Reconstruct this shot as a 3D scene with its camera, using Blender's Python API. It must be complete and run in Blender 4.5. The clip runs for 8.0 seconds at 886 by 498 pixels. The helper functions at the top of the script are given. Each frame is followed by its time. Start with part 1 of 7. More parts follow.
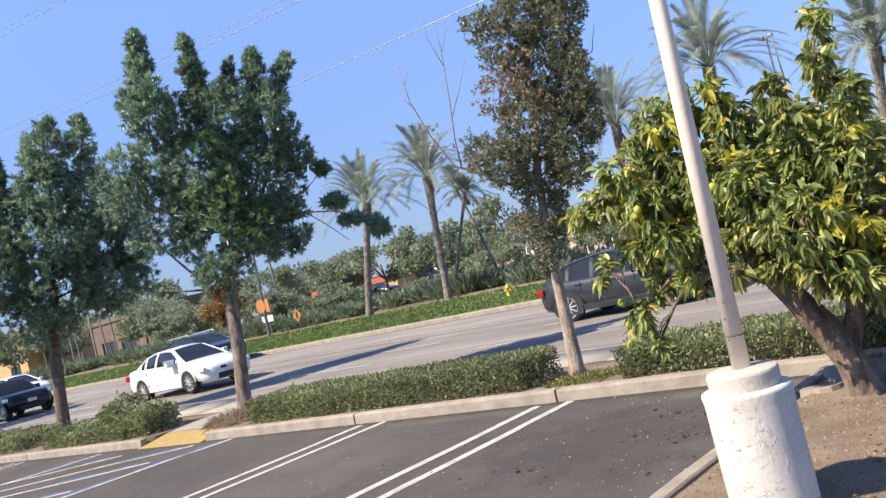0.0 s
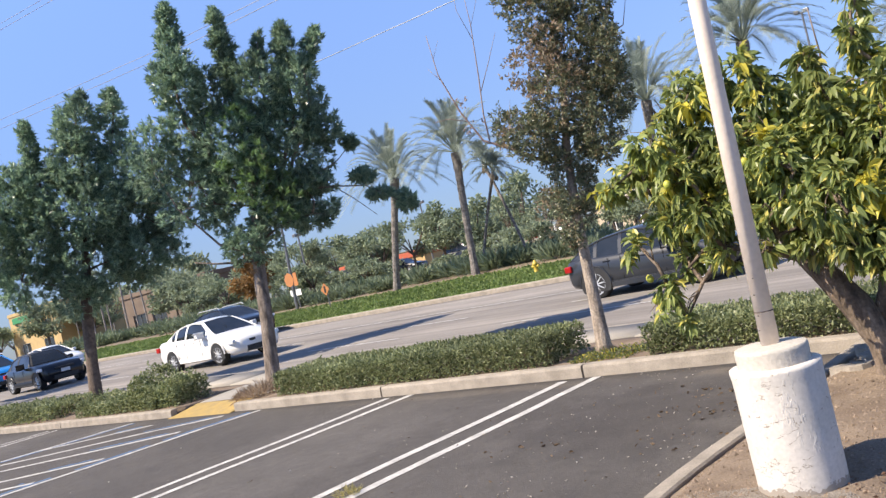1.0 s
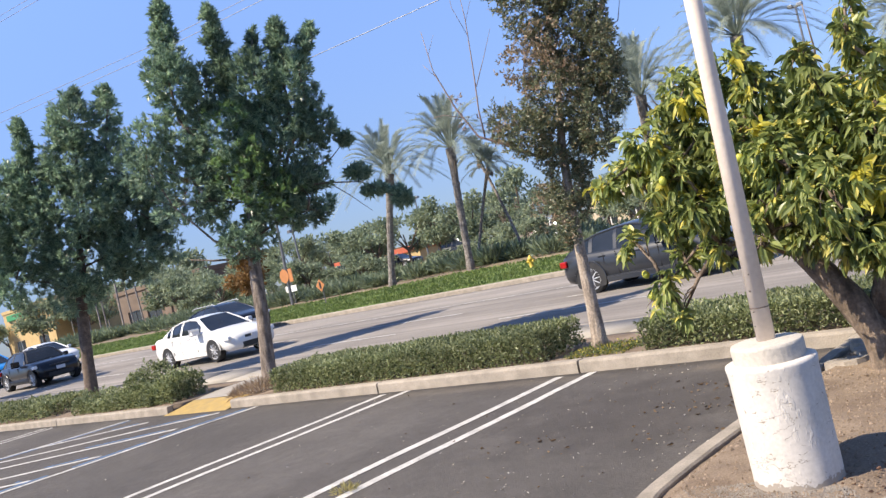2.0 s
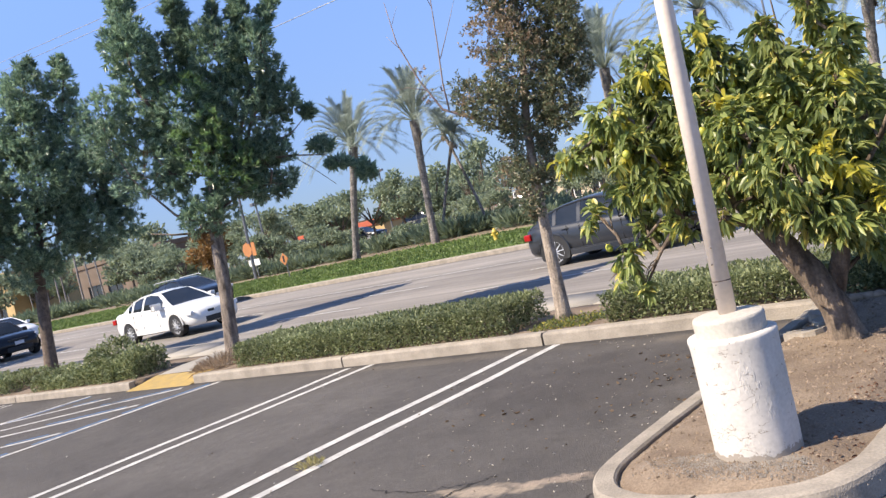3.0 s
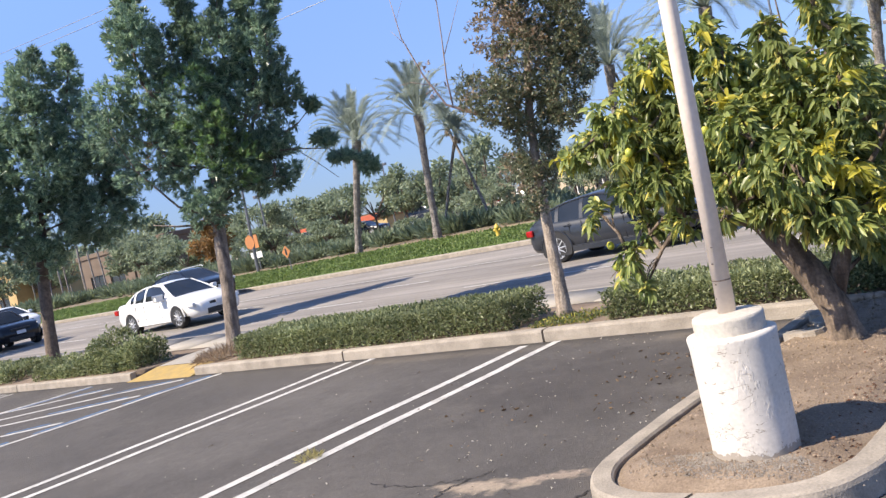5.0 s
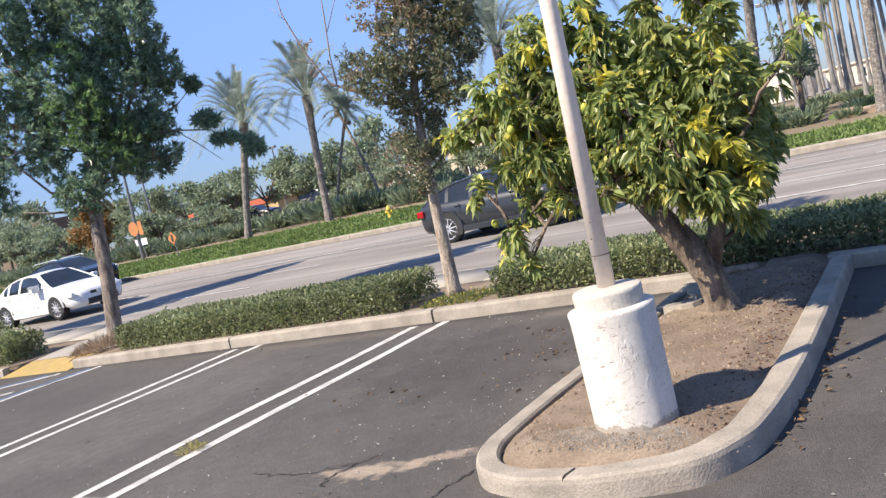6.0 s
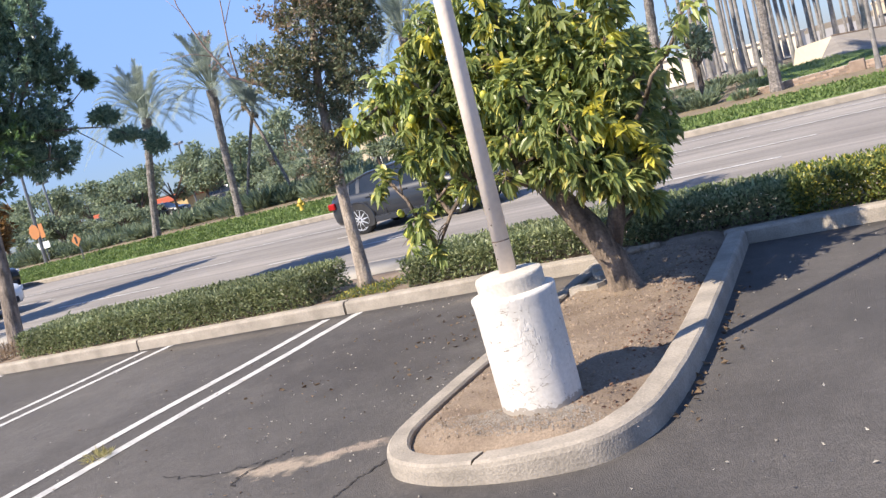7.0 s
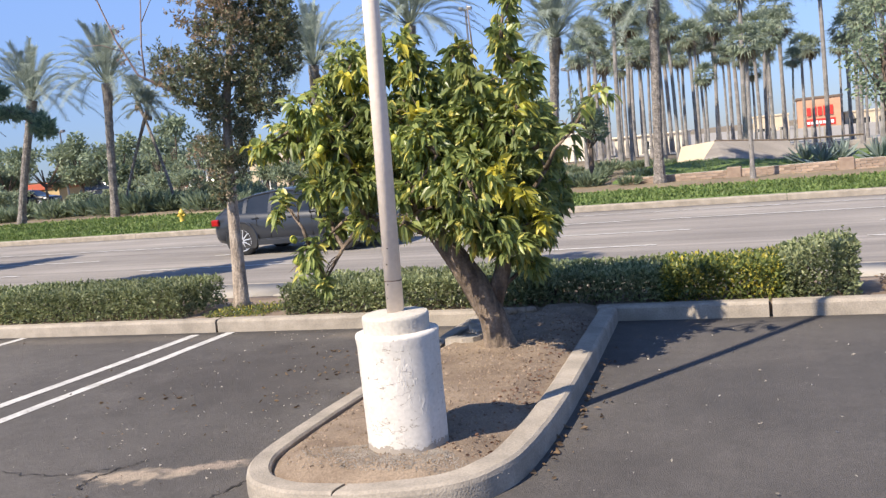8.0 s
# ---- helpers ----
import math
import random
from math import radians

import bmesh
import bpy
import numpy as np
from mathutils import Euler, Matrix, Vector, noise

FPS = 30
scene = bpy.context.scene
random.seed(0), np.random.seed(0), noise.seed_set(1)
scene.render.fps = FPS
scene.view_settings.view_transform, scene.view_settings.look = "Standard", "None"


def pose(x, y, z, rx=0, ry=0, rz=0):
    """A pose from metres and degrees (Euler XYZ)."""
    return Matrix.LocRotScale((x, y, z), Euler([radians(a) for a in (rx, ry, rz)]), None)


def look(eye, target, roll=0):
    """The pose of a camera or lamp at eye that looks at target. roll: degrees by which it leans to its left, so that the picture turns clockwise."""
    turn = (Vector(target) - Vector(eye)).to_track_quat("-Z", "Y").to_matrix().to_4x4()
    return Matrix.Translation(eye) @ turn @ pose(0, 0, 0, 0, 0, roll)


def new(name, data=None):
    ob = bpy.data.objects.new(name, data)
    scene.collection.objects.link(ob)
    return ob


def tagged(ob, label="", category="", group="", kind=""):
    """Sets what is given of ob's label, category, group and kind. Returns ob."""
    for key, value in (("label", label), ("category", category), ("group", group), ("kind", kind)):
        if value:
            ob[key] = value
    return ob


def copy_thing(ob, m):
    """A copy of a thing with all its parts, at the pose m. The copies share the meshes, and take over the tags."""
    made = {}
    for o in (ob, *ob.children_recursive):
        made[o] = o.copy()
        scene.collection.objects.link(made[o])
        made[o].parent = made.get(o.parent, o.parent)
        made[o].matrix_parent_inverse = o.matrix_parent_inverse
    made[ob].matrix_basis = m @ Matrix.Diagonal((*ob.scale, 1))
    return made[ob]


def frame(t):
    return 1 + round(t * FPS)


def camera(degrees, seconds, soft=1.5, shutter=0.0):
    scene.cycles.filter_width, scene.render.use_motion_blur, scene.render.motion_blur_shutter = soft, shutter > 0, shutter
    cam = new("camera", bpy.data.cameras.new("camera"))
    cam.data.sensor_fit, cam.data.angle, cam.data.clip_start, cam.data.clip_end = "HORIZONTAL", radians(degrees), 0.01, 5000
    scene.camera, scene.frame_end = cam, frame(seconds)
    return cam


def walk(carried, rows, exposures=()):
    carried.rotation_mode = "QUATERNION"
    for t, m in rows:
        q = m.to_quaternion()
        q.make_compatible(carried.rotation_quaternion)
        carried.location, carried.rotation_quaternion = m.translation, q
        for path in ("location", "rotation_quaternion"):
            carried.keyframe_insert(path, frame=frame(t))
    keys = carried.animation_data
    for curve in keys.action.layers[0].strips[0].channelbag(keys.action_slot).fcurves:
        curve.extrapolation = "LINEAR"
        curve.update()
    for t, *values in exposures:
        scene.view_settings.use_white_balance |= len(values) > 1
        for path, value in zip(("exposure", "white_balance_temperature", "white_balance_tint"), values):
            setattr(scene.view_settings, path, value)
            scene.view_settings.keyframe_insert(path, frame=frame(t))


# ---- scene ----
cam = camera(52.68, 8.0, soft=1.4)
# seconds, eye x y z, turn rx ry rz
ROWS = [
    (0.0, 0.002, -0.057, 1.614, 91.48, 14.13, 41.03),
    (0.5, 0.003, -0.062, 1.603, 90.83, 13.66, 41.64),
    (1.0, -0.001, -0.057, 1.599, 90.37, 13.64, 42.84),
    (1.5, 0.000, -0.076, 1.615, 91.04, 13.54, 44.50),
    (2.0, 0.001, -0.068, 1.613, 89.98, 13.88, 42.51),
    (2.2, -0.001, -0.059, 1.628, 89.03, 14.43, 41.17),
    (3.3, -0.023, -0.036, 1.607, 87.64, 13.98, 40.14),
    (3.5, -0.029, -0.020, 1.595, 87.74, 13.75, 40.37),
    (4.0, -0.031, -0.001, 1.594, 87.54, 13.55, 40.51),
    (4.2, -0.016, -0.020, 1.614, 87.42, 13.76, 40.50),
    (5.3, 0.000, -0.053, 1.625, 87.31, 12.78, 39.91),
    (5.5, -0.006, -0.011, 1.598, 86.71, 12.31, 38.60),
    (5.8, -0.008, 0.037, 1.592, 85.17, 12.96, 34.69),
    (6.0, -0.010, 0.069, 1.588, 84.59, 14.02, 33.34),
    (6.2, 0.016, 0.102, 1.584, 84.12, 15.36, 32.13),
    (6.3, 0.012, 0.130, 1.574, 83.13, 16.35, 31.25),
    (6.5, 0.005, 0.185, 1.553, 79.02, 16.51, 29.59),
    (6.8, 0.016, 0.130, 1.575, 78.88, 16.56, 28.68),
    (7.0, 0.052, 0.101, 1.571, 82.46, 15.65, 27.60),
    (7.2, 0.035, 0.057, 1.585, 82.20, 12.69, 22.46),
    (7.3, 0.031, 0.024, 1.588, 83.00, 12.09, 22.54),
    (7.5, 0.024, -0.041, 1.594, 83.74, 9.95, 23.22),
    (7.8, 0.023, -0.044, 1.585, 84.53, 6.76, 22.19),
    (8.0, 0.023, -0.044, 1.582, 83.98, 5.83, 20.74),
]
walk(cam, [(t, pose(*p)) for t, *p in ROWS], [(0.0, 1.76, 7060, 12.5), (2.2, 1.77, 7030, 12.5), (5.0, 1.81, 6920, 12.5), (6.3, 1.85, 6860, 11.5), (7.0, 1.89, 6800, 12), (7.4, 1.72, 6860, 12), (8.0, 1.75, 6930, 12)])

# ---- world and sun ----
SUN_AZ, SUN_EL = radians(241), radians(46.5)      # direction towards the sun, from +x counter-clockwise
sun_dir = Vector((math.cos(SUN_AZ) * math.cos(SUN_EL), math.sin(SUN_AZ) * math.cos(SUN_EL), math.sin(SUN_EL)))
world = bpy.data.worlds.new("world")
scene.world = world
world.use_nodes = True
wn = world.node_tree
sky = wn.nodes.new("ShaderNodeTexSky")
sky.sky_type = "NISHITA"
sky.sun_disc = False
sky.sun_elevation = SUN_EL
sky.sun_rotation = math.pi / 2 - SUN_AZ
sky.air_density, sky.dust_density, sky.ozone_density = 0.7, 0.05, 2.6
sky.altitude = 1500
# haze: the sky pales less and greys towards the horizon, all the way round
geo_n = wn.nodes.new("ShaderNodeTexCoord")
sep = wn.nodes.new("ShaderNodeSeparateXYZ")
wn.links.new(geo_n.outputs["Generated"], sep.inputs[0])
ramp_n = wn.nodes.new("ShaderNodeValToRGB")
ramp_n.color_ramp.elements[0].color, ramp_n.color_ramp.elements[0].position = (0.124, 0.130, 0.166, 1), 0.0
mid_n = ramp_n.color_ramp.elements.new(0.10)
mid_n.color = (0.292, 0.297, 0.333, 1)
ramp_n.color_ramp.elements[2].color, ramp_n.color_ramp.elements[2].position = (0.66, 0.69, 0.77, 1), 0.34
wn.links.new(sep.outputs[2], ramp_n.inputs[0])
haze = wn.nodes.new("ShaderNodeVectorMath")
haze.operation = "MULTIPLY"
wn.links.new(sky.outputs[0], haze.inputs[0])
wn.links.new(ramp_n.outputs[0], haze.inputs[1])
wn.links.new(haze.outputs[0], wn.nodes["Background"].inputs[0])
wn.nodes["Background"].inputs[1].default_value = 0.141
sun_data = bpy.data.lights.new("sun", "SUN")
sun_data.energy, sun_data.angle, sun_data.color = 2.65, radians(0.53), (1.0, 0.92, 0.79)
sun_ob = new("sun", sun_data)
sun_ob.matrix_world = look(sun_dir * 60, (0, 0, 0))

# ---- materials ----
def mat(name, c1, c2=None, scale=8.0, rough=0.8, bump=0.0, bscale=60.0, metal=0.0, detail=6.0, fine=0.0, vary=0.0, island=False, trans=0.0, tall=1.0):
    """Two-tone noise colour with fine grain, bump and per-object variation."""
    m = bpy.data.materials.new(name)
    m.use_nodes = True
    nt = m.node_tree
    n, l = nt.nodes, nt.links
    b = n["Principled BSDF"]
    b.inputs["Roughness"].default_value = rough
    b.inputs["Metallic"].default_value = metal
    c2 = c2 or tuple(v * 0.8 for v in c1)
    tc = n.new("ShaderNodeTexCoord")
    no = n.new("ShaderNodeTexNoise")
    no.inputs["Scale"].default_value, no.inputs["Detail"].default_value = scale, detail
    place = tc.outputs["Object"]
    if tall != 1.0:                          # furrows drawn out upwards
        sq = n.new("ShaderNodeMapping")
        sq.inputs["Scale"].default_value = (1, 1, tall)
        l.new(place, sq.inputs[0])
        place = sq.outputs[0]
    l.new(place, no.inputs["Vector"])
    ra = n.new("ShaderNodeValToRGB")
    ra.color_ramp.elements[0].position, ra.color_ramp.elements[1].position = 0.35, 0.65
    ra.color_ramp.elements[0].color, ra.color_ramp.elements[1].color = (*c1, 1), (*c2, 1)
    l.new(no.outputs[0], ra.inputs[0])
    col = ra.outputs[0]
    if fine:
        nf = n.new("ShaderNodeTexNoise")
        nf.inputs["Scale"].default_value, nf.inputs["Detail"].default_value = bscale, 3
        l.new(tc.outputs["Object"], nf.inputs["Vector"])
        mp = n.new("ShaderNodeMapRange")
        mp.inputs[1].default_value, mp.inputs[2].default_value = 0.3, 0.7
        mp.inputs[3].default_value, mp.inputs[4].default_value = 1 - fine, 1 + fine
        l.new(nf.outputs[0], mp.inputs[0])
        mx = n.new("ShaderNodeVectorMath")
        mx.operation = "SCALE"
        l.new(col, mx.inputs[0])
        l.new(mp.outputs[0], mx.inputs["Scale"])
        col = mx.outputs[0]
    if vary:
        src = n.new("ShaderNodeNewGeometry").outputs["Random Per Island"] if island else n.new("ShaderNodeObjectInfo").outputs["Random"]
        mp = n.new("ShaderNodeMapRange")
        mp.inputs[3].default_value, mp.inputs[4].default_value = 1 - vary, 1 + vary
        l.new(src, mp.inputs[0])
        mx = n.new("ShaderNodeVectorMath")
        mx.operation = "SCALE"
        l.new(col, mx.inputs[0])
        l.new(mp.outputs[0], mx.inputs["Scale"])
        col = mx.outputs[0]
    l.new(col, b.inputs["Base Color"])
    if bump:
        nb = n.new("ShaderNodeTexNoise")
        nb.inputs["Scale"].default_value, nb.inputs["Detail"].default_value = bscale, 5
        l.new(place, nb.inputs["Vector"])
        bp = n.new("ShaderNodeBump")
        bp.inputs["Strength"].default_value, bp.inputs["Distance"].default_value = bump, 0.02
        l.new(nb.outputs[0], bp.inputs["Height"])
        l.new(bp.outputs[0], b.inputs["Normal"])
    if trans:
        tr = n.new("ShaderNodeBsdfTranslucent")
        l.new(col, tr.inputs[0])
        ms = n.new("ShaderNodeMixShader")
        ms.inputs[0].default_value = trans
        l.new(b.outputs[0], ms.inputs[1])
        l.new(tr.outputs[0], ms.inputs[2])
        l.new(ms.outputs[0], n["Material Output"].inputs[0])
    return m


def leafmat(name, dark, light, rough=0.45, accent=None, share=0.0, trans=0.40):
    """Leaf colours spread over the leaves by chance, with a share of accent leaves."""
    m = bpy.data.materials.new(name)
    m.use_nodes = True
    nt = m.node_tree
    n, l = nt.nodes, nt.links
    b = n["Principled BSDF"]
    b.inputs["Roughness"].default_value = rough
    g = n.new("ShaderNodeNewGeometry")
    ra = n.new("ShaderNodeValToRGB")
    e = ra.color_ramp.elements
    e[0].color, e[1].color = (*dark, 1), (*light, 1)
    e[1].position = 1 - share if accent else 1.0
    if accent:
        x = e.new(min(0.999, 1 - share + 0.01))
        x.color = (*accent, 1)
    l.new(g.outputs["Random Per Island"], ra.inputs[0])
    tc = n.new("ShaderNodeTexCoord")
    no = n.new("ShaderNodeTexNoise")
    no.inputs["Scale"].default_value = 1.3
    l.new(tc.outputs["Object"], no.inputs["Vector"])
    mp = n.new("ShaderNodeMapRange")
    mp.inputs[1].default_value, mp.inputs[2].default_value, mp.inputs[3].default_value, mp.inputs[4].default_value = 0.3, 0.7, 0.75, 1.25
    l.new(no.outputs[0], mp.inputs[0])
    mx = n.new("ShaderNodeVectorMath")
    mx.operation = "SCALE"
    l.new(ra.outputs[0], mx.inputs[0])
    l.new(mp.outputs[0], mx.inputs["Scale"])
    l.new(mx.outputs[0], b.inputs["Base Color"])
    tr = n.new("ShaderNodeBsdfTranslucent")
    l.new(mx.outputs[0], tr.inputs[0])
    ms = n.new("ShaderNodeMixShader")
    ms.inputs[0].default_value = trans
    l.new(b.outputs[0], ms.inputs[1])
    l.new(tr.outputs[0], ms.inputs[2])
    l.new(ms.outputs[0], n["Material Output"].inputs[0])
    return m


M_ASPHALT = mat("lot_asphalt", (0.058, 0.052, 0.048), (0.088, 0.079, 0.072), 0.55, 0.9, 0.5, 140, fine=0.35)
nt = M_ASPHALT.node_tree                    # a pale dust patch by the island's tip and darker oily stains
n, l = nt.nodes, nt.links
bs = n["Principled BSDF"]
old = bs.inputs["Base Color"].links[0].from_socket
tc = n.new("ShaderNodeTexCoord")


def blot(cx, cy, rx, ry, turn, nscale, ragged):
    """A stain's mask: an ellipse with a ragged edge."""
    mp = n.new("ShaderNodeMapping")
    mp.vector_type = "TEXTURE"
    mp.inputs["Location"].default_value, mp.inputs["Rotation"].default_value, mp.inputs["Scale"].default_value = (cx, cy, 0), (0, 0, radians(turn)), (rx, ry, 1)
    l.new(tc.outputs["Object"], mp.inputs[0])
    ln = n.new("ShaderNodeVectorMath")
    ln.operation = "LENGTH"
    l.new(mp.outputs[0], ln.inputs[0])
    no = n.new("ShaderNodeTexNoise")
    no.inputs["Scale"].default_value, no.inputs["Detail"].default_value = nscale, 8
    l.new(tc.outputs["Object"], no.inputs["Vector"])
    ad = n.new("ShaderNodeMath")
    ad.operation = "MULTIPLY_ADD"
    l.new(no.outputs[0], ad.inputs[0])
    ad.inputs[1].default_value = ragged
    l.new(ln.outputs["Value"], ad.inputs[2])
    mr = n.new("ShaderNodeMapRange")
    mr.inputs[1].default_value, mr.inputs[2].default_value, mr.inputs[3].default_value, mr.inputs[4].default_value = ragged * 0.5 + 0.45, ragged * 0.5 + 1.0, 1, 0
    l.new(ad.outputs[0], mr.inputs[0])
    return mr.outputs[0]


for cx, cy, rx, ry, turn, sc, rg_, col, amount in ((-3.42, 3.76, 0.36, 0.13, 14, 9, 2.2, (0.30, 0.24, 0.18), 0.85), (-3.02, 3.94, 0.30, 0.08, 22, 12, 2.2, (0.28, 0.22, 0.17), 0.8), (-3.9, 6.0, 1.6, 1.2, 0, 2.2, 2.2, (0.040, 0.034, 0.031), 0.55), (-7.0, 5.0, 1.0, 1.8, 0, 1.6, 2.2, (0.11, 0.10, 0.092), 0.4), (0.8, 5.5, 1.8, 1.5, 30, 1.5, 2.2, (0.048, 0.044, 0.042), 0.5), (-2.0, 3.0, 1.4, 0.5, 8, 3, 1.8, (0.045, 0.041, 0.039), 0.6), (-3.2, 7.3, 1.2, 0.25, 0, 5, 1.8, (0.16, 0.13, 0.10), 0.4), (-7, 7.35, 2.5, 0.2, 0, 5, 1.8, (0.15, 0.125, 0.10), 0.35)):
    mk = blot(cx, cy, rx, ry, turn, sc, rg_)
    ml = n.new("ShaderNodeMath")
    ml.operation = "MULTIPLY"
    ml.inputs[1].default_value = amount
    l.new(mk, ml.inputs[0])
    mi = n.new("ShaderNodeMix")
    mi.data_type = "RGBA"
    l.new(ml.outputs[0], mi.inputs[0])
    l.new(old, mi.inputs[6])
    mi.inputs[7].default_value = (*col, 1)
    old = mi.outputs[2]
for sc, amt in ((1.7, 0.12), (7.0, 0.15), (38.0, 0.20)):      # scuffs and coarse grain
    no = n.new("ShaderNodeTexNoise")
    no.inputs["Scale"].default_value, no.inputs["Detail"].default_value, no.inputs["Roughness"].default_value = sc, 8, 0.65
    l.new(tc.outputs["Object"], no.inputs["Vector"])
    mr = n.new("ShaderNodeMapRange")
    mr.inputs[1].default_value, mr.inputs[2].default_value, mr.inputs[3].default_value, mr.inputs[4].default_value = 0.3, 0.7, 1 - amt, 1 + amt
    l.new(no.outputs[0], mr.inputs[0])
    mx = n.new("ShaderNodeVectorMath")
    mx.operation = "SCALE"
    l.new(old, mx.inputs[0])
    l.new(mr.outputs[0], mx.inputs["Scale"])
    old = mx.outputs[0]
l.new(old, bs.inputs["Base Color"])
M_ROAD = mat("road_asphalt", (0.20, 0.18, 0.162), (0.25, 0.227, 0.203), 0.35, 0.9, 0.3, 120, fine=0.2)
nt = M_ROAD.node_tree                       # wheel tracks and patches drawn out along the lanes
n, l = nt.nodes, nt.links
bs = n["Principled BSDF"]
old = bs.inputs["Base Color"].links[0].from_socket
tc = n.new("ShaderNodeTexCoord")
for sc, lo, hi in (((0.03, 1.1, 1), 0.82, 1.12), ((0.08, 4.5, 1), 0.86, 1.10), ((0.4, 6.0, 1), 0.93, 1.06)):
    mp = n.new("ShaderNodeMapping")
    mp.inputs["Scale"].default_value = sc
    l.new(tc.outputs["Object"], mp.inputs[0])
    no = n.new("ShaderNodeTexNoise")
    no.inputs["Scale"].default_value, no.inputs["Detail"].default_value = 1.0, 5
    l.new(mp.outputs[0], no.inputs["Vector"])
    mr = n.new("ShaderNodeMapRange")
    mr.inputs[1].default_value, mr.inputs[2].default_value, mr.inputs[3].default_value, mr.inputs[4].default_value = 0.35, 0.65, lo, hi
    l.new(no.outputs[0], mr.inputs[0])
    mx = n.new("ShaderNodeVectorMath")
    mx.operation = "SCALE"
    l.new(old, mx.inputs[0])
    l.new(mr.outputs[0], mx.inputs["Scale"])
    old = mx.outputs[0]
l.new(old, bs.inputs["Base Color"])
M_CONC = mat("kerb_concrete", (0.235, 0.205, 0.168), (0.335, 0.292, 0.24), 4.5, 0.9, 0.3, 80, fine=0.15)
M_WALK = mat("sidewalk_concrete", (0.26, 0.24, 0.21), (0.32, 0.295, 0.26), 1.2, 0.9, 0.25, 90, fine=0.12)
M_SOIL = mat("dry_soil", (0.145, 0.105, 0.074), (0.220, 0.167, 0.120), 3.5, 0.95, 0.45, 90, fine=0.25)
M_CAP = mat("cap_concrete", (0.50, 0.46, 0.40), (0.42, 0.385, 0.33), 4.0, 0.85, 0.2, 60, fine=0.1)
M_PAINT = mat("line_paint", (0.54, 0.525, 0.50), (0.36, 0.35, 0.335), 7.0, 0.8, 0.3, 120, fine=0.25)
M_BLUE = mat("blue_line_paint", (0.04, 0.14, 0.32), (0.085, 0.15, 0.24), 9.0, 0.8, 0.3, 120, fine=0.3)
M_YELLOW = mat("yellow_ramp_paint", (0.39, 0.265, 0.08), (0.29, 0.21, 0.085), 6.0, 0.75, 0.3, 90, fine=0.15)
M_WHITEBASE = mat("white_painted_concrete", (0.60, 0.56, 0.51), (0.53, 0.495, 0.445), 5.0, 0.75, 0.15, 55, fine=0.08)
nt = M_WHITEBASE.node_tree                  # chipped paint, and a bare foot where it has worn away
n, l = nt.nodes, nt.links
bs = n["Principled BSDF"]
old = bs.inputs["Base Color"].links[0].from_socket
tc = n.new("ShaderNodeTexCoord")
no = n.new("ShaderNodeTexNoise")
no.inputs["Scale"].default_value, no.inputs["Detail"].default_value, no.inputs["Roughness"].default_value = 20, 6, 0.75
l.new(tc.outputs["Object"], no.inputs["Vector"])
sx = n.new("ShaderNodeSeparateXYZ")
l.new(tc.outputs["Object"], sx.inputs[0])
ft = n.new("ShaderNodeMapRange")
ft.inputs[1].default_value, ft.inputs[2].default_value, ft.inputs[3].default_value, ft.inputs[4].default_value = 0.155, 0.205, 0.32, 0.0
l.new(sx.outputs[2], ft.inputs[0])
ad = n.new("ShaderNodeMath")
l.new(no.outputs[0], ad.inputs[0])
l.new(ft.outputs[0], ad.inputs[1])
mr = n.new("ShaderNodeMapRange")
mr.inputs[1].default_value, mr.inputs[2].default_value = 0.645, 0.67
# thin horizontal cracks that come and go
mpg = n.new("ShaderNodeMapping")
mpg.inputs["Scale"].default_value = (3.0, 3.0, 9.0)
l.new(tc.outputs["Object"], mpg.inputs[0])
nc = n.new("ShaderNodeTexNoise")
nc.inputs["Scale"].default_value, nc.inputs["Detail"].default_value = 1.6, 5
l.new(mpg.outputs[0], nc.inputs["Vector"])
cd = n.new("ShaderNodeMath")
cd.operation = "COMPARE"
cd.inputs[1].default_value, cd.inputs[2].default_value = 0.5, 0.006
l.new(nc.outputs[0], cd.inputs[0])
nm = n.new("ShaderNodeTexNoise")
nm.inputs["Scale"].default_value = 7
l.new(tc.outputs["Object"], nm.inputs["Vector"])
gt = n.new("ShaderNodeMath")
gt.operation = "GREATER_THAN"
gt.inputs[1].default_value = 0.54
l.new(nm.outputs[0], gt.inputs[0])
cm = n.new("ShaderNodeMath")
cm.operation = "MULTIPLY_ADD"
l.new(cd.outputs[0], cm.inputs[0])
l.new(gt.outputs[0], cm.inputs[1])
l.new(ad.outputs[0], cm.inputs[2])
l.new(cm.outputs[0], mr.inputs[0])
mi = n.new("ShaderNodeMix")
mi.data_type = "RGBA"
l.new(mr.outputs[0], mi.inputs[0])
l.new(old, mi.inputs[6])
mi.inputs[7].default_value = (0.31, 0.27, 0.225, 1)
l.new(mi.outputs[2], bs.inputs["Base Color"])
# raised trowel strokes and flaking in patches
bp = next(k for k in n if k.bl_idname == "ShaderNodeBump")
mpg = n.new("ShaderNodeMapping")
mpg.inputs["Scale"].default_value, mpg.inputs["Rotation"].default_value = (34.0, 34.0, 15.0), (0.5, 0.3, 0.0)
l.new(tc.outputs["Object"], mpg.inputs[0])
ns = n.new("ShaderNodeTexNoise")
ns.inputs["Scale"].default_value, ns.inputs["Detail"].default_value = 1.0, 3
l.new(mpg.outputs[0], ns.inputs["Vector"])
ra = n.new("ShaderNodeValToRGB")
ra.color_ramp.elements[0].position, ra.color_ramp.elements[1].position = 0.53, 0.60
l.new(ns.outputs[0], ra.inputs[0])
np_ = n.new("ShaderNodeTexNoise")
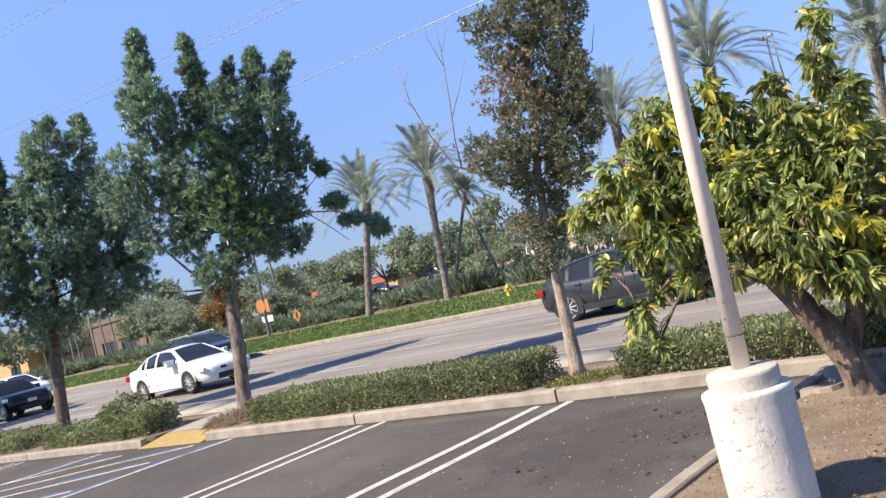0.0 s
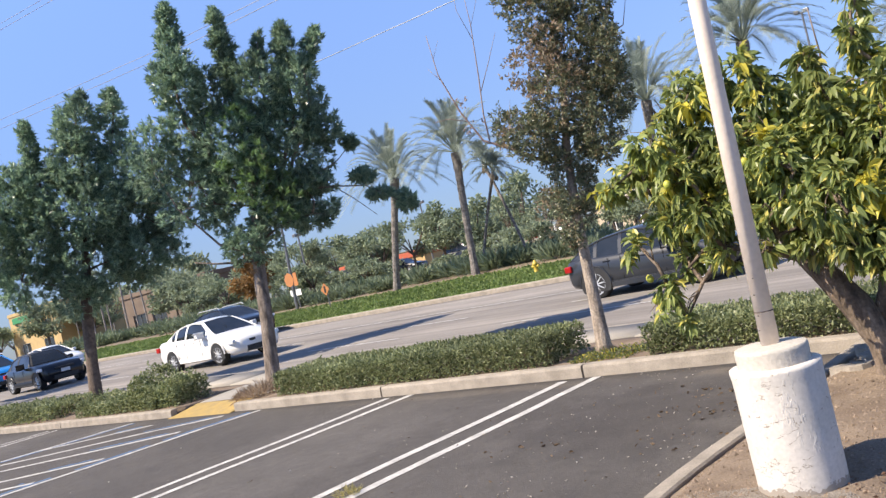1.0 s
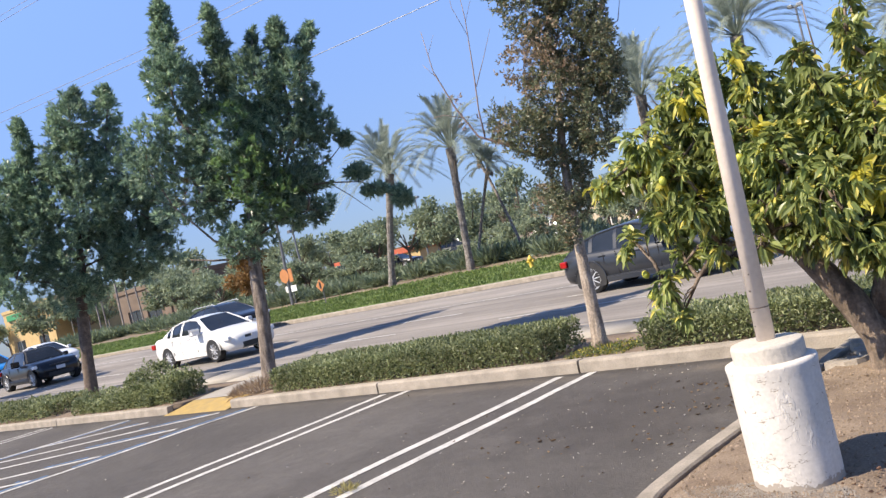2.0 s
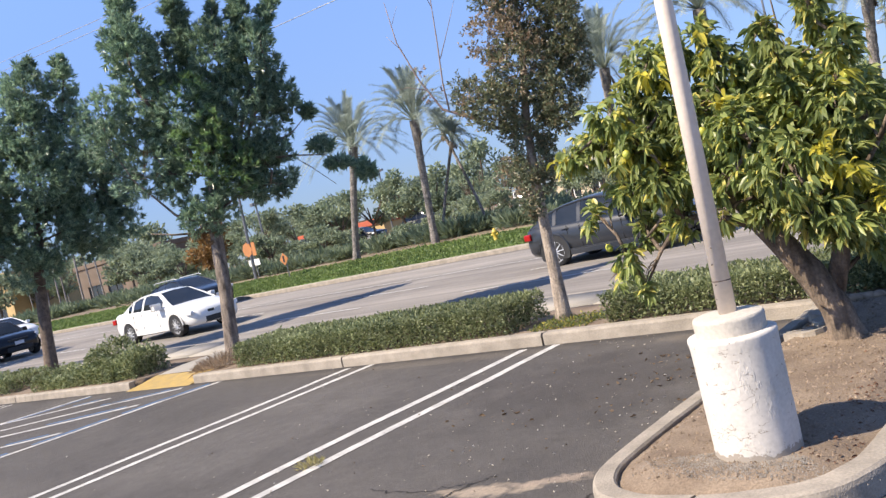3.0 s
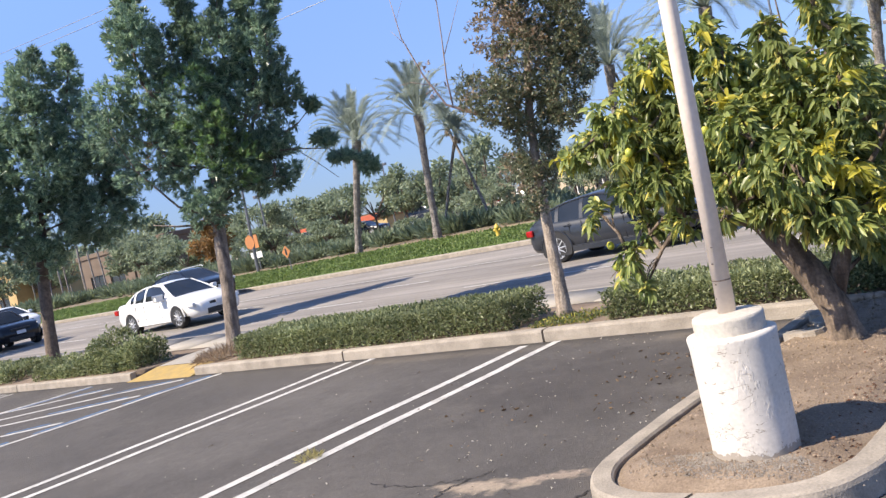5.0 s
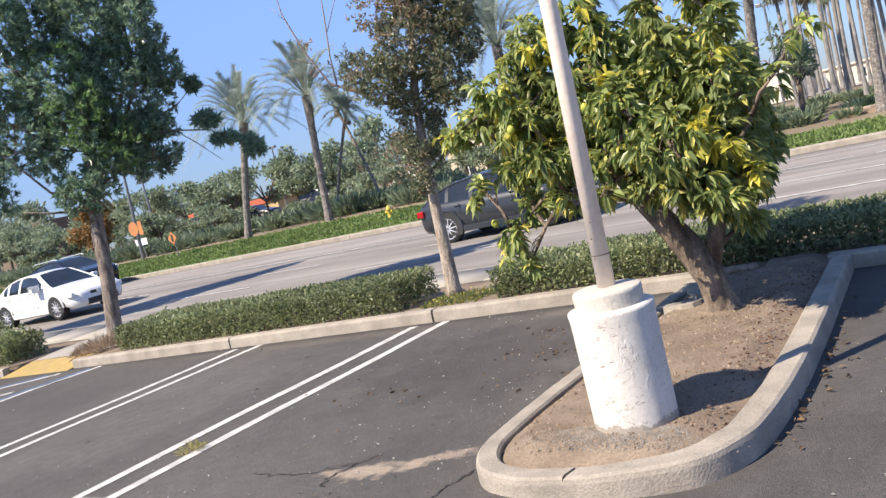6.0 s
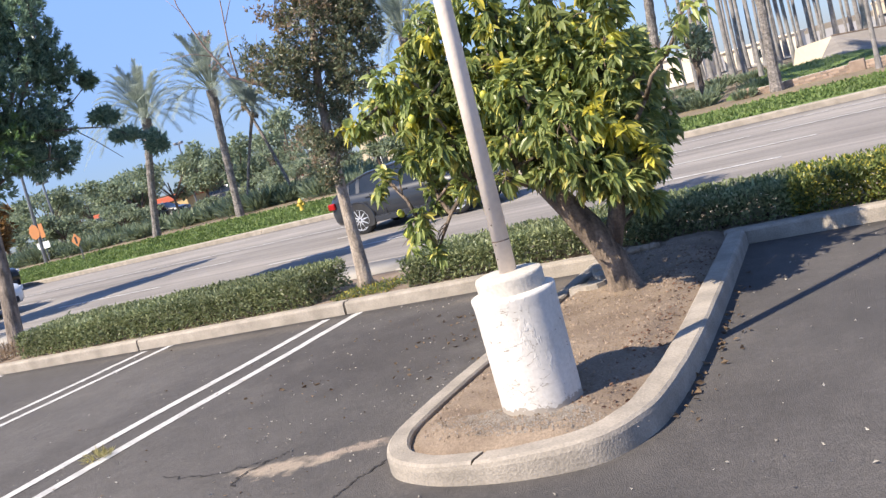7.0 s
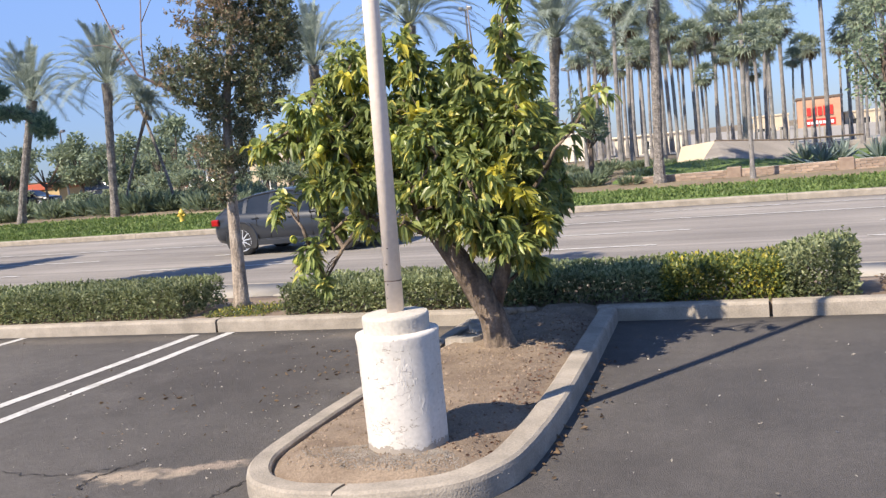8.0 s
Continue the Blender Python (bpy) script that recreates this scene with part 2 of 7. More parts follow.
np_.inputs["Scale"].default_value = 6.0
l.new(tc.outputs["Object"], np_.inputs["Vector"])
rp = n.new("ShaderNodeValToRGB")
rp.color_ramp.elements[0].position, rp.color_ramp.elements[1].position = 0.46, 0.58
l.new(np_.outputs[0], rp.inputs[0])
mu = n.new("ShaderNodeMath")
mu.operation = "MULTIPLY"
l.new(ra.outputs[0], mu.inputs[0])
l.new(rp.outputs[0], mu.inputs[1])
sm = n.new("ShaderNodeMath")
sm.operation = "SUBTRACT"
l.new(mu.outputs[0], sm.inputs[0])
l.new(mr.outputs[0], sm.inputs[1])
l.new(sm.outputs[0], bp.inputs["Height"])
bp.inputs["Strength"].default_value, bp.inputs["Distance"].default_value = 0.32, 0.006
M_POLE = mat("pole_paint", (0.82, 0.70, 0.59), (0.75, 0.64, 0.535), 4.0, 0.55, 0.1, 40, fine=0.05)
M_GRASS = leafmat("grass_blades", (0.085, 0.14, 0.035), (0.22, 0.29, 0.09), 0.6)
M_LAWN = mat("lawn_soil", (0.07, 0.115, 0.03), (0.10, 0.15, 0.04), 2.5, 0.9, 0.5, 60, fine=0.3)
M_EARTH = mat("bare_earth", (0.15, 0.115, 0.075), (0.20, 0.16, 0.10), 0.4, 0.95, 0.4, 30, fine=0.25)
M_BARK = mat("grey_brown_bark", (0.20, 0.16, 0.125), (0.40, 0.33, 0.265), 14.0, 0.9, 1.0, 45, fine=0.3, tall=0.3)
M_BARKD = mat("dark_bark", (0.085, 0.062, 0.048), (0.17, 0.125, 0.095), 10.0, 0.9, 1.0, 50, fine=0.3)
M_BARKX = mat("citrus_bark", (0.068, 0.050, 0.037), (0.235, 0.178, 0.13), 14.0, 0.9, 1.0, 55, fine=0.3, tall=0.22)
M_FANBARK = mat("dark_palm_bark", (0.16, 0.15, 0.142), (0.27, 0.25, 0.235), 3.0, 0.9, 0.8, 30, fine=0.3)
M_PALMBARK = mat("palm_bark", (0.115, 0.102, 0.093), (0.25, 0.222, 0.20), 9.0, 0.9, 1.0, 24, fine=0.5)
M_BARKM = mat("brown_bark", (0.085, 0.066, 0.053), (0.29, 0.235, 0.19), 11.0, 0.9, 1.0, 45, fine=0.3, tall=0.3)
M_LEAF = leafmat("evergreen_leaves", (0.06, 0.125, 0.085), (0.35, 0.47, 0.31), 0.33, trans=0.44)
M_LEAFFRESH = leafmat("fresh_evergreen_leaves", (0.08, 0.15, 0.05), (0.20, 0.32, 0.12), 0.36, trans=0.4)
M_LEAFRUSTY = leafmat("rusty_tree_leaves", (0.16, 0.09, 0.045), (0.30, 0.20, 0.10), 0.5)
M_LEAFDK = leafmat("fine_dark_leaves", (0.05, 0.068, 0.040), (0.26, 0.29, 0.17), 0.36, (0.34, 0.26, 0.15), 0.14, 0.38)
M_BARKTWIG = mat("dead_twig_bark", (0.20, 0.14, 0.12), (0.32, 0.24, 0.21), 20.0, 0.9, 0.4, 60)
M_LEAFB = leafmat("bronze_green_leaves", (0.12, 0.105, 0.062), (0.36, 0.30, 0.20), 0.42, (0.40, 0.28, 0.19), 0.30)
M_LEMON = leafmat("citrus_leaves", (0.10, 0.145, 0.045), (0.37, 0.42, 0.14), 0.38, (0.60, 0.54, 0.14), 0.13, 0.48)
M_WITHER = leafmat("withered_leaves", (0.235, 0.17, 0.135), (0.41, 0.325, 0.27), 0.6)
M_YELLOWLEAF = leafmat("yellowed_and_sunlit_leaves", (0.32, 0.32, 0.05), (0.58, 0.50, 0.07), 0.42, trans=0.42)
M_HEDGE = leafmat("hedge_leaves", (0.075, 0.105, 0.040), (0.355, 0.385, 0.20), 0.48)
M_FARLEAF = leafmat("far_tree_leaves", (0.125, 0.172, 0.108), (0.325, 0.38, 0.245), 0.6)
M_SHRUB = leafmat("strap_leaves", (0.10, 0.14, 0.085), (0.25, 0.30, 0.18), 0.5)
M_FROND = leafmat("palm_fronds", (0.165, 0.21, 0.175), (0.40, 0.45, 0.385), 0.5)
M_FAN = leafmat("fan_palm_leaves", (0.16, 0.205, 0.145), (0.37, 0.42, 0.31), 0.5, trans=0.5)
M_DEADFROND = leafmat("dead_fronds", (0.17, 0.135, 0.10), (0.30, 0.25, 0.19), 0.7)


# ---- building helpers ----
def mesh_ob(name, verts, faces, material, parent=None, smooth=False):
    me = bpy.data.meshes.new(name)
    me.from_pydata([tuple(v) for v in verts], [], [tuple(f) for f in faces])
    me.materials.append(material)
    if smooth:
        me.shade_smooth()
    ob = new(name, me)
    if parent:
        ob.parent = parent
    return ob


def part(name, bm, material, parent=None, label="", smooth=False):
    me = bpy.data.meshes.new(name)
    bmesh.ops.recalc_face_normals(bm, faces=bm.faces)
    bm.to_mesh(me)
    bm.free()
    me.materials.append(material)
    if smooth:
        me.shade_smooth()
    ob = new(name, me)
    if parent:
        ob.parent = parent
    if label:
        ob["label"] = label
    return ob


def thing(name, at, label, category, group="", turn=0, kind=""):
    ob = new(name)
    ob.empty_display_size = 0.2
    ob.matrix_basis = pose(*at, 0, 0, turn)
    return tagged(ob, label, category, group, kind)


def box(bm, x0, x1, y0, y1, z0, z1, bevel=0.0):
    vs = bmesh.ops.create_cube(bm, size=1)["verts"]
    for v in vs:
        v.co = Vector(((x0 + x1) / 2 + v.co.x * (x1 - x0), (y0 + y1) / 2 + v.co.y * (y1 - y0), (z0 + z1) / 2 + v.co.z * (z1 - z0)))
    if bevel:
        es = list({e for v in vs for e in v.link_edges})
        bmesh.ops.bevel(bm, geom=es, offset=bevel, segments=2, affect="EDGES", profile=0.5)


def tube(bm, pts, radii, seg=10, cap=True):
    """A tapered tube through points."""
    rings = []
    pts = [Vector(p) for p in pts]
    for i, p in enumerate(pts):
        d = (pts[min(i + 1, len(pts) - 1)] - pts[max(i - 1, 0)]).normalized()
        a = d.orthogonal().normalized() if i == 0 else (prev - d * prev.dot(d)).normalized()
        prev = a
        b = d.cross(a)
        rings.append([bm.verts.new(p + (a * math.cos(t) + b * math.sin(t)) * radii[i]) for t in (2 * math.pi * k / seg for k in range(seg))])
    for r, s in zip(rings, rings[1:]):
        for k in range(seg):
            bm.faces.new((r[k], r[(k + 1) % seg], s[(k + 1) % seg], s[k]))
    if cap:
        bm.faces.new(rings[0][::-1])
        bm.faces.new(rings[-1])


def spin(bm, prof, seg=32):
    """A solid turned round z from (radius, height) pairs."""
    rings = [[bm.verts.new((r * math.cos(2 * math.pi * k / seg), r * math.sin(2 * math.pi * k / seg), z)) for k in range(seg)] for r, z in prof]
    for r, s in zip(rings, rings[1:]):
        for k in range(seg):
            bm.faces.new((r[k], r[(k + 1) % seg], s[(k + 1) % seg], s[k]))
    bm.faces.new(rings[0][::-1])
    bm.faces.new(rings[-1])


def rz(x):
    """The road's height: it falls gently along x."""
    return -0.2 - 0.0135 * min(max(x, -70.0), 20.0)


def sheet(name, xs, ys, height, material, parent=None, skirt=0.0):
    nx, ny = len(xs), len(ys)
    vs = [(x, y, height(x, y)) for y in ys for x in xs]
    fs = [(j * nx + i, j * nx + i + 1, (j + 1) * nx + i + 1, (j + 1) * nx + i) for j in range(ny - 1) for i in range(nx - 1)]
    if skirt:
        rim = [i for i in range(nx)] + [j * nx + nx - 1 for j in range(1, ny)] + [(ny - 1) * nx + i for i in range(nx - 2, -1, -1)] + [j * nx for j in range(ny - 2, 0, -1)]
        base = len(vs)
        vs += [(vs[i][0], vs[i][1], vs[i][2] - skirt) for i in rim]
        k = len(rim)
        fs += [(rim[i], base + i, base + (i + 1) % k, rim[(i + 1) % k]) for i in range(k)]
    return mesh_ob(name, vs, fs, material, parent, True)


def steps(a, b, d):
    k = max(1, round(abs(b - a) / d))
    return [a + (b - a) * i / k for i in range(k + 1)]


def leaf_cloud(name, base, way, length, width, material, parent=None, fold=0.25, seed=1, droop=0.0):
    """Many separate leaves, each two bent quads along a midrib: base points, ways and lengths as arrays."""
    rg = np.random.default_rng(seed)
    n = len(base)
    way = way / np.linalg.norm(way, axis=1)[:, None]
    side = np.cross(way, rg.normal(size=(n, 3)))
    side /= np.linalg.norm(side, axis=1)[:, None] + 1e-9
    up = np.cross(side, way)
    L, Wd = length[:, None], (length * width)[:, None]
    mid = base + way * L * 0.5
    tip = base + way * L - np.array([0, 0, 1.0]) * L * droop
    a = mid + side * Wd / 2 + up * Wd * fold
    b = mid - side * Wd / 2 + up * Wd * fold
    v = np.stack([base, a, tip, b], 1).reshape(-1, 3)
    i = np.arange(n)[:, None] * 4
    f = np.concatenate([np.hstack([i, i + 1, i + 2]), np.hstack([i, i + 2, i + 3])])
    me = bpy.data.meshes.new(name)
    me.from_pydata(v.tolist(), [], f.tolist())
    me.materials.append(material)
    ob = new(name, me)
    if parent:
        ob.parent = parent
    return ob

# ---- ground, road, kerbs ----
def ground_z(x, y):
    if y < 10.0:
        return -0.45
    if y < 21.6:
        return rz(x) - 0.25
    return rz(x) + (0.10 if y < 300 else 0.0)


ground = sheet("ground", [-900, -400, -200, -120] + steps(-90, 40, 5) + [80, 200, 500, 900],
               [-300, -100, -40, 0, 9.9, 10.1, 21.55, 21.65] + steps(24, 60, 4) + [100, 200, 500, 1500], ground_z, M_EARTH)
tagged(ground, "bare dry earth reaching far beyond the road", "ground", kind="structure")

lot = sheet("parking_lot", steps(-60, 40, 0.5), steps(-30, 7.62, 0.25), lambda x, y: 0.012 * noise.noise(Vector((x * 0.5, y * 0.5, 0))) if y < 6.8 else 0.0, M_ASPHALT, skirt=0.3)
tagged(lot, "dark worn asphalt of a parking lot with litter", "parking lot", kind="structure")

KERB_Y, KERB_H = 7.58, 0.13


def strip_z(x, y):
    k = min(max((y - 7.7) / 2.9, 0), 1)
    return (1 - k) * 0.12 + k * (rz(x) + 0.15)


for bx0, bx1 in ((-60, -14.05), (-12.15, 30)):
    bed = sheet("planting_bed", steps(bx0, bx1, 0.5), steps(7.70, 9.42, 0.2), lambda x, y: strip_z(x, y) - 0.015 + 0.02 * noise.noise(Vector((x * 2, y * 2, 3))), M_SOIL, skirt=0.3)
    tagged(bed, "brown soil bed between parking kerb and sidewalk", "planting bed", kind="structure")
pave = thing("pavement", (0, 0, 0), "pale grey concrete sidewalk slabs along the road", "sidewalk", kind="structure")
for i in range(60):
    x0 = -60 + i * 1.5
    s = sheet("slab", [x0 + 0.006, x0 + 1.494], [9.42, 10.62], lambda x, y: strip_z(x, y) + 0.004, M_WALK, pave, skirt=0.2)
road = sheet("road", steps(-150, 90, 2.0), steps(10.70, 21.40, 0.6), lambda x, y: rz(x) + 0.02 * (1 - ((y - 16) / 5.4) ** 2), M_ROAD, skirt=0.15)
tagged(road, "sun-bleached grey asphalt of a three-lane road", "road", kind="structure")


def kerb_run(name, x0, x1, y0, y1, zf, depth, seg, label, gap=0.006):
    """A straight concrete kerb in cast lengths along x."""
    top = thing(name, (0, 0, 0), label, "kerb", kind="structure")
    n = max(1, round((x1 - x0) / seg))
    for i in range(n):
        a, b = x0 + (x1 - x0) * i / n + gap, x0 + (x1 - x0) * (i + 1) / n - gap
        bm = bmesh.new()
        kerb_box(bm, a, b, y0, y1, zf, depth)
        part("kerb_length", bm, M_CONC, top)
    return top


def kerb_box(bm, a, b, y0, y1, zf, depth, r=0.025):
    prof = [(y0, -depth), (y0 + 0.012, -r), (y0 + 0.012 + r * 0.35, -r * 0.3), (y0 + 0.012 + r, 0), (y1 - r, 0), (y1, -r), (y1, -depth)]
    xs = steps(a, b, 0.6)
    rings = [[bm.verts.new((x, y, zf(x) + z)) for y, z in prof] for x in xs]
    for p, q in zip(rings, rings[1:]):
        for k in range(len(prof)):
            bm.faces.new((p[k], p[(k + 1) % len(prof)], q[(k + 1) % len(prof)], q[k]))
    bm.faces.new(rings[0])
    bm.faces.new(rings[-1][::-1])


lot_kerb = thing("kerb", (0, 0, 0), "weathered pale concrete kerb at the lot's edge", "kerb", kind="structure")
for a, b in [(-60, -50), (-50, -41), (-41, -32), (-32, -23), (-23, -18.5), (-18.5, -14.05), (-12.15, -8.72), (-8.72, -5.55), (-5.55, -2.16), (-1.60, -0.16), (-0.16, 3.0), (3.0, 6.2), (6.2, 12), (12, 30)]:
    bm = bmesh.new()
    kerb_box(bm, a + 0.014, b - 0.014, KERB_Y, KERB_Y + 0.17, lambda x: KERB_H, 0.3)
    part("kerb_length", bm, M_CONC, lot_kerb)
kerb_run("kerb_road_near", -150, 90, 10.6, 10.75, lambda x: rz(x) + 0.15, 0.3, 6, "pale concrete kerb along the road's near side")
kerb_run("kerb_road_far", -150, 90, 21.3, 21.6, lambda x: rz(x) + 0.14, 0.3, 6, "pale concrete kerb along the far lawn")

# island outline (outer edge), from the lot kerb round the rounded tip
ISLE = [(-2.74, 7.57), (-2.74, 6.2), (-2.745, 5.0), (-2.745, 4.3), (-2.70, 3.84), (-2.54, 3.55), (-2.30, 3.43), (-2.04, 3.40), (-1.72, 3.43), (-1.42, 3.55), (-1.26, 3.82), (-1.215, 4.2), (-1.22, 4.8), (-1.27, 5.7), (-1.33, 6.6), (-1.40, 7.57)]


def smooth_path(pts, per=6):
    out = []
    p = [Vector((*q, 0)) for q in pts]
    for i in range(len(p) - 1):
        a, b, c, d = p[max(i - 1, 0)], p[i], p[i + 1], p[min(i + 2, len(p) - 1)]
        for k in range(per):
            t = k / per
            out.append(0.5 * ((2 * b) + (c - a) * t + (2 * a - 5 * b + 4 * c - d) * t * t + (3 * b - a - 3 * c + d) * t ** 3))
    return out + [p[-1]]


isle = smooth_path(ISLE, 14)


def kerb_width(p):
    """The kerb is slimmer round the far side and the tip."""
    return 0.135 + 0.03 * min(max((p.x + 1.8) / 0.5, 0), 1)


def isle_kerb(name, pts, parent, jag=(0, 0)):
    bm = bmesh.new()
    prof = [(0.0, -0.3), (0.03, -0.035), (0.07, -0.012), (0.18, 0), (0.88, 0), (0.975, -0.012), (1.0, -0.3)]
    rings = []
    for i, p in enumerate(pts):
        d = (pts[min(i + 1, len(pts) - 1)] - pts[max(i - 1, 0)]).normalized()
        nrm = Vector((-d.y, d.x, 0))
        g = jag[0] if i == 0 else jag[1] if i == len(pts) - 1 else 0
        rings.append([bm.verts.new(p + nrm * o * kerb_width(p) + d * g * (0.05 * (o - 0.5) + 0.012 * math.sin(o * 11 + z * 30)) + Vector((0, 0, 0.098 + 0.035 * min(max((p.x + 2.3) / 1.0, 0), 1) + z + 0.004 * noise.noise(p * 5)))) for o, z in prof])
    for r, s in zip(rings, rings[1:]):
        for k in range(len(prof)):
            bm.faces.new((r[k], r[(k + 1) % len(prof)], s[(k + 1) % len(prof)], s[k]))
    bm.faces.new(rings[0])
    bm.faces.new(rings[-1][::-1])
    return part(name, bm, M_CONC, parent)


island_kerb = thing("kerb_island", (0, 0, 0), "rounded pale concrete kerb round a soil island, cracked at its tip", "kerb", kind="structure")
crack_at = min(range(len(isle)), key=lambda i: (isle[i] - Vector((-1.97, 3.38, 0))).length)
cuts = [0, crack_at, len(isle) - 1]
for a, b in zip(cuts, cuts[1:]):
    q = [p.copy() for p in isle[a:b + 1]]
    if a == 0:
        q[-1] = q[-1] + (q[-2] - q[-1]).normalized() * 0.022
    isle_kerb("kerb_length", q, island_kerb, (0, 1) if a == 0 else (1, 0))


inner = []
for i, p in enumerate(isle):
    d = (isle[min(i + 1, len(isle) - 1)] - isle[max(i - 1, 0)]).normalized()
    inner.append(p + Vector((-d.y, d.x, 0)) * (kerb_width(p) - 0.012))
tip = min(range(len(inner)), key=lambda i: inner[i].y)
LEFT = np.array([(p.y, p.x) for p in inner[tip::-1]])
RIGHT = np.array([(p.y, p.x) for p in inner[tip:]])


def isle_halfwidths(y):
    return float(np.interp(y, LEFT[:, 0], LEFT[:, 1])), float(np.interp(y, RIGHT[:, 0], RIGHT[:, 1]))


def soil_z(x, y):
    """Soil a little under the kerb's top at its edge, heaped round the post's base."""
    xl, xr = isle_halfwidths(y)
    e = min(x - xl, xr - x, y - inner[tip].y, 7.62 - y if x < -2.05 else 9)
    k = min(max(e / 0.22, 0), 1)
    edge = 0.098 + 0.035 * min(max(x + 2.3, 0), 1) - 0.034
    m = edge + (0.148 - edge) * k * k * (3 - 2 * k)
    return m + (0.016 * noise.noise(Vector((x * 3, y * 3, 0))) + 0.012 * noise.noise(Vector((x * 14, y * 14, 2)))) * (0.3 + 0.7 * k)


ys = steps(inner[tip].y + 0.004, 7.75, 0.04)
vs, fs, cols = [], [], 28
for y in ys:
    xl, xr = isle_halfwidths(y)
    vs += [(xl + (xr - xl) * i / cols, y, soil_z(xl + (xr - xl) * i / cols, y)) for i in range(cols + 1)]
fs = [(j * (cols + 1) + i, j * (cols + 1) + i + 1, (j + 1) * (cols + 1) + i + 1, (j + 1) * (cols + 1) + i) for j in range(len(ys) - 1) for i in range(cols)]
island_soil = mesh_ob("soil", vs, fs, M_SOIL, None, True)
tagged(island_soil, "loose dry brown soil with litter inside the island kerb", "soil", kind="structure")


# painted lines: flat raised strips
def line(parent, material, x0, y0, x1, y1, w=0.105, zf=lambda x, y: 0.005, name="stripe", label=""):
    d = Vector((x1 - x0, y1 - y0, 0))
    nrm = Vector((-d.y, d.x, 0)).normalized() * w / 2
    n = max(2, round(d.length / 0.25))
    vs = []
    for i in range(n + 1):
        p = Vector((x0, y0, 0)) + d * i / n
        for s in (-1, 1):
            q = p + nrm * s * (1 + 0.10 * noise.noise(p * 7 + Vector((s, 0, 0))))
            vs.append((q.x, q.y, zf(q.x, q.y)))
    ob = mesh_ob(name, vs, [(2 * i, 2 * i + 1, 2 * i + 3, 2 * i + 2) for i in range(n)], material, parent)
    if label:
        ob["label"] = label
    return ob


def lot_z(x, y):
    return (0.012 * noise.noise(Vector((x * 0.5, y * 0.5, 0))) if y < 6.8 else 0.0) + 0.004


lines = thing("parking_line", (0, 0, 0), "worn white double lines between parking stalls", "parking lines", kind="structure")
for x in (-5.36, -5.735, -8.14, -8.50):
    line(lines, M_PAINT, x, 3.34 if x > -6 else 2.9, x, 7.56 if x in (-5.36, -8.14) else 7.48, zf=lot_z)
for x in (-5.548, -8.32):
    line(lines, M_PAINT, x - 0.225, 3.32 if x > -6 else 2.88, x + 0.225, 3.32 if x > -6 else 2.88, zf=lot_z)
access = thing("access_aisle", (0, 0, 0), "blue and white hatched aisle beside a kerb ramp", "parking lines", kind="structure")
line(access, M_PAINT, -11.36, 7.52, -11.84, 3.9, zf=lot_z)
for y0, y1 in ((7.45, 6.1), (5.9, 4.9), (4.6, 3.9)):
    k0, k1 = (7.52 - y0) * 0.133, (7.52 - y1) * 0.133
    line(access, M_BLUE, -11.52 - k0, y0, -11.52 - k1, y1, 0.09, lot_z, "blue_stripe", "faded blue stripe")
line(access, M_PAINT, -15.16, 7.44, -16.1, 4.4, zf=lot_z)
line(access, M_BLUE, -15.02, 7.40, -15.92, 4.6, 0.08, lot_z, "blue_stripe", "faded blue stripe")
for x0, y0, x1, y1 in ((-12.1, 7.34, -15.3, 5.2), (-13.9, 7.13, -15.6, 5.95), (-11.95, 6.51, -15.5, 4.2), (-11.98, 5.35, -13.9, 3.85), (-12.0, 4.4, -12.6, 3.95)):
    line(access, M_PAINT, x0, y0, x1, y1, zf=lot_z)
    line(access, M_BLUE, x0 - 0.3, y0 - 0.02, x0 + (x1 - x0) * 0.4, y0 + (y1 - y0) * 0.35 + 0.1, 0.07, lot_z, "blue_stripe", "faded blue stripe")
for x in (-18.35, -18.75, -21.6, -22.0):
    line(lines, M_PAINT, x, 7.45, x - 0.5, 3.4, zf=lot_z)
lanes = thing("road_line", (0, 0, 0), "faded white dashed lane lines on the road", "lane lines", kind="structure")


def road_z(x, y):
    return rz(x) + 0.02 * (1 - ((y - 16) / 5.4) ** 2) + 0.008


def lane_y(x, y):
    """The lane lines swing a little towards the far kerb at one end."""
    return y + 0.5 * min(max((x + 12) / 9, 0), 1)


for y, x0 in ((13.6, -5.24), (15.55, -4.9)):
    for k in range(-14, 8):
        a = x0 + k * 6.3
        line(lanes, M_PAINT, a, lane_y(a, y), a + 3.3, lane_y(a + 3.3, y), 0.10, road_z, "dash")
for x0, x1 in ((-150, -12), (-12, -3), (-2.6, 90)):
    line(lanes, M_PAINT, x0, lane_y(x0, 17.75), x1, lane_y(x1, 17.75), 0.10, road_z, "edge_stripe")
line(lanes, M_PAINT, -9.0, 20.1, 90, 20.25, 0.09, road_z, "edge_stripe")

# kerb ramp, yellow
ramp = thing("kerb_ramp", (-13.1, 7.5, 0), "worn yellow painted concrete kerb ramp", "kerb ramp", kind="structure")
bm = bmesh.new()
pts = [(-0.94, 0, 0.004), (0.94, 0, 0.004), (0.94, 0.55, 0.10), (-0.94, 0.62, 0.10)]
top = [bm.verts.new(p) for p in pts]
bot = [bm.verts.new((p[0], p[1], -0.2)) for p in pts]
bm.faces.new(top)
bm.faces.new(bot[::-1])
for i in range(4):
    bm.faces.new((top[i], bot[i], bot[(i + 1) % 4], top[(i + 1) % 4]))
part("ramp_slope", bm, M_YELLOW, ramp)
bm = bmesh.new()
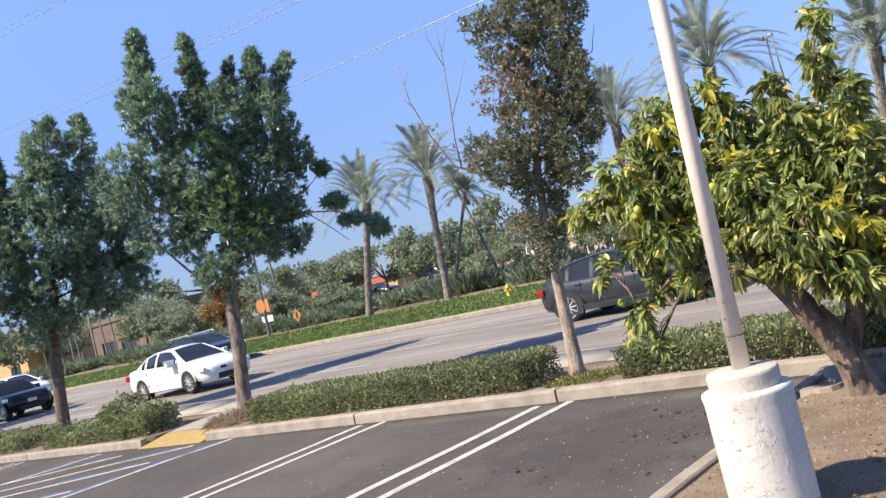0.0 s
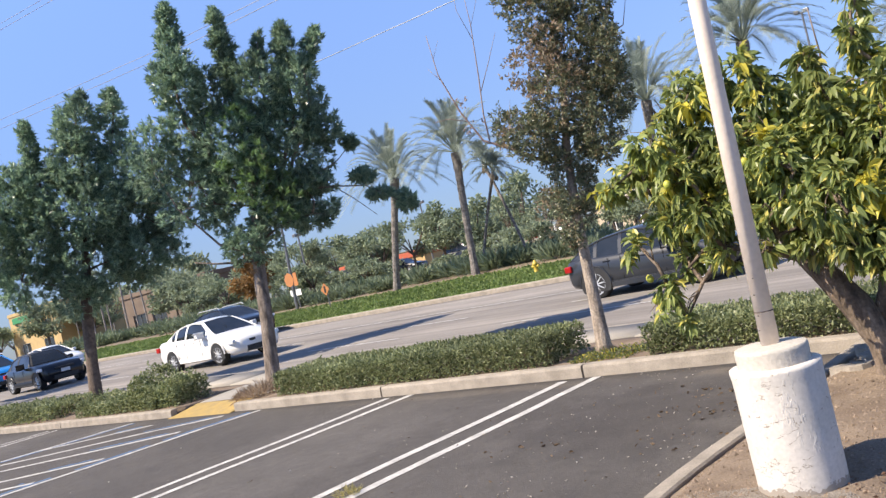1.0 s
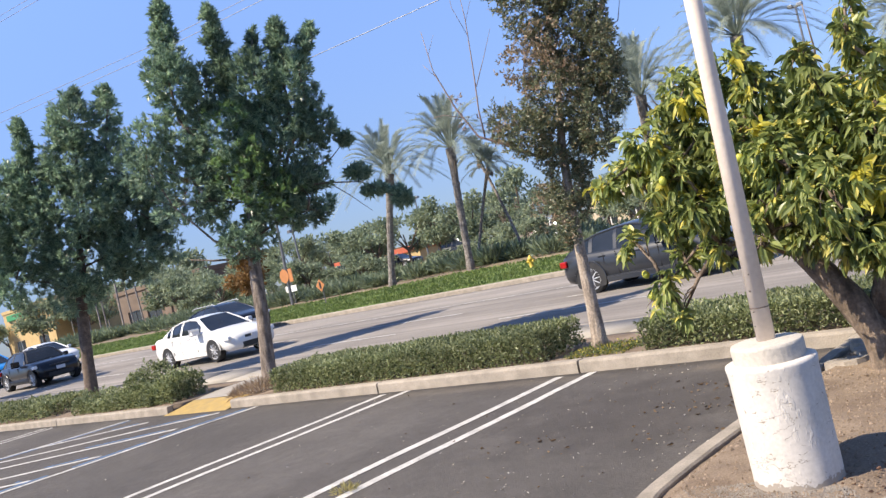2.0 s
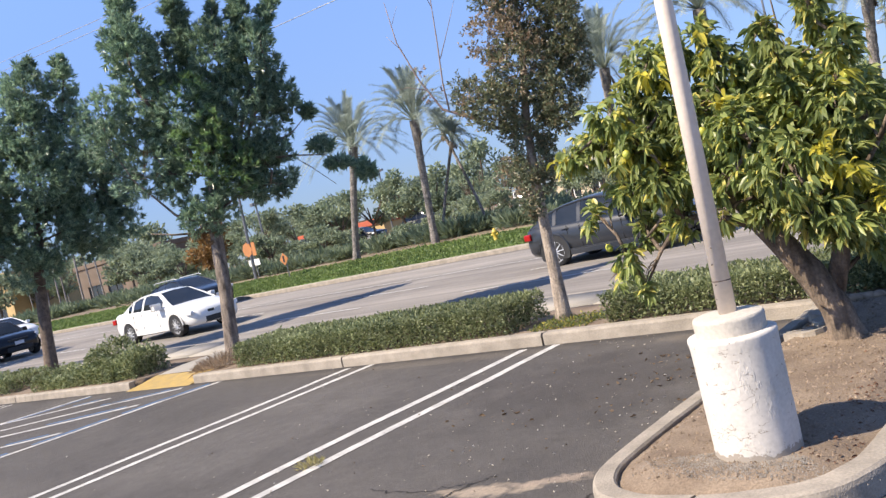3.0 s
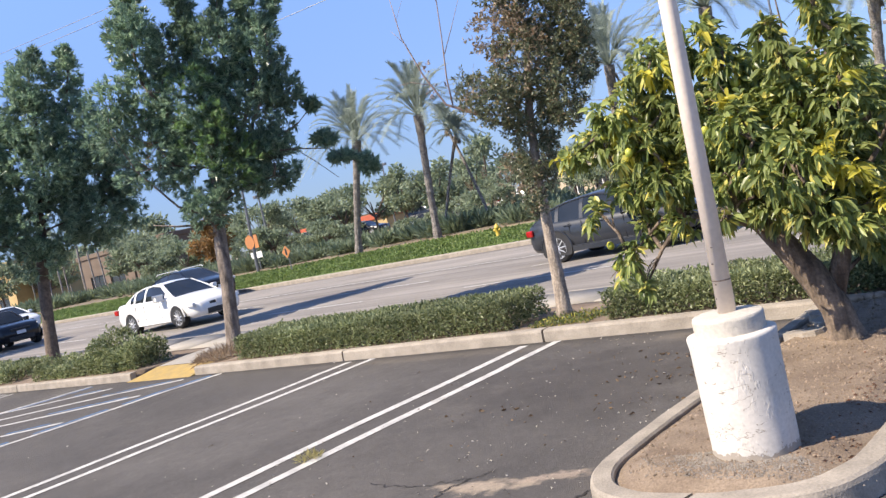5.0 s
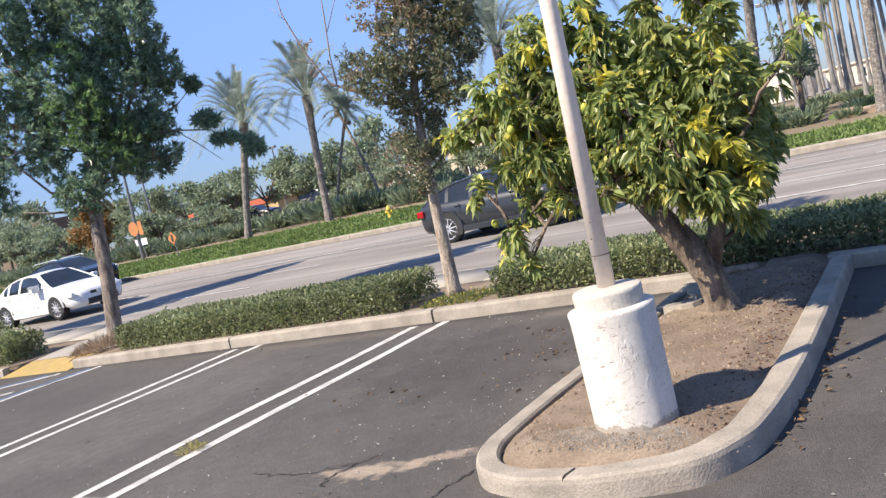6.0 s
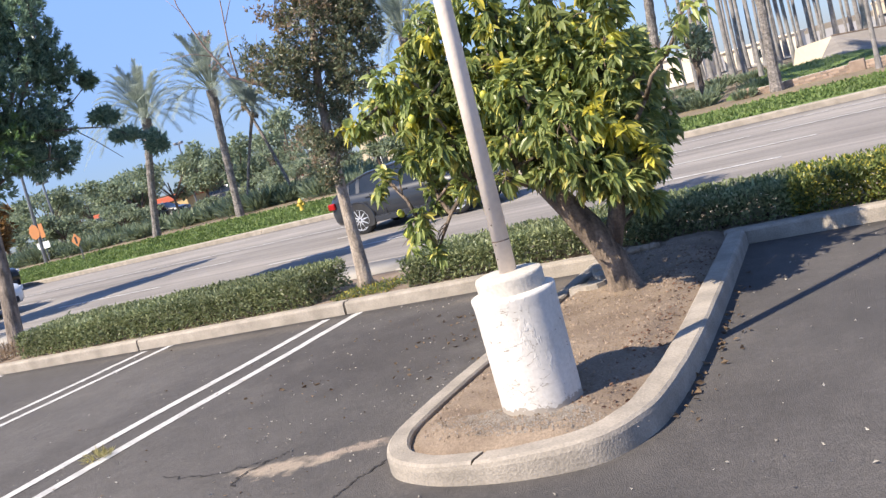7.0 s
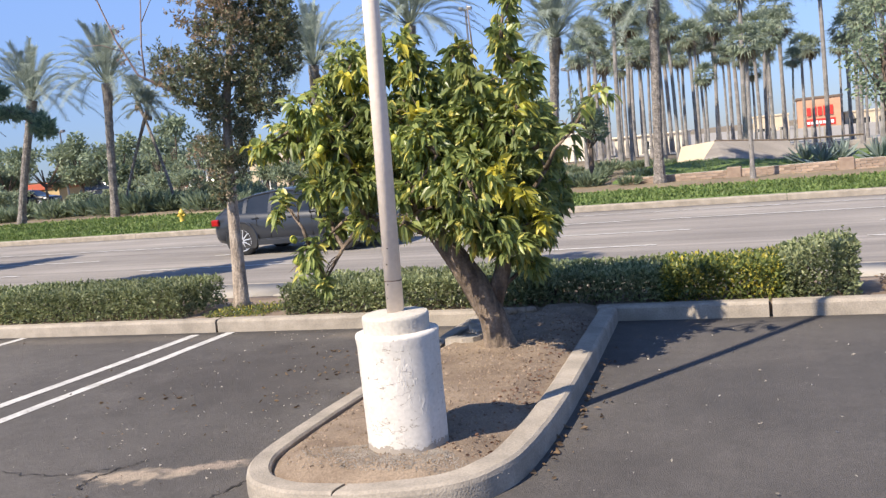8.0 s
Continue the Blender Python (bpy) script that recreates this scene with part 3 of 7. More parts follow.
q = [(-0.93, 0.625, 0.10), (0.93, 0.625, 0.10), (0.93, 1.2, 0.14), (-0.93, 1.2, 0.14), (0.93, 1.92, 0.15), (-0.93, 1.92, 0.15)]
v = [bm.verts.new(p) for p in q]
bm.faces.new((v[0], v[1], v[2], v[3]))
bm.faces.new((v[3], v[2], v[4], v[5]))
part("landing", bm, M_WALK, ramp, "plain concrete landing")

# ---- lamp post in its concrete base ----
BX, BY = -1.852, 4.0
post = thing("lamp_post", (BX, BY, 0), "cream painted steel pole in a white painted concrete base", "lamp post")
bm = bmesh.new()
R = 0.206
prof = [(R * 0.985, 0.05), (R, 0.10), (R * 0.995, 0.2), (R * 1.0, 0.45), (R * 1.01, 0.68), (R * 1.03, 0.715), (R * 1.02, 0.73), (R * 0.90, 0.735)]
spin(bm, prof, 96)
bmesh.ops.subdivide_edges(bm, edges=[e for e in bm.edges if abs(e.verts[0].co.z - e.verts[1].co.z) > 0.1], cuts=12)
for v in bm.verts:
    k = noise.noise(v.co * 7) * 0.0012 + noise.noise(v.co * 30) * 0.0006
    if math.hypot(v.co.x, v.co.y) > 0.1:
        v.co.x *= 1 + k / R
        v.co.y *= 1 + k / R
part("concrete_base", bm, M_WHITEBASE, post, "rough white painted concrete drum", True)
bm = bmesh.new()
spin(bm, [(0.166, 0.70), (0.168, 0.73), (0.1685, 0.76), (0.170, 0.803), (0.1695, 0.806), (0.165, 0.818), (0.162, 0.8195), (0.05, 0.828)], 40)
for v in bm.verts:
    v.co *= 1 + 0.005 * noise.noise(Vector((v.co.x * 9, v.co.y * 9, 3)))
part("cap", bm, M_CAP, post, "pale concrete cap with rounded rim", True)
bm = bmesh.new()
tube(bm, [(0.004, 0, 0.80), (0.048, 0.014, 2.5), (0.11, 0.037, 5.0), (0.17, 0.06, 7.6)], [0.044, 0.041, 0.038, 0.034], 28)
part("pole", bm, M_POLE, post, "cream painted tapered steel tube", True)
bm = bmesh.new()
tube(bm, [(0.0085, 0.001, 0.983), (0.0086, 0.001, 0.988)], [0.0447, 0.0447], 28)
part("joint_ring", bm, M_BARKD, post, "thin ring where two tubes meet")
for a, z in ((255, 0.97), (262, 1.07), (235, 0.90), (280, 1.15)):
    bm = bmesh.new()
    d = Vector((math.cos(radians(a)), math.sin(radians(a)), 0))
    tube(bm, [Vector((0.008, 0, z)) + d * 0.040, Vector((0.008, 0, z)) + d * 0.0445], [0.0035, 0.0035], 8)
    part("bolt_hole", bm, M_BARKD, post, "small rusty bolt head")


# ---- trees ----
def curved_leaves(name, base, way, length, width, material, parent, seed=1, curl=0.35, level=0.6):
    """Broad leaves of six faces each, folded along the midrib and curling down to the tip."""
    rg = np.random.default_rng(seed)
    n = len(base)
    way = way / np.linalg.norm(way, axis=1)[:, None]
    side = np.cross(way, np.array([0, 0, 1.0]) * level + rg.normal(size=(n, 3)) * 0.45)
    side /= np.linalg.norm(side, axis=1)[:, None] + 1e-9
    up = np.cross(side, way)
    L, W = length[:, None], (length * width * rg.uniform(0.8, 1.2, n))[:, None]
    down = np.array([0, 0, -1.0]) * L * curl * rg.uniform(0.3, 1.3, (n, 1))
    mid = [base, base + way * L * 0.34, base + way * L * 0.70 + down * 0.35, base + way * L + down]
    v = np.stack([mid[0], mid[1] + side * W * 0.5 + up * W * 0.16, mid[1], mid[1] - side * W * 0.5 + up * W * 0.16,
                  mid[2] + side * W * 0.40 + up * W * 0.12, mid[2], mid[2] - side * W * 0.40 + up * W * 0.12, mid[3]], 1).reshape(-1, 3)
    faces = []
    for tri in ((0, 1, 2), (0, 2, 3), (1, 4, 5, 2), (2, 5, 6, 3), (4, 7, 5), (5, 7, 6)):
        faces += (np.arange(n)[:, None] * 8 + np.array(tri)).tolist()
    me = bpy.data.meshes.new(name)
    me.from_pydata(v.tolist(), [], faces)
    me.materials.append(material)
    ob = new(name, me)
    ob.parent = parent
    return ob


def twig_ends(rg, masses, per, gap, deep=1.15, clump=2.6):
    """Twig ends through leafy masses (across, height, half width, half height, density, depth), thinned into clumps with gaps: places and outward ways."""
    C, D = [], []
    for u, z, ru, rh, dens, *dy in masses:
        rd = 0.5 * (ru + rh) * deep
        d0 = dy[0] if dy else rg.normal() * 0.30 * rd
        n = int(per * dens * (ru * rd * rh) ** (2 / 3)) + 4
        d = rg.normal(size=(n, 3))
        d /= np.linalg.norm(d, axis=1)[:, None]
        c = np.array([u, d0, z]) + d * (0.30 + 0.78 * rg.beta(2.4, 1.3, n))[:, None] * np.array([ru, rd, rh])
        keep = np.array([noise.noise(Vector(q * clump)) > gap for q in c])
        C.append(c[keep]), D.append(d[keep])
    return np.concatenate(C), np.concatenate(D)


def rosettes(rg, c, d, m, ln, spread=0.75, rise=0.35, hang=0.0, run=0.6):
    """m leaves fanned out round each twig's end: bases, ways, lengths."""
    n = len(c)
    axis = d * 0.7 + rg.normal(size=(n, 3)) * 0.45 + np.array([0, 0, rise])
    axis /= np.linalg.norm(axis, axis=1)[:, None]
    a = np.repeat(axis, m, 0)
    k = rg.normal(size=(n * m, 3))
    k -= a * np.sum(k * a, 1)[:, None]
    k /= np.linalg.norm(k, axis=1)[:, None]
    t = rg.uniform(0.35, 1.45, n * m)[:, None] * spread
    way = a * np.cos(t) + k * np.sin(t) + np.array([0, 0, -hang])
    base = np.repeat(c, m, 0) - a * (rg.random(n * m) ** 1.5)[:, None] * ln * run
    return base, way, ln * rg.uniform(0.6, 1.2, n * m)


def fuller(masses, k):
    """The same masses, swollen by a factor."""
    return [(u, z, ru * k, rh * k, *more) for u, z, ru, rh, *more in masses]


def nearer(masses, depth, reach):
    """Masses brought forward by a depth, shrunk in proportion about eye height so that they keep their bearing."""
    k = 1 + depth / reach
    return [(u * k, 1.5 + (z - 1.5) * k, ru * k, rh * k, dens, depth + 0.14 * math.sin(9 * u + 5 * z)) for u, z, ru, rh, dens in masses]


def shoot_ends(rg, shoots, per):
    """Twig ends round upright shoots (across, height at the foot, across, height at the tip, radius)."""
    C, D = [], []
    for u0, z0, u1, z1, r in shoots:
        n = int(per * math.hypot(u1 - u0, z1 - z0) * r)
        t, a = rg.random(n), rg.random(n) * 6.283
        q = r * np.minimum(1, (1.06 - t) * 3.0) * rg.uniform(0.35, 1.0, n) * (0.85 + 0.25 * np.sin(t * 19 + u0 * 7))
        d = np.stack([np.cos(a), np.sin(a), np.full(n, 0.45)], 1)
        C.append(np.stack([u0 + (u1 - u0) * t + np.cos(a) * q, np.sin(a) * q + 0.1 * math.sin(u0 * 9), z0 + (z1 - z0) * t], 1)), D.append(d)
    return np.concatenate(C), np.concatenate(D)


def wood(name, ob, bark, pts, seg=8, rough=0.0):
    bm = bmesh.new()
    tube(bm, [p[:3] for p in pts], [p[3] for p in pts], seg)
    if rough:
        for v in bm.verts:
            v.co += Vector((noise.noise(v.co * 7), noise.noise(v.co * 7 + Vector((9, 0, 0))), 0)) * rough
    return part(name, bm, bark, ob, smooth=True)


def limbs_to(rg, ob, bark, trunk, masses, thick, twigs=6):
    """A limb with twigs from the trunk, or from an earlier limb, into each leafy mass."""
    nodes = [Vector(p[:3]) for p in trunk[2:]]
    foot = Vector(trunk[2][:3])
    for u, z, ru, rh, dens, *dy in sorted(masses, key=lambda b: (Vector((b[0], 0, b[1])) - foot).length):
        goal = Vector((u, (dy[0] if dy else 0) + rg.normal() * 0.2 * ru, z + 0.2 * rh))
        src = min(nodes, key=lambda e: (e - goal).length * (1.0 if e.z < goal.z - 0.15 else 1.7))
        mid = src.lerp(goal, 0.5) + Vector((rg.normal() * 0.05, rg.normal() * 0.08, 0.05 * (goal - src).length))
        nodes += [mid, goal]
        r0 = thick * max(0.22, 1 - 0.22 * (goal - foot).length)
        bm = bmesh.new()
        tube(bm, [src, mid, goal], [r0, r0 * 0.7, r0 * 0.35], 7)
        for k in range(twigs):
            e = goal + Vector((rg.normal() * ru, rg.normal() * ru, rg.normal() * rh + 0.15 * rh)) * 0.62
            s = mid.lerp(goal, rg.uniform(0.1, 1))
            tube(bm, [s, s.lerp(e, 0.55) + Vector((0, 0, 0.04)), e], [r0 * 0.32, r0 * 0.2, r0 * 0.07], 5)
        part("limb", bm, bark, ob, smooth=True)


# the middle street tree: upright shoots over a dense dark crown, a few tufts out on bare twigs
rg = np.random.default_rng(11)
tree_b = thing("tree", (-12.41, 8.57, 0.12), "dark green leafy street tree with upright tufted shoots", "tree", "street trees", 55.4)
TRUNK_B = [(0.0, 0, -0.05, 0.17), (0.03, 0, 0.12, 0.13), (0.08, 0, 0.55, 0.115), (0.15, 0, 1.05, 0.108), (0.2, 0, 1.7, 0.105), (0.27, 0, 2.3, 0.095), (0.4, 0, 3.0, 0.06), (0.5, 0, 4.0, 0.03)]
CROWN_B = [(-0.36, 5.2, 0.38, 0.5, 1), (0.15, 4.95, 0.38, 0.42, 0.9), (0.88, 4.9, 0.43, 0.55, 1), (1.55, 4.65, 0.38, 0.62, 1), (-0.43, 4.35, 0.38, 0.45, 0.7), (0.25, 4.05, 0.68, 0.68, 1),
           (1.13, 3.75, 0.70, 0.72, 1), (1.80, 4.0, 0.27, 0.32, 1), (0.41, 3.15, 0.78, 0.60, 1), (1.3, 2.9, 0.46, 0.48, 1), (-0.45, 3.45, 0.42, 0.5, 0.5), (0.2, 2.4, 0.46, 0.32, 0.8), (1.29, 2.62, 0.28, 0.26, 0.8), (-0.9, 4.4, 0.36, 0.34, 0.55), (-1.05, 3.85, 0.36, 0.36, 0.5), (-0.8, 3.15, 0.3, 0.3, 0.3)]
OUT_B = [(2.21, 3.73, 0.14, 0.12, 1.6, 0.1), (2.28, 3.13, 0.22, 0.13, 1.6, 0.1), (2.52, 2.77, 0.23, 0.10, 1.6, 0.1), (2.92, 2.54, 0.18, 0.20, 1.6, 0.1)]
SHOOTS_B = [(-0.4, 5.2, -0.27, 6.58, 0.24), (0.48, 4.9, 0.47, 6.32, 0.22), (1.41, 5.0, 1.52, 5.94, 0.22), (1.71, 5.05, 2.07, 5.76, 0.19), (0.97, 5.3, 1.13, 5.86, 0.12)]
wood("trunk", tree_b, M_BARKM, TRUNK_B, 14, 0.012)
limbs_to(rg, tree_b, M_BARKM, TRUNK_B, CROWN_B, 0.05)
for u0, z0, u1, z1, r in SHOOTS_B:
    wood("limb", tree_b, M_BARKM, [(0.4 + 0.3 * u0, 0, 3.2, 0.035), (u0, 0.05, z0 - 0.6, 0.026), (u0, 0, z0, 0.018), (u1, 0, z1, 0.004)], 6)
for pts in ([(1.2, 0, 3.1, 0.02), (1.75, 0.05, 3.05, 0.014), (2.3, 0.1, 2.95, 0.010), (2.9, 0.1, 2.5, 0.005)], [(1.5, 0, 3.3, 0.014), (1.9, 0.05, 3.45, 0.009), (2.2, 0.1, 3.7, 0.005)], [(1.75, 0.05, 3.05, 0.009), (2.05, 0.1, 2.78, 0.007), (2.38, 0.1, 2.42, 0.004)],
            [(0.25, 0, 2.2, 0.03), (-0.3, -0.1, 2.5, 0.02), (-0.8, -0.1, 3.2, 0.012), (-1.05, -0.1, 3.9, 0.006)], [(0.25, 0, 2.1, 0.026), (-0.4, -0.1, 2.2, 0.016), (-0.75, -0.1, 2.3, 0.008)]):
    wood("limb", tree_b, M_BARKM, pts, 6)
c, d = twig_ends(rg, fuller(CROWN_B, 1.10), 1500, -0.30)
c2, d2 = twig_ends(rg, OUT_B, 1500, -0.9)
c3, d3 = shoot_ends(rg, SHOOTS_B, 1150)
leaf_cloud("crown", *rosettes(rg, np.concatenate([c, c2, c3]), np.concatenate([d, d2, d3]), 16, 0.115), 0.19, M_LEAF, tree_b, seed=11)
c, d = twig_ends(rg, [(0.45, 3.5, 0.5, 0.6, 0.9, -0.5), (0.35, 4.3, 0.4, 0.4, 0.8, -0.45), (0.9, 3.0, 0.4, 0.4, 0.6, -0.5)], 520, -0.05)
leaf_cloud("fresh_leaves", *rosettes(rg, c, d, 14, 0.115), 0.20, M_LEAFFRESH, tree_b, seed=12)["label"] = "brighter green leaves inside the crown"
c, d = twig_ends(rg, [(-0.55, 3.35, 0.25, 0.3, 0.3), (0.05, 2.1, 0.2, 0.2, 0.4)], 420, -0.05)
leaf_cloud("rusty_leaves", *rosettes(rg, c, d, 12, 0.09), 0.22, M_LEAFRUSTY, tree_b, seed=13)["label"] = "a few rusty brown leaves"

# the next street tree: broader, of the same kind
rg = np.random.default_rng(12)
tree_a = thing("tree", (-20.38, 9.3, 0.2), "dense blue-green street tree behind a low shrub", "tree", "street trees", 65.5)
TRUNK_A = [(0.0, 0, -0.05, 0.19), (0.03, 0, 0.2, 0.15), (0.10, 0, 0.9, 0.135), (0.18, 0, 1.6, 0.13), (0.26, 0, 2.2, 0.125), (0.45, 0, 3.0, 0.09), (0.6, 0, 4.2, 0.05)]
CROWN_A = [(0.98, 6.4, 0.45, 0.62, 1), (1.80, 6.5, 0.29, 0.5, 1), (0.71, 5.5, 0.60, 0.75, 1), (1.72, 5.2, 0.55, 0.75, 1), (-0.14, 5.0, 0.62, 0.65, 1), (-0.7, 4.9, 0.55, 0.76, 1), (0.64, 4.35, 1.0, 0.76, 1), (1.72, 4.1, 0.66, 0.74, 1),
           (-0.41, 3.8, 0.76, 0.76, 1), (0.57, 3.2, 0.88, 0.72, 1), (1.60, 3.05, 0.60, 0.62, 1), (2.22, 3.6, 0.42, 0.6, 0.7), (2.5, 3.0, 0.42, 0.3, 0.5), (0.2, 2.4, 0.5, 0.42, 0.8), (-1.35, 4.1, 0.58, 0.9, 0.9), (-0.95, 2.95, 0.5, 0.5, 0.7), (2.35, 4.75, 0.36, 0.6, 0.7), (2.5, 3.9, 0.34, 0.5, 0.7)]
SHOOTS_A = [(-0.16, 5.4, -0.15, 6.66, 0.24), (1.0, 6.7, 1.21, 7.2, 0.22), (1.86, 6.6, 1.88, 7.13, 0.2)]
wood("trunk", tree_a, M_BARKD, TRUNK_A, 14, 0.012)
limbs_to(rg, tree_a, M_BARKD, TRUNK_A, CROWN_A, 0.06)
for u0, z0, u1, z1, r in SHOOTS_A:
    wood("limb", tree_a, M_BARKD, [(0.4 + 0.3 * u0, 0, 3.4, 0.04), (u0, 0, z0, 0.02), (u1, 0, z1, 0.004)], 6)
c, d = twig_ends(rg, fuller(CROWN_A, 1.13), 950, -0.32, clump=1.9)
c3, d3 = shoot_ends(rg, SHOOTS_A, 800)
leaf_cloud("crown", *rosettes(rg, np.concatenate([c, c3]), np.concatenate([d, d3]), 15, 0.14), 0.19, M_LEAF, tree_a, seed=14)

# another far down the bed, at the edge of sight
rg = np.random.default_rng(13)
tree_far = thing("tree", (-33.3, 9.1, 0.4), "dark green street tree far down the bed", "tree", "street trees", 74)
TRUNK_F = [(0.0, 0, -0.1, 0.2), (0.05, 0, 0.7, 0.17), (0.1, 0, 1.4, 0.17), (0.2, 0, 2.8, 0.12)]
CROWN_F = [(0.2, 4.2, 1.5, 1.1, 1), (0.3, 5.2, 0.85, 0.5, 1), (-0.7, 3.3, 1.4, 0.75, 1)]
wood("trunk", tree_far, M_BARKD, TRUNK_F, 10, 0.012)
limbs_to(rg, tree_far, M_BARKD, TRUNK_F, CROWN_F, 0.06)
leaf_cloud("crown", *rosettes(rg, *twig_ends(rg, CROWN_F, 600, -0.3, clump=1.5), 13, 0.19), 0.24, M_LEAF, tree_far, seed=15)

# the slender tree by the lemon tree: fine dark leaves, bronze patches, dead twigs beside it
rg = np.random.default_rng(14)
slender = thing("tree", (-5.77, 8.4, 0.12), "slender street tree with dark and bronze leaves and dead twigs", "tree", "street trees", 34.5)
TRUNK_S = [(0.0, 0, -0.04, 0.12), (0.01, 0, 0.08, 0.088), (0.02, 0, 0.45, 0.073), (0.035, 0, 0.95, 0.066), (0.05, 0, 1.5, 0.055), (0.12, 0, 2.3, 0.045), (0.3, 0, 3.3, 0.03)]
CROWN_S = [(0.45, 4.15, 0.38, 0.38, 1), (0.83, 4.07, 0.24, 0.38, 1), (-0.16, 4.15, 0.17, 0.25, 0.35), (0.0, 3.92, 0.22, 0.36, 0.5), (0.66, 4.6, 0.48, 0.38, 1), (0.49, 3.5, 0.42, 0.43, 1), (0.76, 3.24, 0.21, 0.48, 1), (0.82, 2.8, 0.16, 0.34, 0.9), (0.22, 2.86, 0.40, 0.4, 1),
           (0.54, 2.5, 0.23, 0.42, 1), (-0.46, 2.72, 0.19, 0.25, 0.6), (-0.23, 2.52, 0.28, 0.27, 0.8), (0.15, 2.22, 0.33, 0.29, 1), (0.0, 1.8, 0.25, 0.24, 0.8), (0.21, 1.78, 0.16, 0.36, 0.9), (-0.06, 1.36, 0.14, 0.22, 0.5)]
BRONZE_S = [(-0.06, 3.28, 0.33, 0.30, 0.9), (0.15, 3.5, 0.25, 0.25, 0.4, -0.3), (0.2, 3.0, 0.35, 0.35, 0.35, -0.3), (-0.22, 1.68, 0.17, 0.28, 0.40), (-0.42, 2.6, 0.2, 0.25, 0.4), (0.02, 1.4, 0.16, 0.26, 0.4), (0.3, 4.1, 0.4, 0.3, 0.3)]
wood("trunk", slender, M_BARK, TRUNK_S, 14, 0.008)
limbs_to(rg, slender, M_BARK, TRUNK_S, CROWN_S, 0.026)
for pts in ([(-0.1, 0, 2.2, 0.02), (-0.45, 0, 2.45, 0.017), (-0.77, 0, 2.64, 0.013), (-0.95, 0, 3.02, 0.010), (-1.10, 0, 3.5, 0.007), (-1.13, 0, 3.98, 0.003)], [(-0.70, 0, 2.62, 0.011), (-0.70, 0, 2.92, 0.009), (-0.65, 0, 3.38, 0.007), (-0.60, 0, 3.97, 0.005), (-0.60, 0, 4.38, 0.0025)],
            [(-0.66, 0, 3.2, 0.006), (-0.5, 0, 3.5, 0.004), (-0.35, 0, 3.8, 0.002)], [(-0.62, 0, 3.8, 0.004), (-0.72, 0, 4.15, 0.003), (-0.71, 0, 4.45, 0.002)], [(-1.06, 0, 3.4, 0.004), (-1.2, 0, 3.6, 0.002)],
            [(-0.9, 0, 2.9, 0.006), (-1.1, 0, 2.98, 0.004), (-1.28, 0, 2.98, 0.002)], [(-0.6, 0, 3.95, 0.003), (-0.48, 0, 4.2, 0.002), (-0.46, 0, 4.45, 0.0015)], [(-1.11, 0, 3.7, 0.003), (-1.0, 0, 3.9, 0.0015)], [(0.8, 0, 3.4, 0.01), (1.05, 0, 3.5, 0.006), (1.15, 0, 3.8, 0.002)]):
    wood("limb", slender, M_BARKTWIG, pts, 6)
leaf_cloud("crown", *rosettes(rg, *twig_ends(rg, fuller(CROWN_S, 1.10), 5200, -0.22, clump=3.8), 11, 0.045, 0.9, run=1.8), 0.38, M_LEAFDK, slender, seed=16)
leaf_cloud("bronze_leaves", *rosettes(rg, *twig_ends(rg, BRONZE_S, 3200, -0.12, clump=4.0), 10, 0.043, 0.9, run=1.6), 0.38, M_LEAFB, slender, seed=17)["label"] = "bronze and brown leaves"
c, d = twig_ends(rg, [(-0.95, 3.1, 0.12, 0.10, 0.5), (-0.85, 2.85, 0.12, 0.10, 0.4)], 900, -0.3)
leaf_cloud("withered_leaves", *rosettes(rg, c, d, 5, 0.045, hang=0.4), 0.45, M_WITHER, slender, seed=18)["label"] = "withered reddish leaves on bare twigs"

# the lemon tree on the island: broad drooping leaves in tufts, dark inside
rg = np.random.default_rng(15)
lemon = thing("lemon_tree", (-1.985, 6.15, 0.10), "spreading lemon tree with drooping green and yellow leaves", "tree", "", 18)
TRUNK_L = [(-0.03, 0, -0.06, 0.16), (-0.035, 0, 0.05, 0.125), (-0.05, 0, 0.14, 0.108), (-0.07, 0, 0.27, 0.100), (-0.18, 0, 0.53, 0.10), (-0.31, 0, 0.75, 0.088), (-0.44, 0, 0.95, 0.066), (-0.62, 0, 1.3, 0.035)]
LIMBS_L = ([(-0.08, 0.02, 0.30, 0.075), (0.03, 0.04, 0.58, 0.062), (0.10, 0, 0.9, 0.048), (0.16, -0.05, 1.5, 0.025), (0.25, 0, 2.5, 0.006)], [(-0.42, 0, 0.9, 0.04), (-0.7, -0.1, 1.05, 0.024), (-1.05, -0.1, 1.1, 0.014), (-1.3, -0.1, 0.9, 0.006)],
           [(0.16, -0.05, 1.4, 0.016), (0.45, -0.1, 1.5, 0.009), (0.62, -0.1, 1.62, 0.006), (0.76, -0.1, 1.8, 0.003)], [(-0.1, 0, 1.8, 0.012), (-0.03, 0, 2.2, 0.007), (-0.04, 0, 2.52, 0.003)])
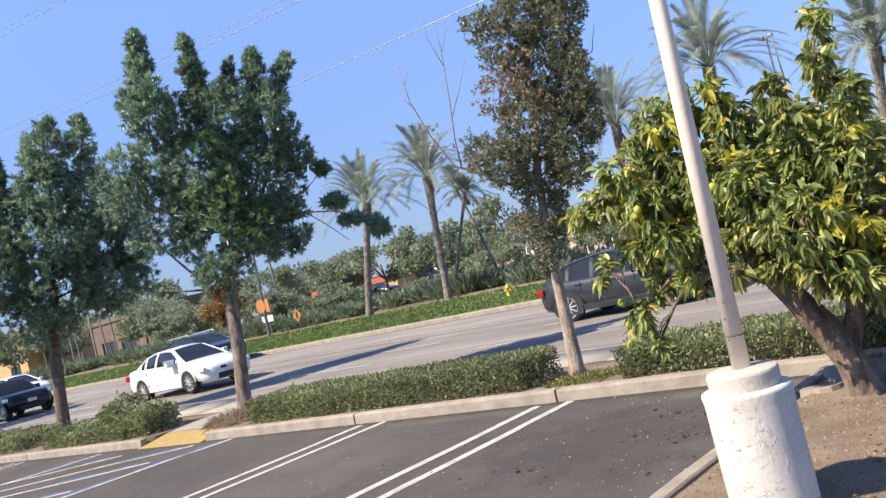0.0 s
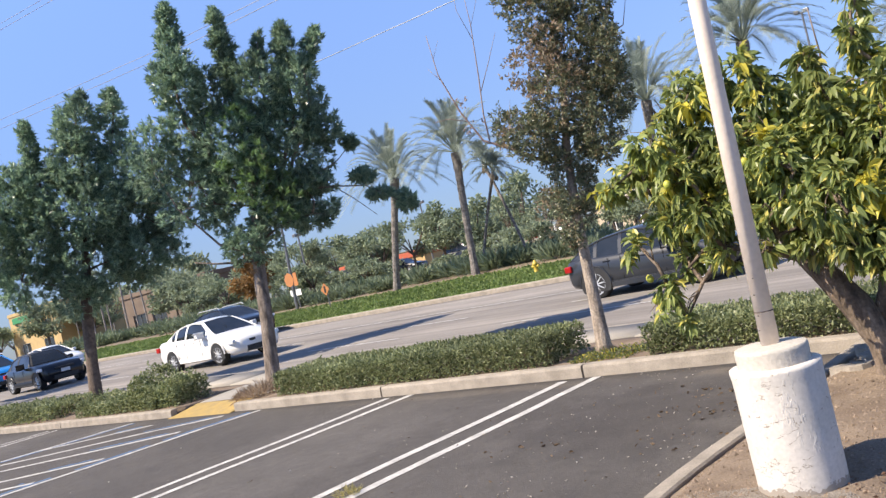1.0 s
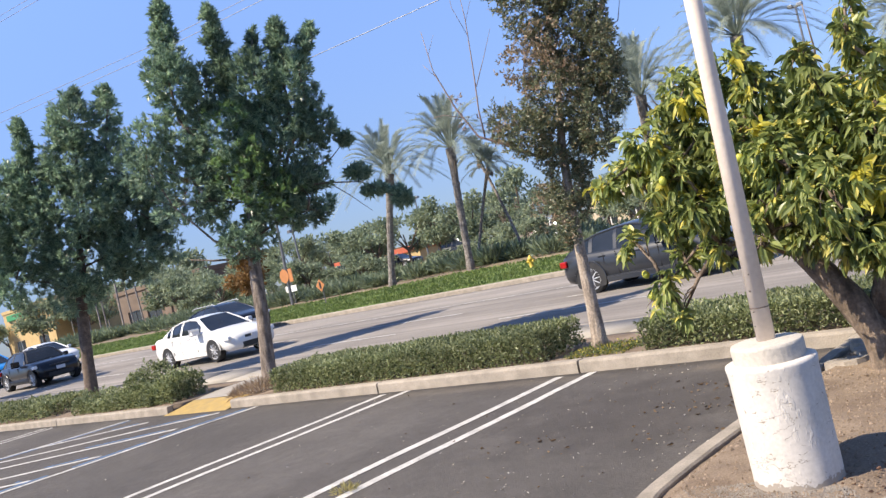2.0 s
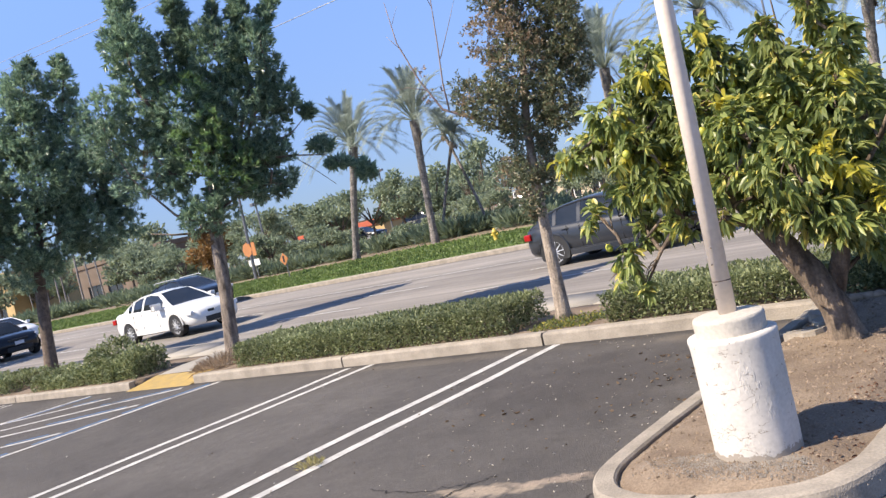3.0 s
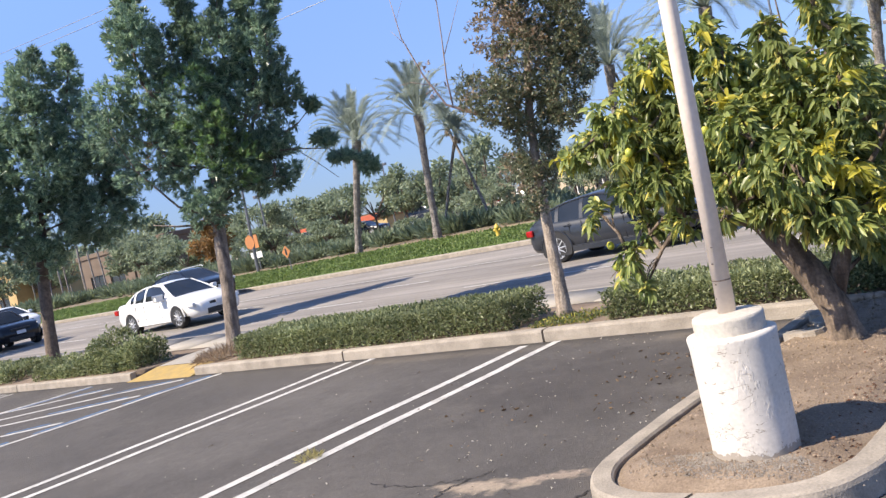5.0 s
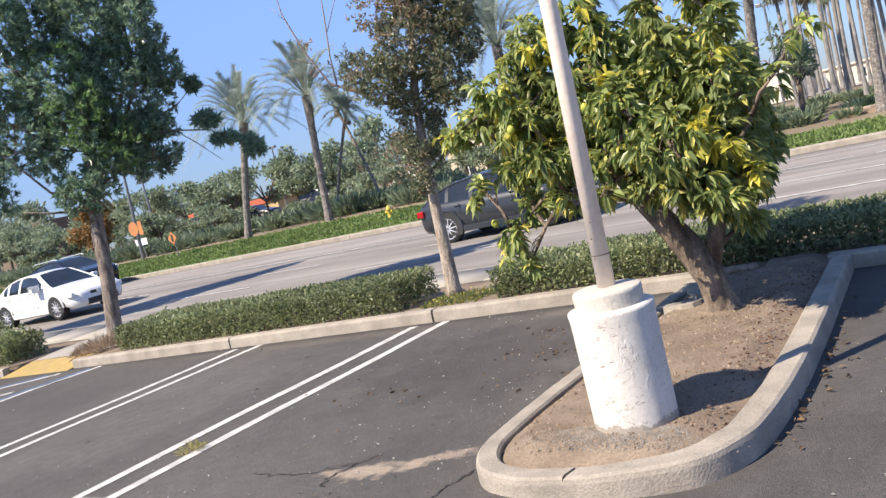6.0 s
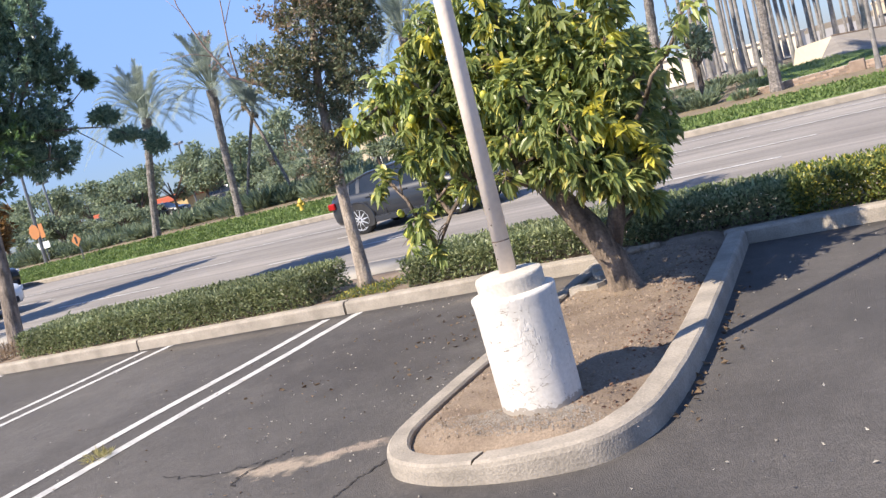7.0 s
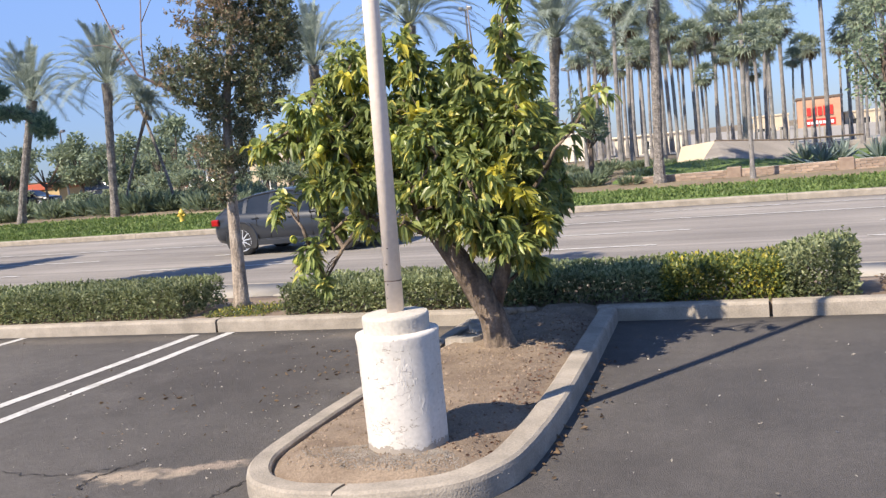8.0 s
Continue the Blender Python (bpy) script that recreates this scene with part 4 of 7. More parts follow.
LEFT_L = [(-0.91, 2.2, 0.20, 0.13, 0.9), (-0.58, 2.21, 0.16, 0.16, 0.9), (-0.43, 2.02, 0.15, 0.22, 1), (-1.1, 2.09, 0.12, 0.12, 0.8), (-1.21, 1.91, 0.16, 0.13, 0.9), (-0.9, 1.88, 0.19, 0.18, 1), (-1.39, 1.76, 0.14, 0.13, 0.9), (-1.60, 1.66, 0.11, 0.08, 0.6), (-1.1, 1.63, 0.19, 0.16, 1),
          (-0.93, 1.35, 0.18, 0.16, 1), (-1.27, 1.33, 0.15, 0.14, 0.9), (-1.47, 1.19, 0.09, 0.12, 0.8), (-1.2, 1.06, 0.11, 0.11, 0.8), (-1.33, 0.86, 0.08, 0.11, 0.7), (-1.45, 0.71, 0.07, 0.06, 0.7), (-1.26, 0.64, 0.05, 0.06, 0.6), (-0.92, 1.04, 0.12, 0.12, 0.6)]
MIDDLE_L = [(-0.64, 1.73, 0.19, 0.22, 1), (-0.4, 1.59, 0.19, 0.23, 1), (-0.04, 1.9, 0.17, 0.18, 1), (-0.15, 2.15, 0.10, 0.11, 0.8), (0.26, 2.48, 0.08, 0.2, 0.9), (0.18, 2.21, 0.1, 0.18, 0.9), (0.31, 1.98, 0.12, 0.18, 1), (-0.1, 1.62, 0.21, 0.23, 1), (0.21, 1.60, 0.17, 0.22, 1), (0.36, 1.42, 0.12, 0.17, 0.9)]
LOW_L = [(-0.51, 1.26, 0.2, 0.19, 1), (-0.18, 1.27, 0.21, 0.22, 1), (0.14, 1.17, 0.2, 0.21, 1), (0.35, 0.94, 0.12, 0.12, 1), (-0.05, 0.98, 0.19, 0.11, 0.9), (-0.37, 1.08, 0.17, 0.11, 0.9), (0.22, 0.80, 0.1, 0.07, 0.7), (-0.67, 0.99, 0.1, 0.06, 0.4), (0.10, 0.80, 0.17, 0.14, 0.8), (-0.05, 0.90, 0.2, 0.1, 0.7), (0.80, 1.80, 0.13, 0.13, 0.14), (0.62, 1.52, 0.09, 0.12, 0.14), (-0.30, 0.96, 0.16, 0.10, 0.9), (-0.12, 0.88, 0.14, 0.10, 0.9)]
BACK_L = [(-0.45, 1.62, 0.52, 0.40, 1.1, 0.30), (0.08, 1.55, 0.42, 0.45, 1.2, 0.30), (0.15, 1.12, 0.30, 0.30, 1.0, 0.12), (-0.95, 1.7, 0.4, 0.33, 0.8, 0.35), (-0.35, 1.62, 0.5, 0.38, 1.2, 0.75), (0.18, 1.5, 0.42, 0.40, 1.2, 0.70),
          (0.36, 1.12, 0.26, 0.28, 0.9, 0.60), (-0.85, 1.65, 0.40, 0.30, 0.9, 0.70), (-0.1, 1.9, 0.30, 0.22, 1.0, 0.40), (0.16, 0.76, 0.15, 0.13, 1.2, 0.10), (0.30, 0.85, 0.15, 0.15, 1.2, 0.25), (0.26, 0.62, 0.10, 0.10, 0.9, 0.15)]
wood("trunk", lemon, M_BARKX, TRUNK_L, 18, 0.012)
for pts in LIMBS_L:
    wood("limb", lemon, M_BARKX, pts, 10)
CROWN_L = nearer(LEFT_L, -0.10, 6.4) + nearer(MIDDLE_L, -0.30, 6.4) + nearer(LOW_L, -0.60, 6.4)
limbs_to(rg, lemon, M_BARKX, TRUNK_L, CROWN_L + BACK_L, 0.028, 4)
c, d = twig_ends(rg, fuller(CROWN_L, 1.12), 1850, -0.22, 1.5, 4.5)
c4, d4 = twig_ends(rg, BACK_L, 1900, -0.6, 1.2, 4.0)
lb, lw, ll = rosettes(rg, np.concatenate([c, c4]), np.concatenate([d, d4]), 8, 0.090, 0.8, 0.1, 0.55, 0.6)
curved_leaves("crown", lb, lw, ll, 0.36, M_LEMON, lemon, 15)
# yellowed patch; the upper clusters put the sunlit look of young leaves into colour
c, d = twig_ends(rg, [(0.05, 1.30, 0.12, 0.14, 1.1, -0.78), (0.20, 1.17, 0.13, 0.09, 0.9, -0.80), (0.32, 1.0, 0.09, 0.09, 0.6, -0.7), (-1.12, 1.56, 0.13, 0.10, 0.45, -0.25), (-1.6, 1.66, 0.1, 0.07, 0.5, -0.1), (-0.4, 1.7, 0.12, 0.1, 0.3, -0.6), (-0.85, 2.12, 0.16, 0.12, 0.35, -0.3), (-0.5, 2.15, 0.14, 0.12, 0.35, -0.35), (-1.15, 1.8, 0.12, 0.1, 0.35, -0.3), (-1.0, 1.4, 0.14, 0.1, 0.3, -0.3), (0.22, 1.75, 0.12, 0.16, 0.3, -0.5)], 460, -0.5)
curved_leaves("yellow_leaves", *rosettes(rg, c, d, 6, 0.10, 0.8, 0.1, 0.5, 0.5), 0.38, M_YELLOWLEAF, lemon, 17)["label"] = "yellowed leaves, and young sunlit leaves coloured yellow higher up"

# lemons, hung at the face of the crown
M_FRUIT = mat("lemon_skin", (0.50, 0.44, 0.05), (0.36, 0.40, 0.06), 9.0, 0.45, 0.2, 120)
me = None
for u, z in ((-0.38, 1.24), (-0.07, 1.6), (-0.60, 1.62), (-0.38, 1.88), (-1.46, 0.98), (0.17, 1.21), (-1.12, 1.6), (0.28, 1.74), (-1.3, 1.76), (0.05, 1.88), (-0.7, 1.9), (-1.45, 0.82)):
    near = lb[np.hypot(lb[:, 0] - u, lb[:, 2] - z) < 0.07]
    y = float(np.min(near[:, 1])) if len(near) else -0.1
    if me is None:
        bm = bmesh.new()
        spin(bm, [(0.004, -0.048), (0.012, -0.043), (0.028, -0.032), (0.037, -0.012), (0.037, 0.010), (0.028, 0.030), (0.012, 0.041), (0.004, 0.046)], 12)
        f = part("lemon", bm, M_FRUIT, smooth=True)
        me = f.data
    else:
        f = new("lemon", me)
    f.matrix_basis = Matrix.Translation(lemon.matrix_basis @ Vector((u, y + 0.02, z))) @ pose(0, 0, 0, rg.uniform(-30, 30), rg.uniform(-30, 30), 0) @ Matrix.Scale(0.72, 4)
    tagged(f, "ripe yellow lemon hanging in the lemon tree", "lemon", "lemons on the tree")

# ---- hedges and low plants ----
def hedge(name, x0, x1, y0, y1, zb, zt, label, seed, n, leaf=M_HEDGE, ln=0.05, bumps=0.05, ragged=0.0):
    """A clipped hedge: a dark core of twigs, with leaves over its faces and some shoots above."""
    rg = np.random.default_rng(seed)
    ob = thing(name, (x0, y0, zb), label, "hedge", "hedges in the bed")
    w, d, h = x1 - x0, y1 - y0, zt - zb

    def skin(u, v):
        return h * (1 + bumps * 2 * noise.noise(Vector((u * 1.7 + seed, v * 2.5, 0)))) + ragged * max(0, noise.noise(Vector((u * 1.1, seed, 1)))) * 2
    bm = bmesh.new()
    for i in range(max(2, int(w / 0.35))):
        u = w * (i + 0.5) / max(2, int(w / 0.35))
        for v in (0.3 * d, 0.7 * d):
            for k in range(3):
                e = (min(max(u + rg.normal() * 0.15, 0.04), w - 0.04), min(max(v + rg.normal() * 0.12, 0.04), d - 0.04), h * rg.uniform(0.6, 0.92))
                tube(bm, [(u, v, -0.05), ((u + e[0]) / 2 + rg.normal() * 0.04, (v + e[1]) / 2, e[2] * 0.5), e], [0.012, 0.008, 0.003], 4)
    tagged(part("twig_core", bm, M_BARKD, ob), kind="stuff")
    a_top, a_f, a_e = w * d, w * h, d * h
    tot = a_top + 2 * a_f + 2 * a_e
    pts, nor = [], []
    for k in range(n):
        q = rg.random() * tot
        dep = abs(rg.normal()) * 0.075
        u, v = rg.random() * w, rg.random() * d
        if q < a_top:
            p, m = (u, v, skin(u, v) - dep), (0, 0, 1)
        elif q < a_top + 2 * a_f:
            s = rg.random() < 0.6
            p, m = (u, dep if s else d - dep, skin(u, 0 if s else d) * rg.random()), (0, -1 if s else 1, 0.3)
        else:
            s = rg.random() < 0.5
            p, m = (dep if s else w - dep, v, skin(0 if s else w, v) * rg.random()), (-1 if s else 1, 0, 0.3)
        pts.append(p), nor.append(m)
    m = int(n * 0.35)                        # leaves inside, so that no light passes straight through
    inner = np.stack([rg.random(m) * w, d * (0.1 + 0.8 * rg.random(m)), h * 0.85 * rg.random(m)], 1)
    shoots = []
    for k in range(int(w * 3 * (1 + 20 * ragged))):
        u, v = rg.random() * w, d * rg.uniform(0.15, 0.85)
        L = rg.uniform(0.03, 0.08 + ragged * 0.3)
        for j in range(7):
            shoots.append((u + rg.normal() * 0.012, v + rg.normal() * 0.012, skin(u, v) + L * j / 7))
    base = np.concatenate([np.array(pts), inner, np.array(shoots)])
    way = np.concatenate([np.array(nor, float), rg.normal(size=(m, 3)), np.tile([0, 0, 1.0], (len(shoots), 1))]) + rg.normal(size=(len(base), 3)) * 0.7
    leaf_cloud("foliage", base, way, ln * rg.uniform(0.6, 1.4, len(base)), 0.5, leaf, ob, seed=seed)
    return ob


M_HEDGEY = leafmat("yellowing_hedge_leaves", (0.055, 0.085, 0.025), (0.21, 0.25, 0.075), 0.42, (0.46, 0.40, 0.07), 0.20)
hedge("hedge", -11.3, -6.18, 7.82, 8.72, 0.12, 0.46, "low clipped green hedge along the kerb", 21, 26000, ln=0.042)
hedge("hedge", -4.9, -2.3, 7.82, 8.70, 0.12, 0.41, "low clipped green hedge behind the lemon tree", 22, 14000, ln=0.042)
hedge("hedge", -2.3, -1.05, 7.80, 8.68, 0.12, 0.41, "low clipped green hedge in the lemon tree's shade", 23, 7000, ln=0.042)
hedge("hedge", -1.05, -0.05, 7.78, 8.60, 0.10, 0.42, "low hedge with many yellow leaves", 24, 6500, M_HEDGEY, ln=0.042, ragged=0.03)
hedge("hedge", -0.05, 0.52, 7.78, 8.60, 0.10, 0.46, "low green hedge end with a few tall shoots", 29, 4200, ln=0.042, ragged=0.10)
hedge("hedge", -18.3, -15.1, 7.85, 8.7, 0.12, 0.34, "ragged untrimmed low hedge by the ramp", 25, 7500, ln=0.055, bumps=0.12, ragged=0.22)
hedge("hedge", -26.5, -19.6, 7.85, 8.9, 0.14, 0.45, "low clipped hedge in the tree's shade", 26, 9000, ln=0.07)
hedge("hedge", -40.0, -27.5, 7.85, 8.9, 0.2, 0.55, "low clipped hedge far down the bed", 27, 7000, ln=0.10)
hedge("hedge", -16.2, -14.5, 7.95, 8.7, 0.12, 0.50, "taller ragged bush at the ramp", 30, 4600, ln=0.06, bumps=0.16, ragged=0.26)
M_DRYLEAF = leafmat("dry_leaves", (0.09, 0.058, 0.036), (0.24, 0.165, 0.10), 0.8)
hedge("groundcover", -5.92, -5.15, 7.85, 8.5, 0.10, 0.14, "low yellowish ground cover at the slender tree's foot", 28, 1500, M_HEDGEY, ln=0.03, bumps=0.1)


M_RUSSET = leafmat("russet_ground_leaves", (0.16, 0.11, 0.075), (0.36, 0.265, 0.19), 0.6)
hedge("groundcover", 0.74, 2.6, 7.86, 8.7, 0.06, 0.13, "low dry russet ground cover past the hedge's end", 36, 3600, M_RUSSET, ln=0.035, bumps=0.12, ragged=0.02)


M_STRAW = leafmat("straw", (0.30, 0.26, 0.10), (0.50, 0.45, 0.20), 0.7)


def straw(name, x, y, z, r, h, n, label, seed, leaf=M_DRYLEAF, ln=0.12):
    rg = np.random.default_rng(seed)
    ob = thing(name, (x, y, z), label, "grass tuft")
    a, q = rg.random(n) * 6.283, np.sqrt(rg.random(n)) * r
    base = np.stack([np.cos(a) * q, np.sin(a) * q, h * (1 - q / r) * rg.random(n)], 1)
    way = np.stack([np.cos(a) * 0.7, np.sin(a) * 0.7, rg.uniform(0.2, 1.2, n)], 1) + rg.normal(size=(n, 3)) * 0.35
    leaf_cloud("blades", base, way, ln * rg.uniform(0.5, 1.3, n), 0.12, leaf, ob, seed=seed)


M_HAY = leafmat("dry_brown_grass", (0.20, 0.145, 0.10), (0.42, 0.33, 0.24), 0.8)
straw("dry_grass", -12.3, 8.30, 0.11, 0.45, 0.20, 1300, "dry brown grass round the tree's foot", 31, M_HAY, ln=0.13)
straw("weed", -5.43, 4.14, 0.004, 0.09, 0.04, 160, "small straw-coloured weed in the stall line", 32, M_STRAW, ln=0.06)
straw("weed", -5.2, 3.2, 0.004, 0.07, 0.03, 80, "small straw-coloured weed in the stall line", 33, M_STRAW, ln=0.05)

# ---- across the road ----
def far_z(x, y):
    return rz(x) + 0.13 + 0.10 * min(max((y - 21.6) / 4, 0), 1)


def bank(x, y):
    """The far bed's gentle bank, higher down the road."""
    k = min(max((-8 - x) / 14, 0), 1)
    return 0.24 * k * min(max((y - 21.6) / 3.2, 0), 1) * min(max((40 - y) / 8, 0), 1)


lawn = sheet("lawn", steps(-150, 60, 2.0), steps(21.58, 25.0, 0.4), lambda x, y: far_z(x, y) + bank(x, y) + 0.05 * noise.noise(Vector((x * 0.7, y, 0))), M_LAWN, skirt=0.3)
tagged(lawn, "bright green ground cover strip behind the far kerb", "lawn", kind="structure")
rg = np.random.default_rng(41)
n = 90000
gx, gy = -62 + 80 * rg.random(n) ** 0.85, rg.uniform(21.62, 24.9, n)
gz = np.array([far_z(x, y) + bank(x, y) for x, y in zip(gx, gy)])
blades = leaf_cloud("grass", np.stack([gx, gy, gz], 1), rg.normal(size=(n, 3)) * 0.75 + np.array([0, 0, 0.6]), rg.uniform(0.05, 0.13, n), 0.6, M_GRASS, seed=41)
tagged(blades, "lush green leafy ground cover along the far kerb", "grass", kind="stuff")
mulch = sheet("mulch_bed", steps(-150, 60, 2.0), steps(25.0, 34, 0.6), lambda x, y: far_z(x, y) + bank(x, y) + 0.02 + 0.05 * noise.noise(Vector((x, y, 0))), M_EARTH, skirt=0.3)
tagged(mulch, "brown mulch under shrubs behind the lawn", "planting bed", kind="structure")


yard = sheet("pavement_far", [-40, -10, 20, 60], [62.0, 90, 140, 230], lambda x, y: far_z(x, y) - 0.08, M_WALK)
tagged(yard, "pale concrete yard before the far store", "pavement", kind="structure")


def strap_shrub(seed, r=0.8, h=0.9, n=260):
    """A clump of upright strap leaves."""
    rg = np.random.default_rng(seed)
    ob = thing("shrub", (0, 0, 0), "clump of grey-green strap leaves in mulch", "shrub", "shrubs across the road")
    a, q = rg.random(n) * 6.283, np.sqrt(rg.random(n)) * r * 0.8
    base = np.stack([np.cos(a) * q, np.sin(a) * q, np.zeros(n)], 1)
    base[:, 2] = rg.random(n) * h * 0.35
    way = np.stack([np.cos(a) * 0.5, np.sin(a) * 0.5, rg.uniform(0.5, 1.3, n)], 1) + rg.normal(size=(n, 3)) * 0.35
    leaf_cloud("foliage", base, way, h * rg.uniform(0.35, 0.8, n), 0.16, M_SHRUB, ob, seed=seed, droop=0.12)
    return ob


shrubs = [strap_shrub(50 + i, 0.7 + 0.15 * i, 0.8 + 0.1 * i) for i in range(3)]
for i, s in enumerate(shrubs):
    x = -12.5 - i * 1.2
    s.matrix_basis = pose(x, 26.6 + i * 0.4, far_z(x, 26), 0, 0, 70 * i)
rg = random.Random(5)
for i in range(120):
    x = -64 + i * 0.44 + rg.uniform(-0.5, 0.5)
    y = rg.choice((26.9, 28.0, 29.2, 30.6)) + rg.uniform(-0.4, 0.4)
    s = rg.uniform(0.7, 1.25) * (1.0 if x < -18 else 0.8)
    copy_thing(shrubs[i % 3], pose(x, y, far_z(x, y) + bank(x, y) * 0.8 + 0.02, 0, 0, rg.uniform(0, 360)) @ Matrix.Scale(s, 4))
for i in range(14):
    x, y = rg.uniform(-8.2, -4.2), rg.uniform(27.2, 30)
    copy_thing(shrubs[i % 3], pose(x, y, far_z(x, y), 0, 0, rg.uniform(0, 360)) @ Matrix.Scale(rg.uniform(0.5, 0.72), 4))


def far_tree(seed, h, r, leaf, label, ln=0.30, per=230):
    rg = np.random.default_rng(seed)
    ob = thing("tree", (0, 0, 0), label, "tree", "trees across the road")
    bm = bmesh.new()
    tube(bm, [(0, 0, -0.1), (rg.normal() * 0.1, 0, h * 0.35), (rg.normal() * 0.2, 0, h * 0.65)], [0.11, 0.08, 0.04], 7)
    blobs = []
    for k in range(9):
        a, q, z = rg.random() * 6.283, rg.random() ** 0.5 * r * 0.75, h * rg.uniform(0.38, 0.92)
        c = np.array([math.cos(a) * q, math.sin(a) * q, z])
        blobs.append((c, r * rg.uniform(0.3, 0.5), h * rg.uniform(0.09, 0.16)))
        tube(bm, [(0, 0, h * 0.35), tuple(c * 0.6 + np.array([0, 0, h * 0.12])), tuple(c)], [0.05, 0.03, 0.012], 5)
    part("trunk", bm, M_BARKD, ob)
    B, Wy = [], []
    for c, rr, hh in blobs:
        d = rg.normal(size=(per, 3))
        d /= np.linalg.norm(d, axis=1)[:, None]
        B.append(c + d * (0.3 + 0.75 * rg.random((per, 1))) * np.array([rr, rr, hh]))
        Wy.append(d * 0.5 + rg.normal(size=(per, 3)) * 0.7)
    B, Wy = np.concatenate(B), np.concatenate(Wy)
    leaf_cloud("crown", B, Wy, ln * rg.uniform(0.5, 1.3, len(B)), 0.5, leaf, ob, seed=seed)
    return ob


M_RUST = leafmat("rusty_leaves", (0.16, 0.09, 0.03), (0.30, 0.17, 0.06), 0.6)
kinds = [far_tree(61, 4.0, 2.2, M_FARLEAF, "airy green tree behind the shrubs"), far_tree(62, 4.6, 1.9, M_FARLEAF, "tall airy green tree behind the shrubs"),
         far_tree(63, 3.4, 2.0, M_FARLEAF, "low rounded green tree behind the shrubs"), far_tree(64, 5.0, 1.8, M_FARLEAF, "slim open green tree behind the shrubs", per=130)]
for i, (x, y) in enumerate(((-44.5, 45), (-41, 44.5), (-38.5, 46), (-33.5, 44))):
    kinds[i].matrix_basis = pose(x, y, far_z(x, y), 0, 0, 40 * i)
rg = random.Random(8)
spots = [(-36, 42, 1, 0.9), (-31.5, 40, 3, 0.75), (-29.5, 43, 0, 0.7), (-27.5, 38, 3, 0.62), (-25.5, 41, 1, 0.6), (-23, 39, 3, 0.6), (-47, 52, 0, 0.95), (-50, 47, 2, 1.1), (-53.5, 48, 0, 1.05), (-57, 52, 2, 1.15), (-60, 47, 0, 1.1), (-63, 50, 1, 1.0),
         (-66, 47, 2, 1.15), (-58, 36, 2, 0.9), (-52, 34, 2, 0.8), (-48, 33.5, 2, 0.75), (-62, 38, 0, 0.9), (-67, 40, 2, 1.1), (-72, 42, 0, 1.1), (-78, 46, 2, 1.3), (-45, 36, 2, 0.7), (-40, 36, 2, 0.6), (-84, 50, 0, 1.3), (-92, 55, 2, 1.5)]
for x, y, k, s in spots:
    copy_thing(kinds[k], pose(x, y, far_z(x, y), 0, 0, rg.uniform(0, 360)) @ Matrix.Scale(s, 4))
for i in range(46):
    x, y = rg.uniform(-190, -20), rg.uniform(75, 150)
    copy_thing(kinds[i % 3], pose(x, y, far_z(x, y) - 0.2, 0, 0, rg.uniform(0, 360)) @ Matrix.Scale(rg.uniform(1.3, 1.75), 4))
for i in range(22):
    x, y = -62 + 1.9 * i + rg.uniform(-0.8, 0.8), rg.uniform(35.5, 43)
    copy_thing(kinds[(0, 2, 2)[i % 3]], pose(x, y, far_z(x, y) - 0.5, 0, 0, rg.uniform(0, 360)) @ Matrix.Diagonal((0.62, 0.62, rg.uniform(0.42, 0.62), 1)))
rust = far_tree(65, 3.6, 1.6, M_RUST, "tree with rusty autumn leaves behind the lawn")
rust.matrix_basis = pose(-45.5, 31.5, far_z(-45, 31), 0, 0, 0)
small = far_tree(66, 3.3, 0.8, M_FARLEAF, "thin young tree on the far lawn's edge", ln=0.22, per=60)
small.matrix_basis = pose(-6.2, 30.5, far_z(-6, 30), 0, 0, 0)


